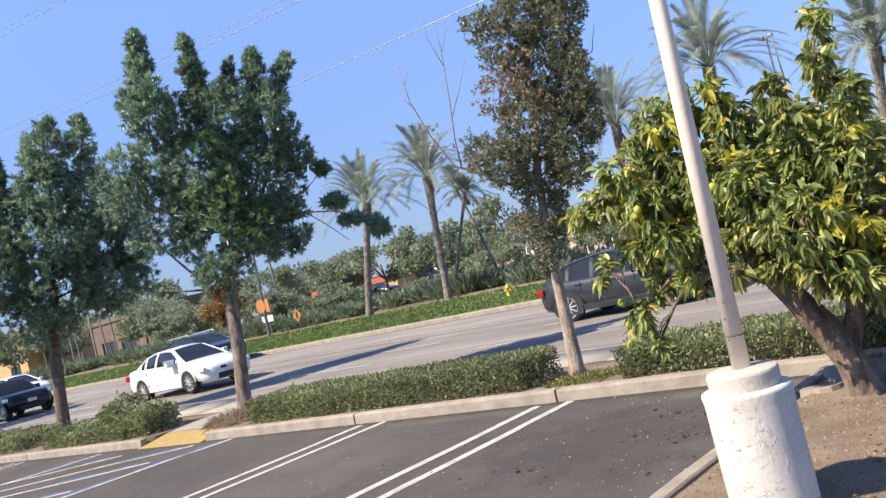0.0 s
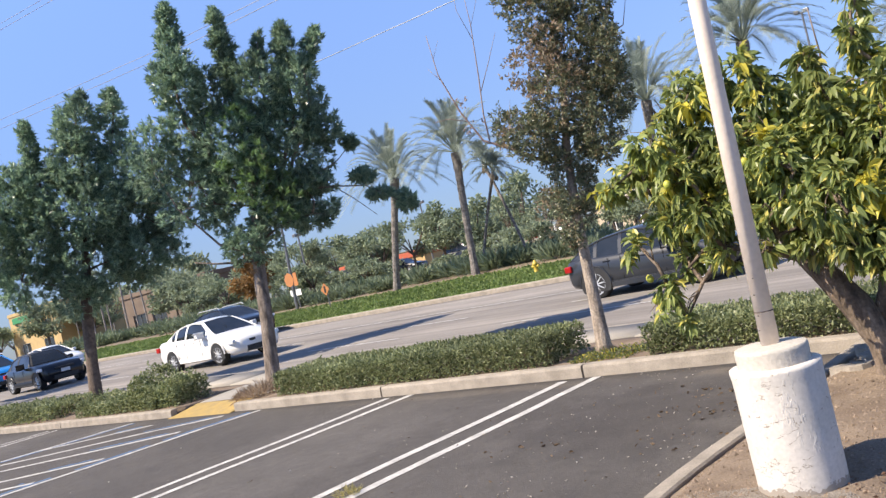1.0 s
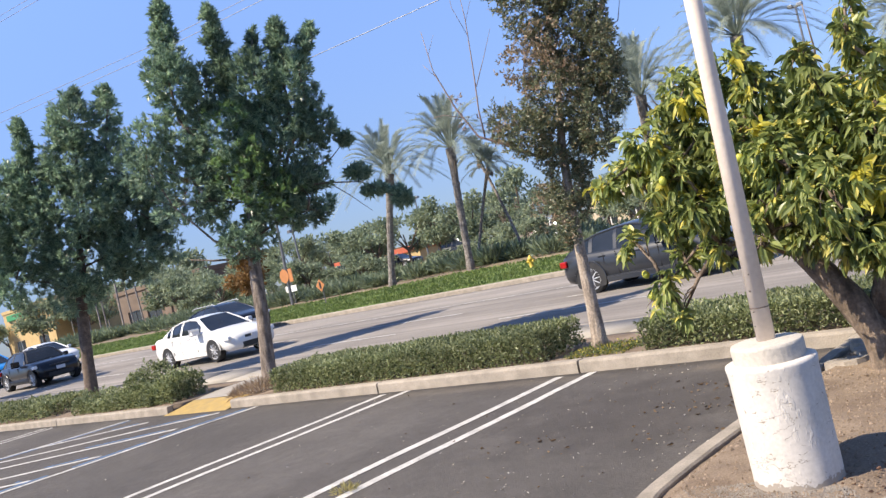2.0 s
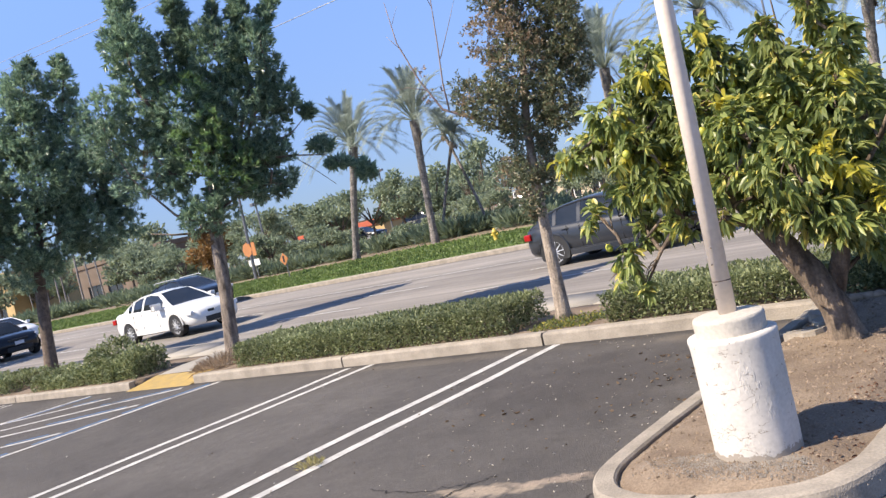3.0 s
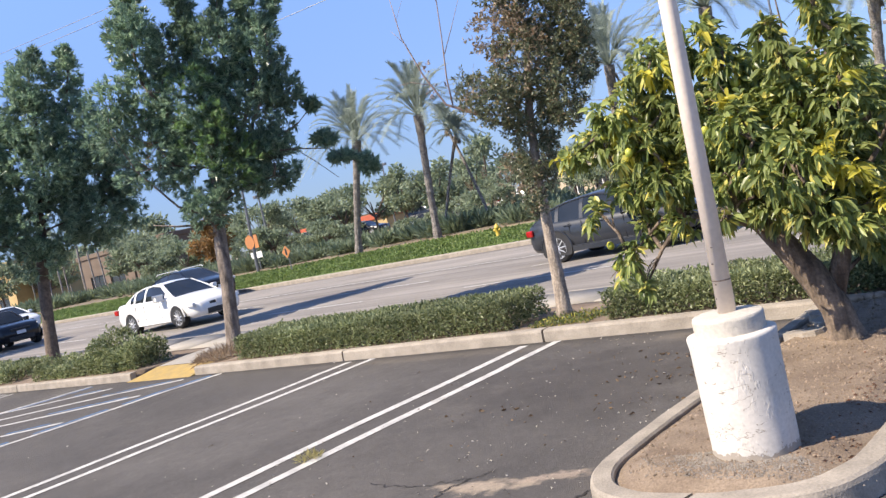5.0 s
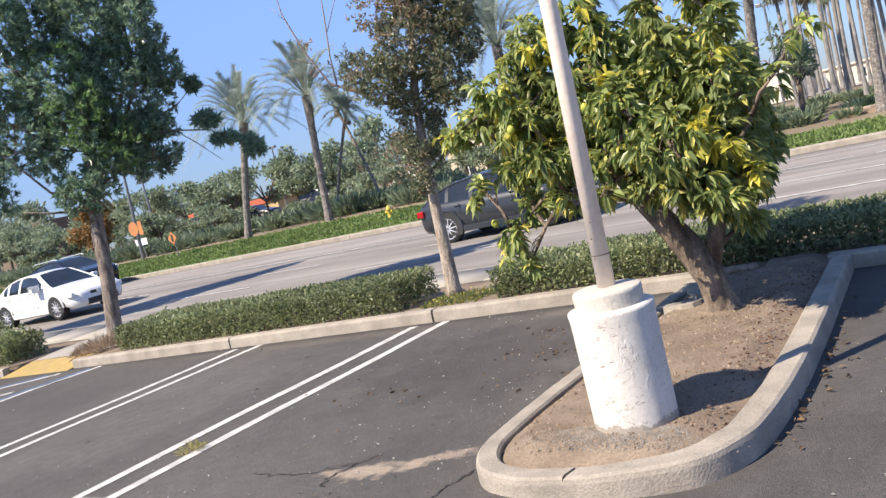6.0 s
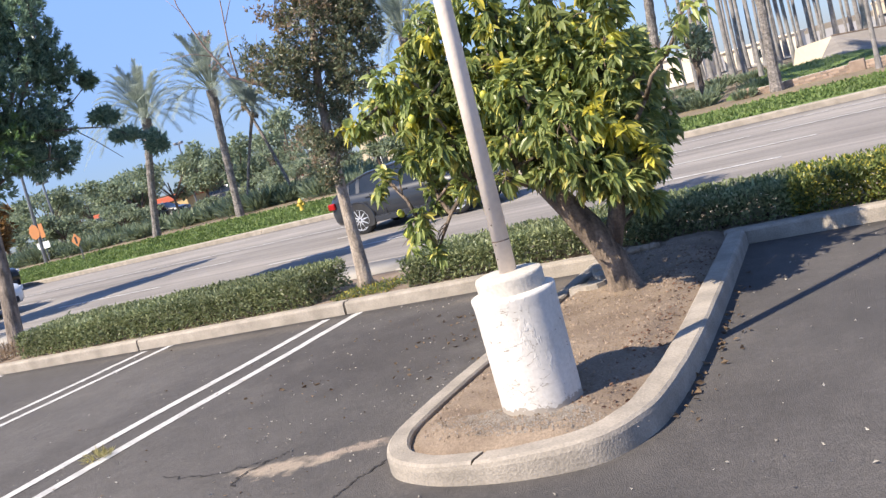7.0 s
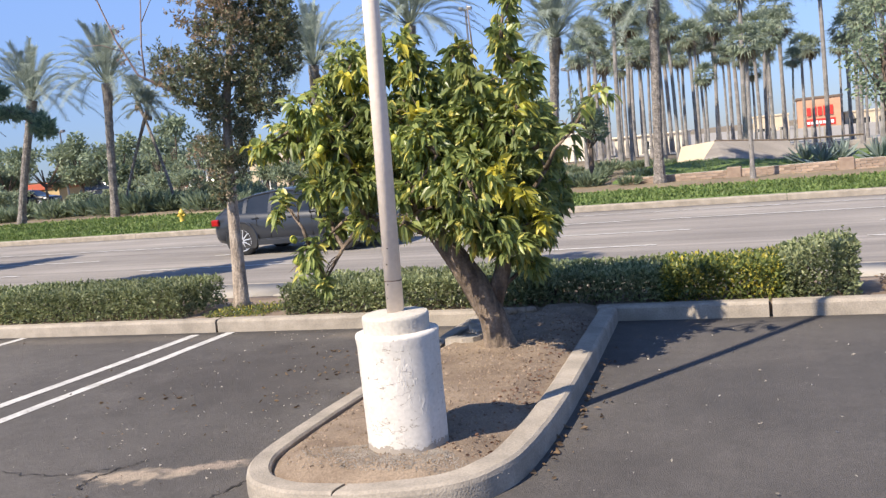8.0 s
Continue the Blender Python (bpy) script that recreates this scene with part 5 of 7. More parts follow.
# ---- palms ----
def date_palm(seed, h, lean, fronds=64, ln=3.1, r=0.145):
    rg = np.random.default_rng(seed)
    ob = thing("palm_tree", (0, 0, 0), "date palm with grey ringed trunk and feathery fronds", "palm tree", "palms across the road")
    bm = bmesh.new()
    n = 26
    pts = [(lean[0] * (i / n) ** 1.2, lean[1] * i / n, -0.1 + (h + 0.1) * i / n) for i in range(n + 1)]
    tube(bm, pts, [r * (1.35 - 0.45 * min(1, i / 5) + (0.10 if i % 2 else 0) + (0.35 * max(0, (i - n + 5) / 5))) for i in range(n + 1)], 12)
    part("trunk", bm, M_PALMBARK, ob)
    top = np.array(pts[-1])
    V, F = [], []

    def frond(a, e, L, droop, wid):
        """A rachis that arches over, with fine leaflets set forward on both sides."""
        d = np.array([math.cos(a) * math.cos(e), math.sin(a) * math.cos(e), math.sin(e)])
        s = np.array([-math.sin(a), math.cos(a), 0])
        up = np.cross(d, s)
        up *= np.sign(up[2]) or 1
        m = 44
        for k in range(m):
            t = 0.26 + 0.74 * (k + 0.5) / m
            p = top + d * L * t + np.array([0, 0, -droop * L * t ** 2.2])
            fw = d + np.array([0, 0, -2.2 * droop * t ** 1.2])
            fw /= np.linalg.norm(fw)
            ll = wid * (0.25 + math.sin(math.pi * (0.10 + 0.80 * t))) * rg.uniform(0.85, 1.1)
            for sg in (-1, 1):
                q = p + (s * sg * 0.50 + fw * 0.78 + up * 0.16) * ll + np.array([0, 0, -0.16 * ll + rg.normal() * 0.025])
                b = len(V)
                V.extend([p - fw * 0.012, p + fw * 0.014, p + (q - p) * 0.5 + fw * 0.015, q])
                F.extend([(b, b + 1, b + 2), (b, b + 2, b + 3)])
        ends = [top + d * L * t + np.array([0, 0, -droop * L * t ** 2.2]) for t in (0, 0.4, 0.7, 1)]
        b = len(V)
        for e_, w in zip(ends, (0.034, 0.024, 0.014, 0.004)):
            V.extend([e_ - s * w, e_ + s * w])
        F.extend([(b + 2 * j, b + 2 * j + 1, b + 2 * j + 3, b + 2 * j + 2) for j in range(3)])
    for i in range(fronds):
        q = i / fronds
        frond(i * 2.399 + rg.normal() * 0.2, radians(82 - 64 * q ** 0.9 + rg.normal() * 5), ln * rg.uniform(0.85, 1.10), 0.30 + 0.40 * q, 0.36)
    mesh_ob("crown", V, F, M_FROND, ob)
    V, F = [], []
    for i in range(4):
        frond(i * 2.399, radians(rg.uniform(-85, -60)), ln * rg.uniform(0.15, 0.26), 0.2, 0.18)
    ob2 = mesh_ob("dead_fronds", V, F, M_DEADFROND, ob)
    ob2["label"] = "hanging brown dead fronds"
    return ob


def put_palm(x, y, h, lean, seed, **kw):
    p = date_palm(seed, h, lean, **kw)
    p.matrix_basis = pose(x, y, far_z(x, y), 0, 0, 0)
    return p


put_palm(-26.2, 25.0, 4.6, (1.4, 0), 71, ln=2.95)
put_palm(-22.3, 25.5, 4.9, (0.45, 0), 72)
put_palm(-14.9, 27.0, 4.75, (0.4, 0), 73)
put_palm(-10.6, 25.0, 5.3, (0.5, 0), 74, ln=2.8)
put_palm(-6.65, 27.0, 4.6, (0.4, 0), 75, ln=2.7)
put_palm(-3.48, 27.0, 5.3, (0.2, 0), 76, ln=2.7)
thin = put_palm(-24.1, 28.0, 4.0, (1.8, 0), 77, fronds=22, ln=1.3, r=0.062)
tagged(thin, "thin leaning palm with a small shaggy crown")
thin = put_palm(-22.2, 29.0, 4.6, (-1.3, 0), 78, fronds=22, ln=1.3, r=0.062)
tagged(thin, "thin leaning palm with a small shaggy crown")


def fan_palm(seed, h, r=0.10):
    rg = np.random.default_rng(seed)
    ob = thing("palm_tree", (0, 0, 0), "tall slim fan palm with a small round crown", "palm tree", "fan palm grove")
    bm = bmesh.new()
    n = 12
    bend = rg.normal() * 0.12
    pts = [(bend * (i / n) ** 2, 0, -0.2 + (h + 0.2) * i / n) for i in range(n + 1)]
    tube(bm, pts, [r * (1.5 - 0.5 * min(1, i / 2) - 0.2 * i / n) for i in range(n + 1)], 8)
    part("trunk", bm, M_FANBARK, ob)
    top = Vector(pts[-1])

    def fans(count, lo, hi, name, material, size):
        V, F = [], []
        for i in range(count):
            a, e = i * 2.399 + rg.normal() * 0.2, radians(rg.uniform(lo, hi))
            d = Vector((math.cos(a) * math.cos(e), math.sin(a) * math.cos(e), math.sin(e)))
            s = Vector((-math.sin(a), math.cos(a), 0))
            u = d.cross(s)
            c = top + d * 0.45 * size + Vector((0, 0, 0.1))
            b = len(V)
            V.extend([top - s * 0.012, top + s * 0.012, c])
            F.append((b, b + 1, b + 2))
            for k in range(11):
                g = radians(-85 + 17 * k)
                w1 = d * math.cos(g) + s * math.sin(g)
                q = c + w1 * 0.62 * size * rg.uniform(0.75, 1.15) + Vector((0, 0, -0.30 * size * rg.random())) + u * rg.normal() * 0.12
                sd = d * -math.sin(g) + s * math.cos(g)
                b = len(V)
                V.extend([c, c + w1 * 0.3 * size + sd * 0.032 * size, q, c + w1 * 0.3 * size - sd * 0.032 * size])
                F.append((b, b + 1, b + 2, b + 3))
        mesh_ob(name, [tuple(v) for v in V], F, material, ob)
    fans(44, -50, 85, "crown", M_FAN, 1.05)
    fans(16, -85, -50, "dead_fronds", M_DEADFROND, 0.8)
    return ob


fans = [fan_palm(81 + i, 5.6 + 0.5 * i) for i in range(4)]
rg = random.Random(21)
grove = []
for i in range(58):
    ratio = -0.205 + 0.0055 * i + rg.uniform(-0.003, 0.003)
    y = (38, 47, 56, 43, 52, 61)[i % 6] + rg.uniform(-2, 2)
    grove.append((ratio * y, y, (0.108 * y + 0.9 + rg.uniform(-1.6, 1.2)) / 6.3))
grove = [g for k, g in enumerate(grove) if k < 4 or not 0.008 < g[0] / g[1] < 0.06 or k % 2]
for i, (x, y, s) in enumerate(grove):
    m = pose(x, y, far_z(x, y) + (0.35 if y < 60 else 0.3), 0, 0, rg.uniform(0, 360)) @ Matrix.Scale(s, 4)
    if i < 4:
        fans[i].matrix_basis = m
    else:
        copy_thing(fans[i % 4], m)
for x, y, s in ((-0.85, 26.3, 0.78), (-76.6, 38, 0.95), (-74.4, 38.4, 0.9), (-71.8, 38, 0.98), (-71.0, 38.5, 1.0), (-90, 44, 0.95), (-120, 62, 1.2), (-126, 60, 1.25), (-132, 66, 1.2), (-140, 64, 1.3)):
    copy_thing(fans[int(abs(x)) % 4], pose(x, y, far_z(x, y), 0, 0, x * 50) @ Matrix.Scale(s, 4))

# ---- buildings across the road ----
M_STUCCO = mat("beige_stucco", (0.46, 0.38, 0.27), (0.54, 0.45, 0.33), 0.8, 0.9, 0.2, 40, fine=0.08)
M_STUCCOW = mat("pale_stucco", (0.60, 0.53, 0.43), (0.66, 0.58, 0.48), 0.8, 0.9, 0.2, 40, fine=0.06)
M_OCHRE = mat("ochre_stucco", (0.40, 0.29, 0.14), (0.46, 0.335, 0.165), 0.8, 0.9, 0.2, 40, fine=0.06)
M_BROWNW = mat("brown_stucco", (0.12, 0.088, 0.066), (0.16, 0.12, 0.09), 0.6, 0.9, 0.2, 40, fine=0.1)
M_TERRA = mat("terracotta_stucco", (0.42, 0.24, 0.15), (0.48, 0.29, 0.19), 0.8, 0.9, 0.2, 40, fine=0.08)
M_ROOFT = mat("red_roof", (0.45, 0.10, 0.05), (0.36, 0.09, 0.05), 2.0, 0.8, 0.3, 20, fine=0.15)
M_DARKGLASS = mat("dark_window_glass", (0.02, 0.025, 0.03), (0.03, 0.035, 0.04), 2.0, 0.08)
M_GREENSIGN = mat("green_awning", (0.03, 0.20, 0.08), (0.04, 0.24, 0.10), 2.0, 0.6)
M_STEEL = mat("grey_steel", (0.18, 0.18, 0.18), (0.25, 0.25, 0.25), 6.0, 0.45, metal=0.7)
M_REDSIGN = mat("red_sign", (0.60, 0.03, 0.02), (0.52, 0.03, 0.02), 3.0, 0.5)
M_WHITE = mat("white_paint", (0.78, 0.78, 0.76), (0.70, 0.70, 0.68), 3.0, 0.5)
M_ORANGE = mat("orange_sign", (0.45, 0.18, 0.06), (0.38, 0.16, 0.06), 3.0, 0.6)


def building(at, w, d, h, wall, label, windows=(), roof=None, parapet=0.35, turn=0, name="building", doors=()):
    """A flat-roofed block: wall, roof and windows set into its front (x, z, width, height)."""
    ob = thing(name, at, label, "building", turn=turn)
    bm = bmesh.new()
    xs = sorted({0, w, *(q for x, z, a, b in windows for q in (x, x + a))})
    zs = sorted({0, h, *(q for x, z, a, b in windows for q in (z, z + b))})
    for x0, x1 in zip(xs, xs[1:]):
        for z0, z1 in zip(zs, zs[1:]):
            cx, cz = (x0 + x1) / 2, (z0 + z1) / 2
            if not any(x < cx < x + a and z < cz < z + b for x, z, a, b in windows):
                box(bm, x0, x1, 0, 0.3, z0, z1)
    box(bm, 0, 0.3, 0.3, d, 0, h)
    box(bm, w - 0.3, w, 0.3, d, 0, h)
    box(bm, 0.3, w - 0.3, d - 0.3, d, 0, h)
    part("wall", bm, wall, ob)
    bm = bmesh.new()
    box(bm, -0.15, w + 0.15, -0.15, d + 0.15, h, h + parapet, 0.04)
    part("roof", bm, roof or wall, ob)
    for x, z, a, b in windows:
        bm = bmesh.new()
        box(bm, x, x + a, 0.16, 0.2, z, z + b)
        wn_ = part("window", bm, M_DARKGLASS, ob)
        bm = bmesh.new()
        for q in (x, x + a / 2 - 0.03, x + a - 0.06):
            box(bm, q, q + 0.06, 0.10, 0.16, z, z + b)
        for q in (z, z + b - 0.06):
            box(bm, x + 0.06, x + a - 0.06, 0.10, 0.158, q, q + 0.06)
        part("frame", bm, M_WHITE if wall is not M_BROWNW else M_STEEL, wn_)
    return ob


# store with a terracotta tower and red lettering, far behind the grove
store = building((-4.65, 158, -2.5), 5.5, 12, 4.8, M_STUCCO, "tan store wing behind the palm grove", [(0.6 + 1.7 * i, 0.6, 1.2, 2.4) for i in range(3)], parapet=0.3)
wing = building((9.3, 160, -2.5), 22, 14, 4.1, M_STUCCO, "low beige store wing behind the palm grove", [(1 + 4 * i, 0.6, 2.8, 2.6) for i in range(5)], parapet=0.3)
tower = building((2.2, 157, -2.5), 6.7, 10, 6.9, M_TERRA, "terracotta store tower with a red sign", parapet=0.35, roof=M_BROWNW)
bm = bmesh.new()
box(bm, 1.3, 5.6, -0.10, -0.004, 2.6, 3.7, 0.03)
part("sign_panel", bm, M_REDSIGN, tower, "red lower sign panel")
rgs = random.Random(3)
for row, (z, hgt, cnt) in enumerate(((4.2, 1.7, 5), (2.85, 0.6, 7))):
    bm = bmesh.new()
    for k in range(cnt):
        x = 1.4 + k * 4.1 / cnt
        box(bm, x, x + 3.0 / cnt, -0.18, -0.142, z, z + hgt * rgs.uniform(0.7, 1.0))
    part("lettering_bars", bm, M_WHITE if row else M_REDSIGN, tower, "plain bars of unreadable lettering")
building((-15.5, 64, far_z(-14, 60) - 0.7), 2.9, 6, 2.5, M_STUCCOW, "pale plain-walled block behind the far shrubs", parapet=0.15)
building((-11.9, 68, far_z(-9, 60) - 0.7), 5.0, 6, 1.95, M_STUCCOW, "long low cream wall block behind the palms", [(2.1 + 1.3 * i, 0.9, 0.5, 0.7) for i in range(2)], parapet=0.15)
building((-35.6, 55, far_z(-33, 50) - 0.3), 8.5, 9, 2.35, M_STUCCO, "beige shop with a dark porch behind the trees", [(0.8, 0.2, 1.3, 1.6), (3.0, 0.2, 1.2, 1.6), (5.4, 0.2, 1.4, 1.6)], roof=M_STUCCOW, parapet=0.4)
building((-101, 52, far_z(-90, 52) - 0.4), 19, 6, 4.7, M_BROWNW, "dark brown commercial building behind palms", [(2.0, 0.4, 3.2, 2.2), (6.4, 0.4, 3.2, 2.2), (14.6, 0.3, 1.8, 1.8)], parapet=0.5)
ochre = building((-171, 66, 0.4), 20, 14, 8.6, M_OCHRE, "ochre store with a green sign band", [(3, 0.3, 4, 3.0), (13, 0.3, 4, 3.0)], parapet=0.6)
bm = bmesh.new()
box(bm, 2, 15, -0.3, -0.004, 7.2, 8.3, 0.05)
part("sign_band", bm, M_GREENSIGN, ochre, "green sign band")
building((-73.5, 63, far_z(-70, 60) - 0.3), 3.4, 5, 1.7, M_OCHRE, "small ochre building with a red roof", [(0.8, 0.3, 1.2, 0.9)], roof=M_ROOFT, parapet=0.5)
building((-62, 60, far_z(-62, 60) - 0.3), 4.0, 5, 1.5, M_OCHRE, "small ochre building with a red roof", [(0.8, 0.3, 1.2, 0.8)], roof=M_ROOFT, parapet=0.55)
building((-66.5, 61, far_z(-66, 60) - 0.3), 2.0, 5, 2.0, M_OCHRE, "narrow ochre block among trees", [(0.5, 0.5, 0.9, 0.9)], parapet=0.2)

for i in range(26):
    x, y = rg.uniform(-13, -3.5), rg.uniform(31, 41)
    copy_thing(shrubs[i % 3], pose(x, y, far_z(x, y), 0, 0, rg.uniform(0, 360)) @ Matrix.Scale(rg.uniform(0.45, 0.7), 4))
for i in range(12):
    x, y = -98 - i * 6.5 + rg.uniform(-2, 2), rg.uniform(58, 74)
    copy_thing(kinds[i % 3], pose(x, y, far_z(x, y), 0, 0, rg.uniform(0, 360)) @ Matrix.Scale(rg.uniform(1.6, 2.1), 4))
for i in range(26):
    y = rg.uniform(62, 125)
    x = -2.83 * y * rg.uniform(0.80, 1.35)
    copy_thing(kinds[i % 3], pose(x, y, far_z(x, y) - 0.2, 0, 0, rg.uniform(0, 360)) @ Matrix.Scale(rg.uniform(1.5, 2.2), 4))
# brick planter wall, mound, skate-ramp like slab to the right
M_BRICK = mat("tan_bricks", (0.28, 0.20, 0.15), (0.37, 0.28, 0.215), 5.0, 0.9, 0.4, 40, vary=0.3)
M_MORTAR = mat("mortar", (0.40, 0.36, 0.31), (0.46, 0.42, 0.36), 6.0, 0.95, 0.3, 60)
planter = thing("planter_wall", (-4.6, 27.4, far_z(-1, 27) - 0.02), "low tan brick planter wall with piers", "wall", kind="structure")
bm = bmesh.new()
box(bm, 0, 14, 0.02, 0.28, -0.3, 0.27)
part("mortar_core", bm, M_MORTAR, planter)
me = None
k = 0
for row in range(4):
    for i in range(46):
        x = i * 0.305 + (0.15 if row % 2 else 0)
        if x > 13.8:
            continue
        if me is None:
            bm = bmesh.new()
            box(bm, 0, 0.29, 0, 0.05, 0, 0.066)
            b = part("brick", bm, M_BRICK, planter)
            me = b.data
        else:
            b = new("brick", me)
            b.parent = planter
        b.location = (x, -0.012 + 0.006 * rgs.random(), -0.02 + row * 0.075)
for x in (-0.05, 3.0, 6.0, 9.0):
    bm = bmesh.new()
    box(bm, x, x + 0.4, -0.06, 0.34, -0.3, 0.34, 0.02)
    part("pier", bm, M_BRICK, planter)
mound = sheet("mound", steps(-5.0, 12, 0.4), steps(27.7, 40, 0.6), lambda x, y: far_z(x, y) + 0.13 + 0.30 * math.exp(-((x + 2.5) / 2.2) ** 2 - ((y - 32.5) / 2.5) ** 2) + 0.04 * noise.noise(Vector((x, y, 0))), M_LAWN, skirt=0.6)
tagged(mound, "grassy mound behind the brick planter wall", "ground", kind="structure")
rgm = np.random.default_rng(43)
nm_ = 14000
gx, gy = rgm.uniform(-4.9, 9, nm_), rgm.uniform(27.8, 36, nm_)
gz = np.array([far_z(x, y) + 0.11 + 0.30 * math.exp(-((x + 2.5) / 2.2) ** 2 - ((y - 32.5) / 2.5) ** 2) for x, y in zip(gx, gy)])
tagged(leaf_cloud("grass", np.stack([gx, gy, gz], 1), rgm.normal(size=(nm_, 3)) * 0.6 + np.array([0, 0, 0.9]), rgm.uniform(0.04, 0.10, nm_), 0.35, M_GRASS, seed=43), "uneven grass on the mound behind the wall", "grass", kind="stuff")
slab = thing("concrete_ramp", (-2.0, 33.0, 0), "pale sloping concrete apron with a tan end wall on the mound", "ramp")


def wedge(name, front, back, material, label=""):
    """A solid between a front outline and a back one of as many corners."""
    bm = bmesh.new()
    f, b = [bm.verts.new(p) for p in front], [bm.verts.new(p) for p in back]
    bm.faces.new(f)
    bm.faces.new(b[::-1])
    for i in range(len(f)):
        bm.faces.new((f[i], b[i], b[(i + 1) % len(f)], f[(i + 1) % len(f)]))
    bmesh.ops.triangulate(bm, faces=bm.faces)
    part(name, bm, material, slab, label)


wedge("end_wall", [(-1.75, -0.2, -0.2), (-0.75, -0.8, -0.2), (-0.3, 0.38, 1.07), (-1.45, 0.2, 0.98)], [(-1.75, 1.6, -0.2), (-0.75, 1.6, -0.2), (-0.3, 1.6, 1.07), (-1.45, 1.6, 0.98)], M_STUCCO, "tan stucco end wall")
wedge("apron", [(-0.74, -0.8, 0.35), (0.35, -1.7, -0.02), (1.9, -1.5, -0.15), (2.5, 0.5, 0.10), (2.14, 1.0, 0.84), (-0.29, 0.39, 1.07)], [(-0.74, 1.9, -0.3), (0.35, 1.9, -0.3), (1.9, 1.9, -0.3), (2.5, 1.9, -0.3), (2.14, 1.9, 0.84), (-0.29, 1.9, 1.07)], M_ROAD, "weathered grey concrete slope")
bm = bmesh.new()
tube(bm, [(-0.3, 0.42, 1.09), (2.14, 1.03, 0.86), (4.6, 1.6, 0.80)], [0.035, 0.035, 0.035], 6)
part("coping", bm, M_BARKD, slab, "dark coping along the top")
low = thing("low_wall", (-0.6, 44, far_z(0, 44) - 0.2), "long pale low concrete wall before the store", "wall")
bm = bmesh.new()
box(bm, 0, 16, 0, 0.3, -0.2, 0.55, 0.03)
part("wall_body", bm, M_WALK, low)
broad = far_tree(67, 5.8, 1.8, M_FARLEAF, "broad leafy tree beside the palm grove", ln=0.18, per=200)
broad.matrix_basis = pose(3.3, 33.5, far_z(3.9, 33), 0, 0, 0)


def agave(seed, s):
    rg = np.random.default_rng(seed)
    ob = thing("agave", (0, 0, 0), "blue-grey agave rosette behind the brick wall", "agave")
    n = 34
    a, e = np.arange(n) * 2.399, np.radians(rg.uniform(15, 80, n))
    way = np.stack([np.cos(a) * np.cos(e), np.sin(a) * np.cos(e), np.sin(e)], 1)
    size = s * rg.uniform(0.8, 1.1, n)
    for i in range(n):
        leaf_cloud("leaf", way[i:i + 1] * 0.05, way[i:i + 1], size[i:i + 1], 0.16, M_AGAVE, ob, seed=seed + i, fold=0.4)
    return ob


M_AGAVE = leafmat("agave_leaves", (0.12, 0.16, 0.14), (0.22, 0.27, 0.24), 0.5, trans=0.05)
for i, (x, y) in enumerate(((1.05, 29.2), (1.55, 29.5), (2.6, 29.3), (3.1, 29.8), (0.6, 30))):
    agave(90 + i, 0.72).matrix_basis = pose(x, y, far_z(x, y) + 0.14)

# white concrete bollard posts before the store
rg = random.Random(6)
for i in range(12):
    x = -0.4 + i * 0.32 + rg.uniform(-0.06, 0.06)
    pst = thing("bollard", (x, 46 + rg.uniform(-2, 2), far_z(x, 46) + 0.1), "slim pale concrete post before the palm grove", "post", "pale posts")
    bm = bmesh.new()
    box(bm, -0.035, 0.035, -0.035, 0.035, -0.4, 1.0 + rg.uniform(-0.2, 0.3), 0.012)
    part("shaft", bm, M_WALK, pst)

# ---- cars ----
M_TYRE = mat("tyre_rubber", (0.018, 0.018, 0.018), (0.03, 0.03, 0.03), 12.0, 0.85, 0.2, 60)
M_RIM = mat("alloy_rim", (0.62, 0.63, 0.65), (0.52, 0.53, 0.55), 8.0, 0.3, metal=0.35)
M_BLACK = mat("black_plastic", (0.015, 0.015, 0.016), (0.025, 0.025, 0.026), 8.0, 0.6)
M_CARGLASS = mat("tinted_car_glass", (0.012, 0.016, 0.02), (0.02, 0.024, 0.03), 2.0, 0.05)
M_LAMP = mat("headlamp_glass", (0.62, 0.64, 0.66), (0.75, 0.76, 0.78), 9.0, 0.1)
M_TAIL = mat("tail_lamp", (0.38, 0.015, 0.015), (0.28, 0.01, 0.01), 9.0, 0.15)
M_PLATE = mat("plain_plate", (0.65, 0.66, 0.68), (0.58, 0.58, 0.60), 9.0, 0.5)


def paint(name, c, metal=0.0):
    m = mat(name, c, tuple(v * 0.93 for v in c), 1.5, 0.32, metal=metal)
    b = m.node_tree.nodes["Principled BSDF"]
    b.inputs["Coat Weight"].default_value, b.inputs["Coat Roughness"].default_value = 0.7, 0.03
    b.inputs["Specular IOR Level"].default_value = 0.2
    return m


def lerp_rows(rows, x):
    for a, b in zip(rows, rows[1:]):
        if a[0] <= x <= b[0]:
            t = (x - a[0]) / (b[0] - a[0])
            return [p + (q - p) * t for p, q in zip(a, b)]
    return rows[0] if x < rows[0][0] else rows[-1]


def loft(bm, rings, closed=False):
    vs = [[bm.verts.new(p) for p in r] for r in rings]
    for r, s in zip(vs, vs[1:]):
        k = len(r)
        for i in range(k if closed else k - 1):
            bm.faces.new((r[i], r[(i + 1) % k], s[(i + 1) % k], s[i]))
    return vs


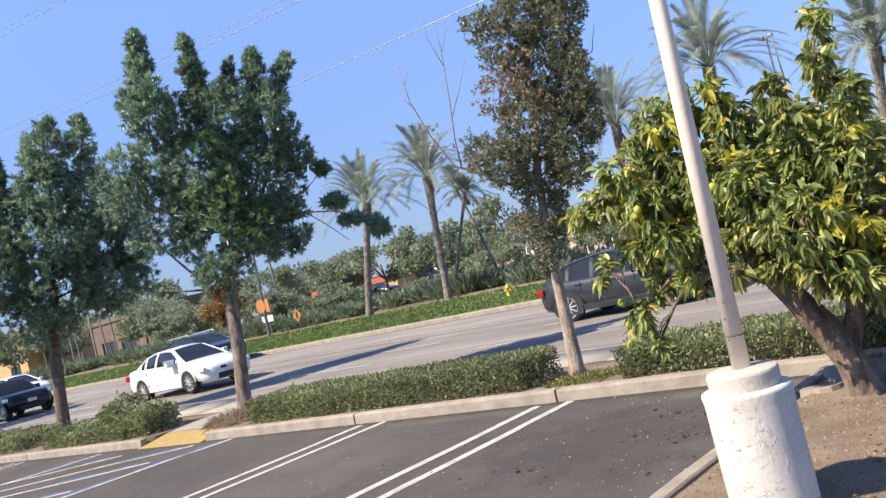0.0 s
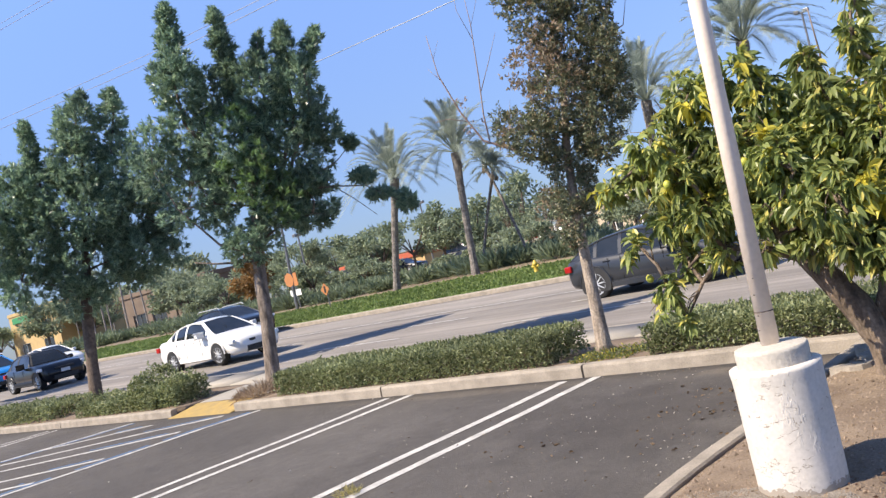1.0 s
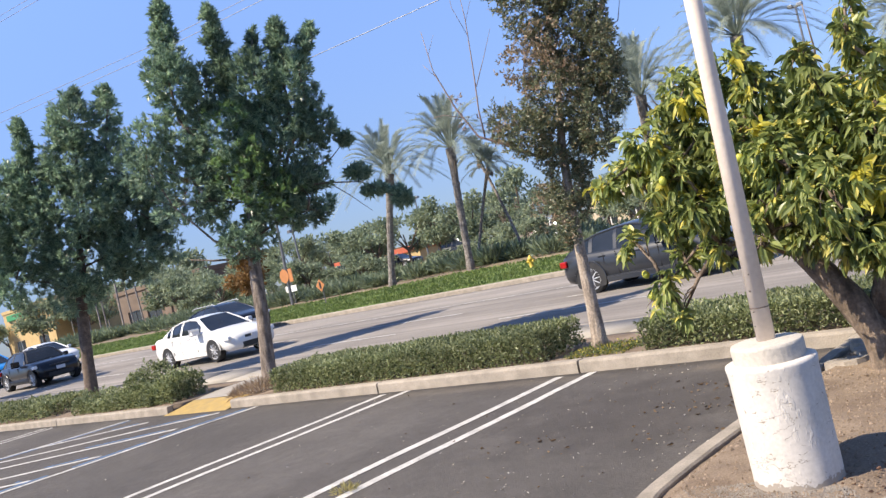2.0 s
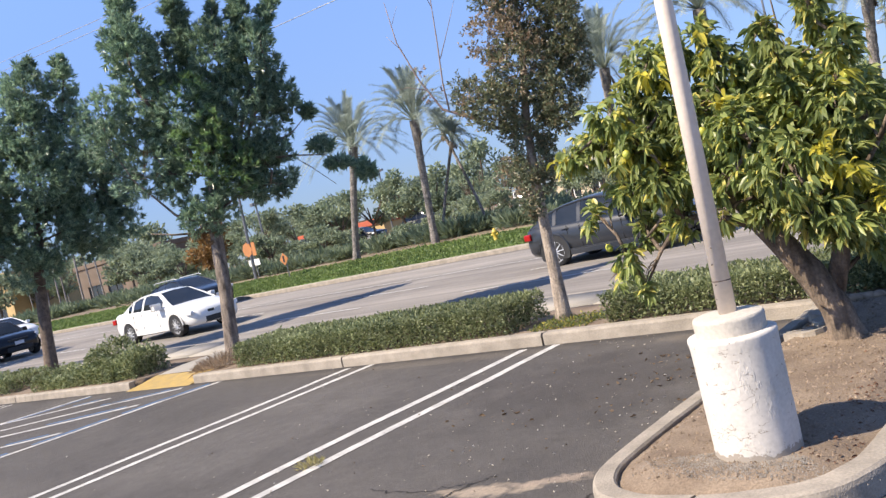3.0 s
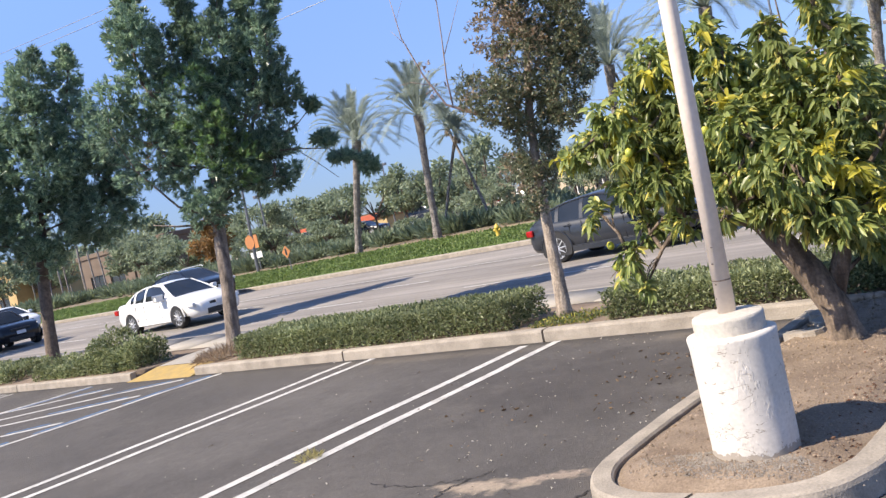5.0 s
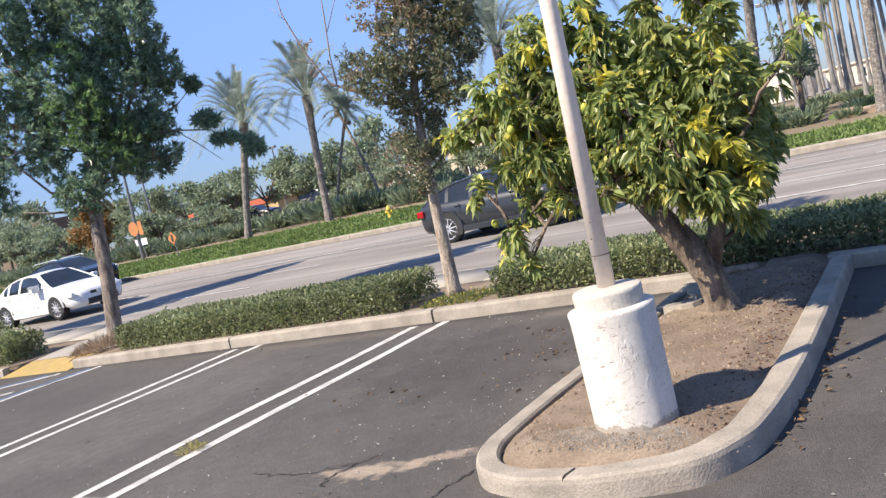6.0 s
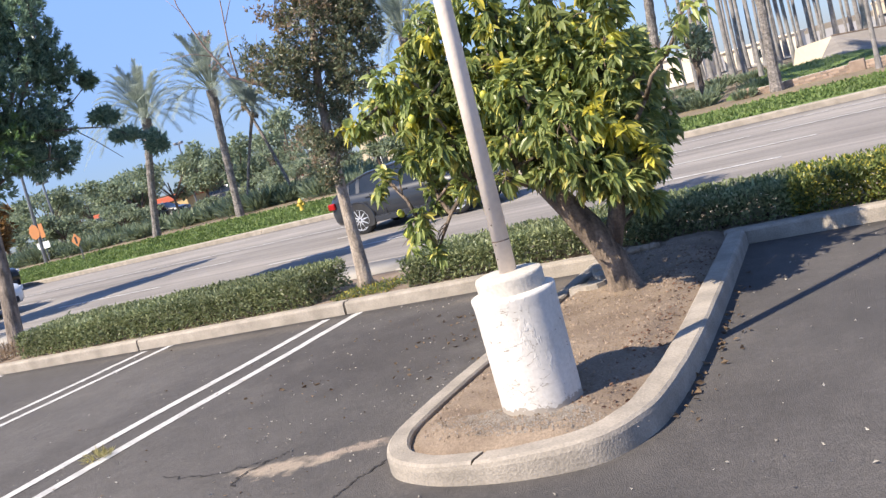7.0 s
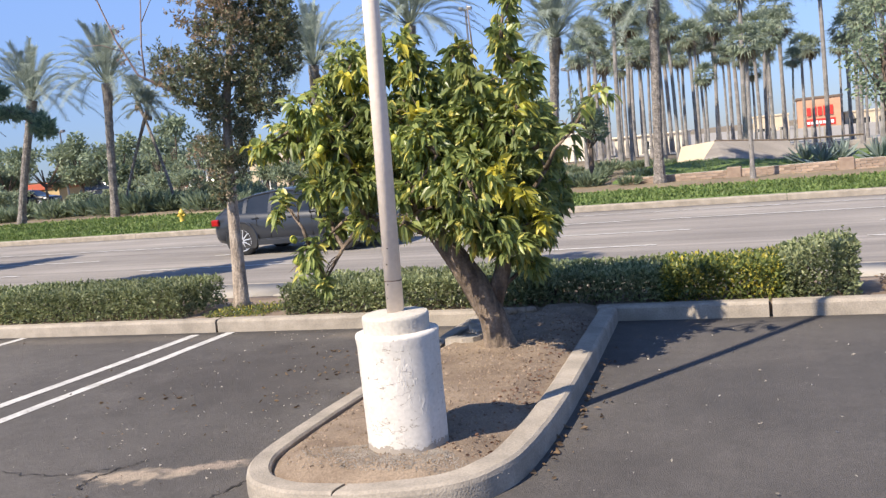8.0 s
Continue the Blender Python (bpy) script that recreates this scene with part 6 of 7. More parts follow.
def car(name, at, turn, colour, label, L, W, body, roof, wheelbase, wr, category="car", rails=False, doors=2, group="", size=1.0, quarter=0.35, cloth=None):
    """A car that faces +x. body rows: x, underside z, shoulder z, half width; roof rows: x, roof z, half width at the roof."""
    ob = thing(name, at, label, category, group, turn)
    ob.scale = (size, size, size)
    hw = W / 2
    xs = steps(-L / 2, L / 2, 0.10)
    ax = (-wheelbase / 2, wheelbase / 2)
    rings = []
    for x in xs:
        _, zb, zs, k = lerp_rows(body, x)
        w = hw * k
        half = [(w * 0.86, zb), (w * 0.97, zb + 0.10), (w, zb + (zs - zb) * 0.45), (w * 0.985, zb + (zs - zb) * 0.72), (w * 0.955, zs - 0.03), (w * 0.90, zs), (w * 0.5, zs + 0.02), (0, zs + 0.028)]
        rings.append([(x, -y, z) for y, z in half] + [(x, y, z) for y, z in half[::-1][1:]])
    bm = bmesh.new()
    vs = loft(bm, rings, True)
    bm.faces.new(vs[0])
    bm.faces.new(vs[-1][::-1])
    # wheel arches: lift the sill round each axle
    for v in bm.verts:
        for a in ax:
            d = math.hypot(v.co.x - a, 0)
            if d < wr * 1.22 and v.co.z < 0.75 and abs(v.co.y) > hw * 0.5:
                lift = wr + math.sqrt(max(0, (wr * 1.22) ** 2 - d * d))
                if v.co.z < lift:
                    v.co.z = max(v.co.z, min(lift, v.co.z + 0.9 * lift) if v.co.z < lift * 0.7 else v.co.z)
    part("body", bm, colour, ob, smooth=True)
    # glasshouse
    rx = [r[0] for r in roof]
    gx = steps(rx[0], rx[-1], 0.10)
    rings, roofr = [], []
    for x in gx:
        _, zr, kr = lerp_rows(roof, x)
        _, zb, zs, k = lerp_rows(body, x)
        zr = max(zr, zs + 0.012)
        wbelt = hw * k * 0.90
        wroof = wbelt + (hw * kr - wbelt) * min(1, (zr - zs) / 0.4)
        half = [(wbelt, zs - 0.02), (wbelt + (wroof - wbelt) * 0.55, zs + (zr - zs) * 0.6), (wroof, zr - 0.035), (wroof * 0.85, zr), (0, zr + 0.02)]
        rings.append([(x, -y, z) for y, z in half] + [(x, y, z) for y, z in half[::-1][1:]])
    top = max(r[1] for r in roof)
    posts = [(rx[0] + rx[-1]) / 2 - 0.12] + ([rx[0] + (rx[-1] - rx[0]) * 0.24] if doors == 2 else [])
    glass, skin = bmesh.new(), bmesh.new()
    for i in range(len(gx) - 1):
        xm = (gx[i] + gx[i + 1]) / 2
        steep = abs(lerp_rows(roof, gx[i + 1])[1] - lerp_rows(roof, gx[i])[1]) / (gx[i + 1] - gx[i]) > 0.30
        tall = lerp_rows(roof, xm)[1] - lerp_rows(body, xm)[2]
        k = len(rings[i])
        for j in range(k - 1):
            side = min(j, k - 2 - j)             # 0 and 1: the side, 2: the shoulder of the roof, 3: its middle
            if side == 3:
                clear = steep
            elif side == 2:
                clear = False
            else:
                clear = tall > 0.17 and rx[0] + quarter < xm and all(abs(xm - p) > 0.055 for p in posts)
            bm = glass if clear else skin
            lift = 0.0 if clear else 0.006
            quad = [rings[i][j], rings[i][j + 1], rings[i + 1][j + 1], rings[i + 1][j]]
            bm.faces.new([bm.verts.new((p[0], p[1] * (1 + lift), p[2] + lift)) for p in quad])
    for bm in (glass, skin):
        bmesh.ops.remove_doubles(bm, verts=bm.verts, dist=0.001)
    part("glass_cabin", glass, M_CARGLASS, ob, "dark tinted glass", True)
    part("roof", skin, cloth or colour, ob, "black folding cloth roof" if cloth else "", True)
    # pillars
    def rail(name, idx, x0, x1, r=0.028):
        for s in (0, 1):
            pts = []
            for x, rg_ in zip(gx, rings):
                if x0 - 0.01 <= x <= x1 + 0.01:
                    q = rg_[idx] if not s else rg_[len(rg_) - 1 - idx]
                    pts.append((q[0], q[1] * 1.01, q[2] + 0.004))
            if len(pts) > 1:
                bm = bmesh.new()
                tube(bm, pts, [r] * len(pts), 6)
                part(name, bm, colour, ob)
    rail("roof_rail", 2, gx[0], gx[-1], 0.022)
    # wheels
    for a in ax:
        for s in (-1, 1):
            y = s * hw
            bm = bmesh.new()
            spin(bm, [(wr * 0.62, -0.10), (wr * 0.94, -0.11), (wr, -0.07), (wr, 0.07), (wr * 0.94, 0.11), (wr * 0.62, 0.10)], 28)
            w = part("wheel", bm, M_TYRE, ob, "black rubber tyre", True)
            w.matrix_basis = pose(a, y - s * 0.115, wr, 90, 0, 0)
            bm = bmesh.new()
            spin(bm, [(wr * 0.70, -0.092), (wr * 0.72, 0.0), (wr * 0.70, 0.092)], 24)
            part("rim_barrel", bm, M_BLACK, w)
            bm = bmesh.new()
            for k in range(10):
                g = 2 * math.pi * k / 10
                for zz in (-1, 1):
                    c, n_ = Vector((math.cos(g), math.sin(g), 0)), Vector((-math.sin(g), math.cos(g), 0))
                    tube(bm, [c * 0.03 + Vector((0, 0, zz * 0.104)), c * wr * 0.68 + n_ * 0.03 + Vector((0, 0, zz * 0.100))], [0.020, 0.014], 5)
            for zz in (-1, 1):
                pts = [(wr * 0.68 * math.cos(g), wr * 0.68 * math.sin(g), zz * 0.100) for g in (2 * math.pi * k / 24 for k in range(25))]
                tube(bm, pts, [0.014] * 25, 5)
            part("rim", bm, M_RIM, w, "silver spoked alloy rim")
            bm = bmesh.new()
            pts = [(a + wr * 1.17 * math.cos(g), y * 0.995, wr + wr * 1.17 * math.sin(g)) for g in (math.pi * k / 16 for k in range(17))]
            tube(bm, pts, [0.022] * 17, 6)
            part("arch_trim", bm, M_BLACK if rails else colour, ob)
            bm = bmesh.new()
            ctr = bm.verts.new((a, y * 0.988, wr))
            ring = [bm.verts.new((a + wr * 1.16 * math.cos(g), y * 1.002, max(0.18, wr + wr * 1.16 * math.sin(g)))) for g in (2 * math.pi * k / 32 for k in range(32))]
            for i in range(32):
                bm.faces.new((ctr, ring[i], ring[(i + 1) % 32]))
            part("wheel_well", bm, M_BLACK, ob)
    for s in (-1, 1):
        for z0, z1, m_, nm in ((0.24, 0.36, M_BLACK if rails else colour, "side_skirt"), (0.365, 0.385, M_RIM if rails else colour, "trim_strip")):
            bm = bmesh.new()
            x0, x1 = -wheelbase / 2 + wr * 1.2, wheelbase / 2 - wr * 1.2
            box(bm, x0, x1, s * hw * 0.985 - 0.02, s * hw * 0.985 + 0.022, z0, z1, 0.008)
            part(nm, bm, m_, ob)
    # lamps, bumpers, plates, handles, mirrors, seams
    fx, bx = L / 2, -L / 2
    zs_f, zs_b = lerp_rows(body, fx - 0.25)[2], lerp_rows(body, bx + 0.15)[2]
    kf, kb = lerp_rows(body, fx - 0.22)[3], lerp_rows(body, bx + 0.12)[3]
    for s in (-1, 1):
        bm = bmesh.new()
        box(bm, fx - 0.42, fx - 0.10, s * hw * kf * 0.99 - 0.10, s * hw * kf * 0.99 + 0.012, zs_f - 0.17, zs_f - 0.05, 0.03)
        part("headlight", bm, M_LAMP, ob, "clear headlight")
        bm = bmesh.new()
        box(bm, bx + 0.02, bx + 0.22, s * hw * kb * 0.98 - 0.08, s * hw * kb * 0.98 + 0.012, zs_b - 0.24, zs_b - 0.08, 0.03)
        part("tail_light", bm, M_TAIL, ob, "red tail light")
        mx = rx[-1] - 0.42
        bm = bmesh.new()
        box(bm, mx - 0.09, mx + 0.09, s * (hw + 0.02), s * (hw + 0.19), lerp_rows(body, mx)[2] - 0.01, lerp_rows(body, mx)[2] + 0.13, 0.035)
        part("mirror", bm, colour if not rails else M_BLACK, ob)
        for hx in ((0.05, -0.95) if doors == 2 else (0.0,)):
            bm = bmesh.new()
            zh = lerp_rows(body, hx)[2] - 0.13
            box(bm, hx - 0.10, hx + 0.10, s * hw * 0.985 - 0.01, s * hw * 0.985 + 0.018, zh, zh + 0.03, 0.008)
            part("door_handle", bm, colour, ob)
        for hx in ((rx[-1] - 0.62, (rx[0] + rx[-1]) / 2 - 0.12, -wheelbase / 2 + wr * 1.25) if doors == 2 else (rx[-1] - 0.6, rx[0] + 0.75)):
            bm = bmesh.new()
            z0, z1 = 0.30, lerp_rows(body, hx)[2] - 0.04
            box(bm, hx - 0.003, hx + 0.003, s * hw * 0.993 - 0.004, s * hw * 0.993 + 0.008, z0, z1)
            part("door_seam", bm, M_BLACK, ob)
    bm = bmesh.new()
    box(bm, fx - 0.09, fx + 0.012, -hw * 0.55, hw * 0.55, 0.26, 0.42, 0.02)
    part("lower_grille", bm, M_BLACK, ob)
    bm = bmesh.new()
    box(bm, fx - 0.09, fx + 0.010, -hw * 0.42, hw * 0.42, zs_f - 0.20, zs_f - 0.12, 0.02)
    part("upper_grille", bm, M_BLACK, ob)
    for x, d in ((fx + 0.014, 0.02), (bx - 0.034, 0.02)):
        bm = bmesh.new()
        box(bm, x, x + d, -0.16, 0.16, 0.48, 0.60)
        part("plate", bm, M_PLATE, ob, "plain pale plate")
    if rails:
        for s in (-1, 1):
            bm = bmesh.new()
            tube(bm, [(rx[0] + 0.5, s * hw * 0.66, top - 0.01), (rx[0] + 0.65, s * hw * 0.66, top + 0.05), (rx[-1] - 1.1, s * hw * 0.66, top + 0.06), (rx[-1] - 0.95, s * hw * 0.66, top)], [0.018] * 4, 6)
            part("rack_bar", bm, M_RIM, ob, "silver roof rack bar")
    return ob


SEDAN_B = [(-2.30, 0.34, 0.80, 0.78), (-2.18, 0.26, 0.92, 0.90), (-1.9, 0.22, 0.97, 0.97), (-1.0, 0.20, 0.95, 1.0), (0.5, 0.20, 0.92, 1.0), (0.95, 0.20, 0.92, 1.0), (1.5, 0.20, 0.84, 0.98), (2.0, 0.22, 0.74, 0.92), (2.2, 0.24, 0.66, 0.82), (2.30, 0.30, 0.56, 0.70)]
SEDAN_R = [(-1.70, 0.94, 0.68), (-1.1, 1.28, 0.64), (-0.7, 1.36, 0.63), (-0.1, 1.38, 0.63), (0.3, 1.33, 0.63), (1.10, 0.90, 0.70)]
COUPE_R = [(-1.85, 0.97, 0.64), (-1.2, 1.25, 0.61), (-0.6, 1.37, 0.60), (-0.1, 1.38, 0.60), (0.3, 1.32, 0.60), (1.1, 0.93, 0.68)]
SUV_B = [(-2.10, 0.46, 0.80, 0.84), (-2.02, 0.36, 0.98, 0.94), (-1.8, 0.28, 1.05, 0.98), (-1.0, 0.26, 1.03, 1.0), (0.5, 0.26, 1.00, 1.0), (0.95, 0.26, 0.99, 1.0), (1.45, 0.26, 0.94, 0.98), (1.85, 0.28, 0.86, 0.93), (2.02, 0.32, 0.76, 0.85), (2.10, 0.42, 0.62, 0.76)]
SUV_R = [(-1.98, 1.03, 0.74), (-1.72, 1.38, 0.69), (-1.4, 1.49, 0.68), (-0.6, 1.54, 0.68), (-0.1, 1.53, 0.68), (0.25, 1.45, 0.68), (1.15, 0.99, 0.74)]
P_WHITE, P_BLUE, P_DARK, P_GREY = paint("white_car_paint", (0.74, 0.74, 0.73)), paint("blue_car_paint", (0.004, 0.20, 0.56), 0.1), paint("dark_car_paint", (0.006, 0.007, 0.010)), paint("grey_car_paint", (0.028, 0.032, 0.040), 0.0)


def on_road(x, y):
    return (x, y, rz(x) + 0.02 * (1 - ((y - 16) / 5.4) ** 2))


CROSS_B = [(-2.20, 0.44, 0.78, 0.82), (-2.10, 0.34, 0.98, 0.93), (-1.8, 0.28, 1.02, 0.98), (-1.0, 0.26, 0.99, 1.0), (0.5, 0.26, 0.96, 1.0), (0.95, 0.26, 0.95, 1.0), (1.45, 0.26, 0.90, 0.98), (1.9, 0.28, 0.80, 0.93), (2.10, 0.32, 0.70, 0.84), (2.20, 0.42, 0.58, 0.74)]
CROSS_R = [(-2.05, 1.02, 0.70), (-1.6, 1.30, 0.66), (-1.1, 1.43, 0.65), (-0.5, 1.49, 0.65), (-0.1, 1.49, 0.65), (0.25, 1.42, 0.65), (1.2, 0.95, 0.72)]
MINI_B = [(-1.85, 0.36, 0.74, 0.84), (-1.78, 0.28, 0.86, 0.93), (-1.5, 0.22, 0.90, 0.98), (-0.8, 0.20, 0.90, 1.0), (0.4, 0.20, 0.89, 1.0), (0.8, 0.20, 0.90, 1.0), (1.3, 0.22, 0.87, 0.98), (1.65, 0.24, 0.80, 0.92), (1.78, 0.28, 0.68, 0.85), (1.85, 0.36, 0.56, 0.74)]
MINI_R = [(-1.5, 0.91, 0.66), (-1.2, 1.26, 0.64), (-0.7, 1.36, 0.63), (0.0, 1.36, 0.63), (0.25, 1.32, 0.63), (0.72, 0.92, 0.70)]
car("car", on_road(-44.7, 18.7), -1.0, P_WHITE, "white two-door coupe on the far lane", 4.55, 1.72, SEDAN_B, COUPE_R, 2.62, 0.31, doors=1, group="cars on the road", quarter=0.55)
car("car", on_road(-42.0, 14.9), -1.0, P_BLUE, "bright blue sport utility car with roof rack", 4.2, 1.80, SUV_B, SUV_R, 2.62, 0.37, rails=True, size=1.0, group="cars on the road", quarter=0.45)
car("car", on_road(-30.4, 19.9), -1.0, P_DARK, "black sport utility car on the far lane", 4.2, 1.84, SUV_B, CROSS_R, 2.62, 0.36, rails=True, size=0.92, group="cars on the road", quarter=0.45)
car("car", on_road(-9.2, 16.2), -1.0, P_GREY, "grey sport utility car in the middle lane", 4.4, 1.84, CROSS_B, CROSS_R, 2.72, 0.37, size=0.86, group="cars on the road", quarter=0.55)
car("car", on_road(-22.2, 13.9), -1.0, P_WHITE, "white four-door saloon on the near lane between two street trees", 4.6, 1.74, SEDAN_B, SEDAN_R, 2.62, 0.32, size=0.92, group="cars on the road", quarter=0.40)
car("car", on_road(-34.0, 13.9), -1.0, P_DARK, "small black car with a closed cloth roof", 3.7, 1.66, MINI_B, MINI_R, 2.48, 0.31, doors=1, group="cars on the road", quarter=0.35, cloth=M_BLACK)
# parked beyond the shrubs
for x, y, tn, pt, kind in ((-46.0, 52.5, 8, P_GREY, 1), (-37.0, 53.0, 8, P_WHITE, 0), (-55.0, 54.0, 8, P_DARK, 0), (-64.0, 56.0, 8, P_GREY, 1)):
    car("car", (x, y, far_z(x, y) - 0.05), tn, pt, ("white" if pt is P_WHITE else "grey" if pt is P_GREY else "black") + " parked car half hidden by shrubs", 4.2, 1.78, SUV_B if kind else SEDAN_B, SUV_R if kind else SEDAN_R, 2.62, 0.33, group="parked cars across the road")

# ---- small things ----
# hydrant
M_HYD = mat("yellow_hydrant_paint", (0.52, 0.38, 0.05), (0.46, 0.32, 0.05), 8.0, 0.5)
hx, hy = -17.7, 23.2
hyd = thing("fire_hydrant", (hx, hy, far_z(hx, hy)), "yellow fire hydrant on the far lawn", "fire hydrant")
bm = bmesh.new()
spin(bm, [(0.12, -0.1), (0.12, 0.04), (0.08, 0.06), (0.072, 0.36), (0.096, 0.38), (0.096, 0.40), (0.08, 0.45), (0.04, 0.50), (0.025, 0.53)], 16)
part("barrel", bm, M_HYD, hyd, smooth=True)
for s in (-1, 1):
    bm = bmesh.new()
    tube(bm, [(0, 0, 0.32), (s * 0.14, 0, 0.32)], [0.04, 0.045], 10)
    part("nozzle", bm, M_HYD, hyd)


def round_pole(name, at, h, r, label, lean=0.0, category="lamp post"):
    ob = thing(name, at, label, category)
    bm = bmesh.new()
    tube(bm, [(0, 0, -0.2), (lean * h * 0.5, 0, h * 0.5), (lean * h, 0, h)], [r, r * 0.85, r * 0.65], 10)
    part("pole", bm, M_STEEL, ob)
    return ob


def sign(pole, z, size, material, label, diamond=True, shape=4):
    bm = bmesh.new()
    n = shape
    a0 = 0 if diamond else math.pi / 4
    pts = [(size * math.cos(a0 + 2 * math.pi * k / n), size * math.sin(a0 + 2 * math.pi * k / n)) for k in range(n)]
    f = [bm.verts.new((x, -0.075, z + y)) for x, y in pts]
    b = [bm.verts.new((x, -0.06, z + y)) for x, y in pts]
    bm.faces.new(f)
    bm.faces.new(b[::-1])
    for k in range(n):
        bm.faces.new((f[k], b[k], b[(k + 1) % n], f[(k + 1) % n]))
    part("sign_panel", bm, material, pole, label)


p = round_pole("sign_post", (-33.6, 25.6, far_z(-33.6, 25.6)), 4.1, 0.085, "grey street pole with an orange sign", 0.07, "sign post")
sign(p, 1.65, 0.34, M_ORANGE, "orange sign board", shape=8)
p2 = round_pole("sign_post", (-34.6, 26.6, far_z(-34, 26)), 1.9, 0.035, "small post with orange and white boards", 0.0, "sign post")
sign(p2, 1.65, 0.45, M_ORANGE, "orange sign board", False)
bm = bmesh.new()
box(bm, -0.42, 0.42, -0.085, -0.07, 0.85, 1.15)
part("sign_panel", bm, M_WHITE, p2, "blank white board")
p3 = round_pole("sign_post", (-28.9, 23.7, far_z(-28.9, 23.7)), 1.15, 0.03, "slim post with an orange diamond sign", 0.03, "sign post")
sign(p3, 0.98, 0.27, M_ORANGE, "orange diamond sign")
bm = bmesh.new()
box(bm, -0.05, 0.05, -0.085, -0.077, 0.85, 1.12)
part("symbol_bar", bm, M_BLACK, p3, "plain black symbol bar")
for x, y, h in ((-50.4, 40, 4.6), (-57.0, 60, 5.9), (-20, 60, 11.0), (-13.2, 60, 6.1), (-52, 75, 6.5)):
    lp = round_pole("lamp_post", (x, y, far_z(x, y)), h, 0.10, "tall grey parking lot lamp post")
    bm = bmesh.new()
    for s in (-1, 1):
        box(bm, 0.15 * s - 0.32 * (s < 0) , 0.15 * s + 0.32 * (s > 0), -0.15, 0.15, h, h + 0.22, 0.03)
    tube(bm, [(-0.2, 0, h + 0.02), (0.2, 0, h + 0.02)], [0.05, 0.05], 6)
    part("lamp_head", bm, M_STEEL, lp)

# overhead wires
for i, pts in enumerate((((-120, 24.0), (-46, 17.05), (-10, 14.6)), ((-120, 25.0), (-46, 17.55), (-10, 14.9)), ((-90, 17.2), (-33, 12.42), (8, 10.8)), ((-130, 33.2), (-55, 24.6), (-20, 21.2)), ((-130, 33.8), (-55, 25.0), (-20, 21.5)))):
    w = thing("overhead_wire", (0, 30, 0), "thin grey power line across the sky", "wire", "overhead wires")
    bm = bmesh.new()
    a, b, c = (Vector((x, 0, z)) for x, z in pts)
    q = [a.lerp(b, k / 12) for k in range(12)] + [b.lerp(c, k / 12) for k in range(13)]
    tube(bm, q, [0.018] * len(q), 5)
    part("cable", bm, M_STEEL, w)

# asphalt cracks, dust patch, litter
M_CRACK = mat("crack_dirt", (0.018, 0.016, 0.015), (0.03, 0.026, 0.024), 20.0, 0.95)


def crack(pts, w, seed):
    rg = random.Random(seed)
    out = []
    for (x0, y0), (x1, y1) in zip(pts, pts[1:]):
        for k in range(14):
            t = k / 14
            out.append((x0 + (x1 - x0) * t + rg.gauss(0, 0.012), y0 + (y1 - y0) * t + rg.gauss(0, 0.012)))
    vs, fs = [], []
    for i, (x, y) in enumerate(out):
        d = Vector((out[min(i + 1, len(out) - 1)][0] - out[max(i - 1, 0)][0], out[min(i + 1, len(out) - 1)][1] - out[max(i - 1, 0)][1], 0)).normalized()
        nn = Vector((-d.y, d.x, 0)) * w * rg.uniform(0.2, 0.8)
        for s in (-1, 1):
            vs.append((x + nn.x * s, y + nn.y * s, lot_z(x, y) + 0.0005))
    fs = [(2 * i, 2 * i + 1, 2 * i + 3, 2 * i + 2) for i in range(len(out) - 1)]
    return tagged(mesh_ob("asphalt_crack", vs, fs, M_CRACK), "dark jagged crack in the lot's asphalt", "crack", "asphalt cracks", "structure")


crack([(-2.68, 3.78), (-2.75, 3.55), (-2.78, 3.3), (-2.85, 3.0), (-2.95, 2.6)], 0.011, 1)
crack([(-4.4, 3.75), (-3.95, 3.7), (-3.6, 3.85), (-3.5, 4.0)], 0.009, 2)
crack([(-3.6, 3.85), (-3.66, 3.66), (-3.6, 3.55)], 0.010, 3)

def litter(name, n, where, material, lo, hi, label, seed, fold=0.3):
    rg = np.random.default_rng(seed)
    pts = np.array([where(rg) for _ in range(n)])
    way = np.stack([rg.normal(size=n), rg.normal(size=n), rg.uniform(0, 0.35, n)], 1)
    ob = leaf_cloud(name, pts, way, rg.uniform(lo, hi, n), 0.5, material, fold=fold, seed=seed)
    return tagged(ob, label, "litter", kind="stuff")


M_PALELEAF = leafmat("pale_dry_litter", (0.24, 0.21, 0.17), (0.60, 0.55, 0.47), 0.8)


def on_lot(rg):
    x, y = -1.2 - abs(rg.normal()) * 3.2, rg.uniform(3.0, 7.5)
    if -2.72 < x < -1.15 and y > 3.4:
        x = -2.75 - abs(rg.normal()) * 1.6
    return x, y, lot_z(x, y) + 0.003


litter("litter", 440, on_lot, M_PALELEAF, 0.007, 0.028, "small pale dry bits strewn on asphalt", 111)


litter("fallen_leaves", 120, on_lot, M_DRYLEAF, 0.010, 0.032, "small dark dry leaves strewn on asphalt", 116)


def drift(rg):
    cx, cy = ((-3.25, 5.95), (-3.6, 6.5), (-4.4, 5.2), (-3.1, 5.2))[rg.integers(4)]
    x, y = cx + rg.normal() * 0.32, cy + rg.normal() * 0.12
    return min(x, -2.8), y, lot_z(x, y) + 0.004


litter("fallen_leaves", 110, drift, M_DRYLEAF, 0.02, 0.05, "dark dry leaves drifted together on asphalt", 117)


def right_lot(rg):
    x, y = rg.uniform(-1.15, 2.2), rg.uniform(2.8, 7.5)
    return x, y, lot_z(x, y) + 0.003


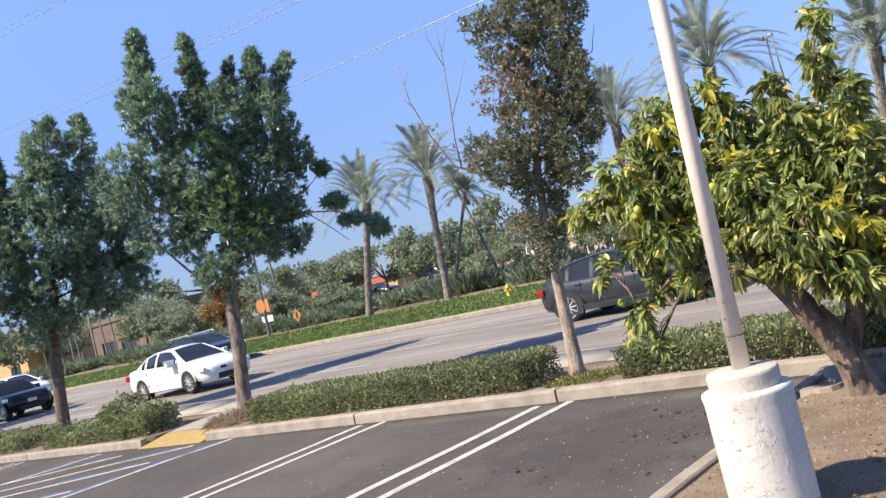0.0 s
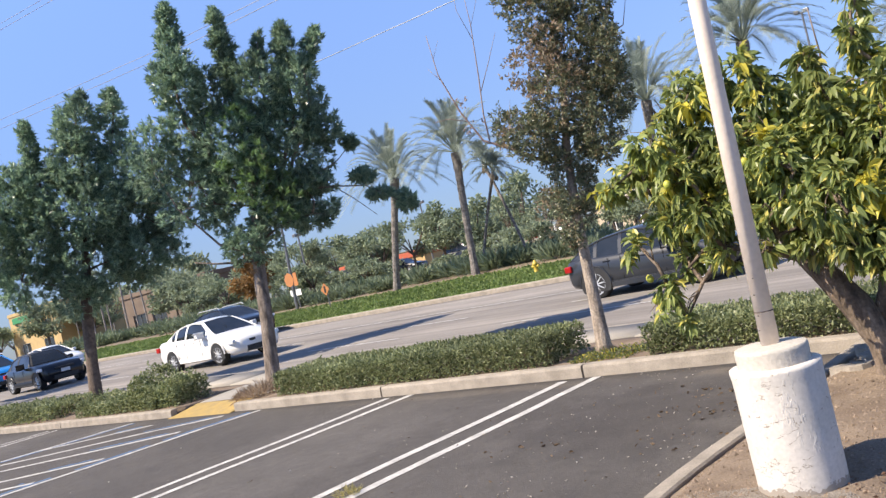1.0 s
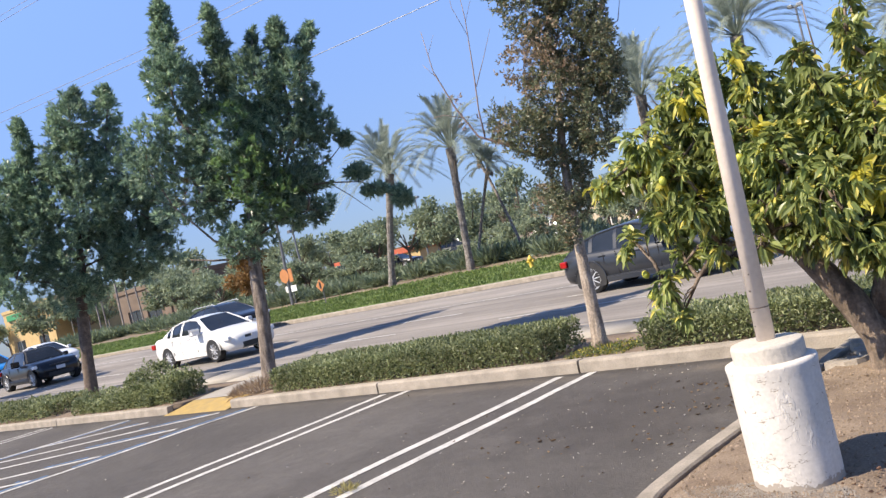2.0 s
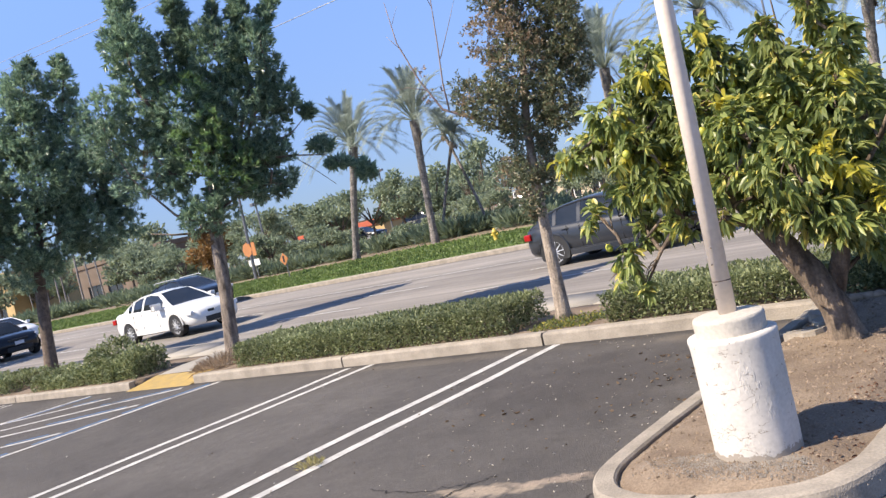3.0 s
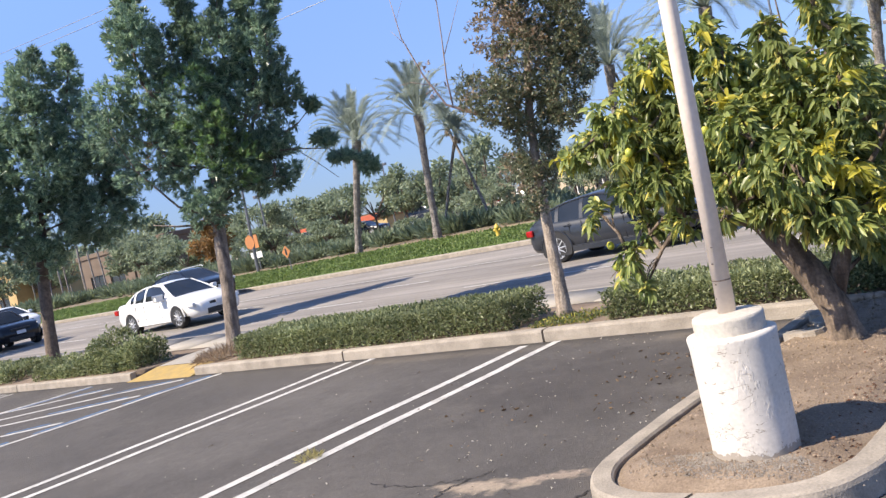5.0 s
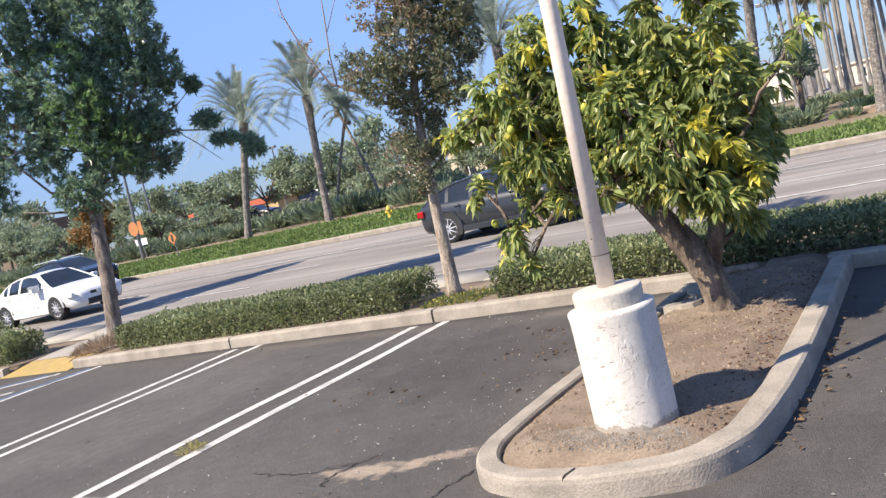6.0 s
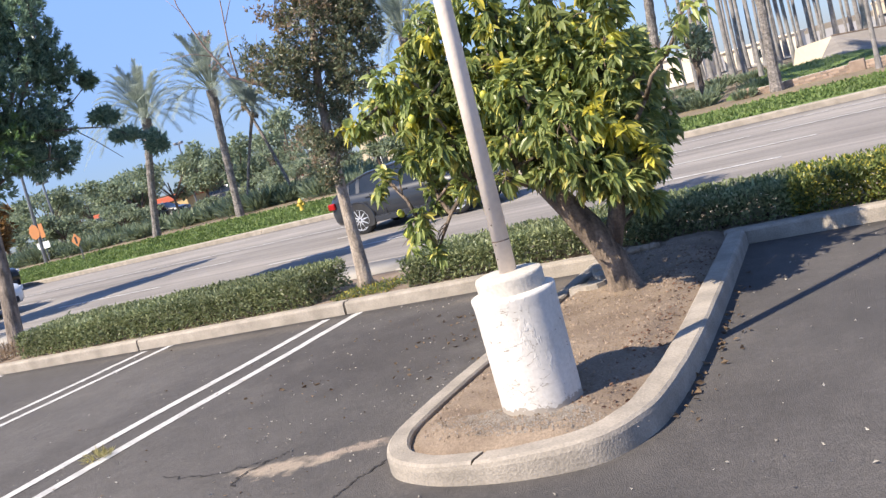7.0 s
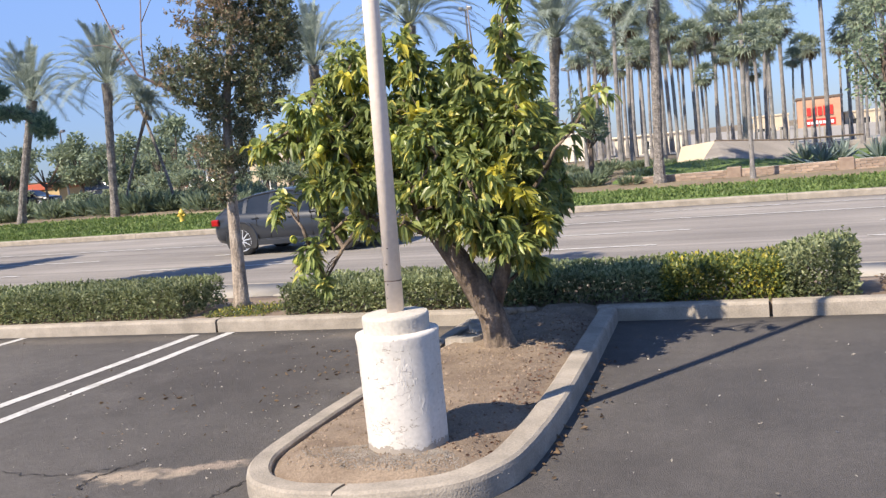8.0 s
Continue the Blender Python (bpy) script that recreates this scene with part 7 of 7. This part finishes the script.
litter("litter", 240, right_lot, M_PALELEAF, 0.008, 0.028, "small pale dry bits strewn on asphalt", 112)


def by_kerb(rg):
    y = rg.uniform(3.9, 6.6)
    x = -1.19 - max(0, y - 4.8) * 0.045 + abs(rg.normal()) * 0.05
    return x, y, 0.012


litter("fallen_leaves", 60, by_kerb, M_DRYLEAF, 0.02, 0.06, "dry brown leaves along the island kerb", 113)


def on_soil(rg):
    y = rg.uniform(3.65, 7.5)
    xl, xr = isle_halfwidths(y)
    x = rg.uniform(xl + 0.08, xr - 0.08)
    return x, y, soil_z(x, y) + 0.004


litter("fallen_leaves", 380, on_soil, M_DRYLEAF, 0.008, 0.022, "dry brown leaves and twigs on the island soil", 114)
def soil_edge(rg):
    y = rg.uniform(3.9, 7.2)
    xl, xr = isle_halfwidths(y)
    x = xr - 0.03 - abs(rg.normal()) * 0.13
    return x, y, soil_z(x, y) + 0.004


M_REDLEAF = leafmat("reddish_litter", (0.10, 0.05, 0.032), (0.24, 0.14, 0.095), 0.8)
litter("fallen_leaves", 420, soil_edge, M_REDLEAF, 0.010, 0.034, "reddish brown leaf litter along the soil's edge", 115)
M_CLOD = mat("soil_clods", (0.17, 0.125, 0.088), (0.27, 0.205, 0.15), 9.0, 0.95, 0.5, 60, vary=0.3, island=True)
V, F = [], []
rg = np.random.default_rng(8)
for k in range(5000):
    x, y, z = on_soil(rg)
    z -= 0.004
    s = 0.0035 + 0.011 * rg.random() ** 5
    b = len(V)
    j = rg.uniform(0.7, 1.3, (6, 3)) * s
    for d in ((1, 0, 0), (-1, 0, 0), (0, 1, 0), (0, -1, 0), (0, 0, 1), (0, 0, -1)):
        q = j[len(V) - b]
        V.append((x + d[0] * q[0], y + d[1] * q[1], z + d[2] * q[2]))
    F += [(b, b + 2, b + 4), (b + 2, b + 1, b + 4), (b + 1, b + 3, b + 4), (b + 3, b, b + 4), (b + 2, b, b + 5), (b + 1, b + 2, b + 5), (b + 3, b + 1, b + 5), (b, b + 3, b + 5)]
tagged(mesh_ob("soil_clods", V, F, M_CLOD), "small clods and pebbles on the island soil", "clods", kind="stuff")
# gravel fan before the base
M_GRAVEL = mat("grey_gravel", (0.19, 0.165, 0.14), (0.27, 0.24, 0.205), 9.0, 0.95, 0.4, 80, vary=0.25, island=True)
V, F = [], []
for k in range(2600):
    a, q = rg.uniform(-2.9, -0.4), 0.21 + abs(rg.normal()) * 0.16
    x, y = BX + math.cos(a) * q, BY + math.sin(a) * q
    if y < 3.66:
        continue
    z = soil_z(x, y)
    s = rg.uniform(0.003, 0.007)
    b = len(V)
    V += [(x + s, y, z), (x - s * 0.5, y + s * 0.9, z), (x - s * 0.5, y - s * 0.9, z), (x, y, z + s * 1.2)]
    F += [(b, b + 1, b + 3), (b + 1, b + 2, b + 3), (b + 2, b, b + 3)]
tagged(mesh_ob("gravel", V, F, M_GRAVEL), "grey gravel spilt round the post's base", "gravel", kind="stuff")

# a few stones and lumps by the lot kerb behind the tree
rg = np.random.default_rng(77)
for k in range(6):
    bm = bmesh.new()
    bmesh.ops.create_icosphere(bm, subdivisions=2, radius=0.035 + 0.02 * rg.random())
    for v in bm.verts:
        v.co = Vector((v.co.x * 1.3, v.co.y, v.co.z * 0.7)) * (1 + 0.35 * noise.noise(v.co * 30 + Vector((k * 7, 0, 0))))
    x, y = -2.33 + 0.08 * (k - 2.5) * (1 if k % 2 else -0.6), 7.40 + 0.12 * (rg.random() - 0.5)
    st = part("stone", bm, M_CLOD, None, smooth=True)
    st.matrix_basis = pose(x, y, soil_z(x, min(y, 7.5)) + 0.015, 0, 0, 60 * k)
    tagged(st, "rough brown stone lying on the island soil", "stone", "stones on the soil")

# broken slabs of old concrete half sunk in the soil
for k, (x, y, w, d) in enumerate(((-2.37, 6.32, 0.34, 0.22), (-2.70, 6.89, 0.22, 0.2), (-2.33, 6.66, 0.26, 0.18))):
    if not -2.5 < x < -1.6:
        x = min(max(x, -2.42), -1.6)
    bm = bmesh.new()
    m = 9
    top = [bm.verts.new((w / 2 * math.cos(6.283 * i / m) * rg.uniform(0.75, 1.1), d / 2 * math.sin(6.283 * i / m) * rg.uniform(0.75, 1.1), 0.02)) for i in range(m)]
    low = [bm.verts.new((v.co.x * 1.05, v.co.y * 1.05, -0.05)) for v in top]
    bm.faces.new(top)
    bm.faces.new(low[::-1])
    for i in range(m):
        bm.faces.new((top[i], low[i], low[(i + 1) % m], top[(i + 1) % m]))
    sl = part("concrete_slab", bm, M_CONC)
    sl.matrix_basis = pose(x, y, soil_z(x, min(y, 7.3)) + 0.006, rg.uniform(-3, 3), rg.uniform(-3, 3), 50 * k)
    tagged(sl, "broken flat piece of grey concrete in the soil", "concrete piece", "broken concrete by the tree")
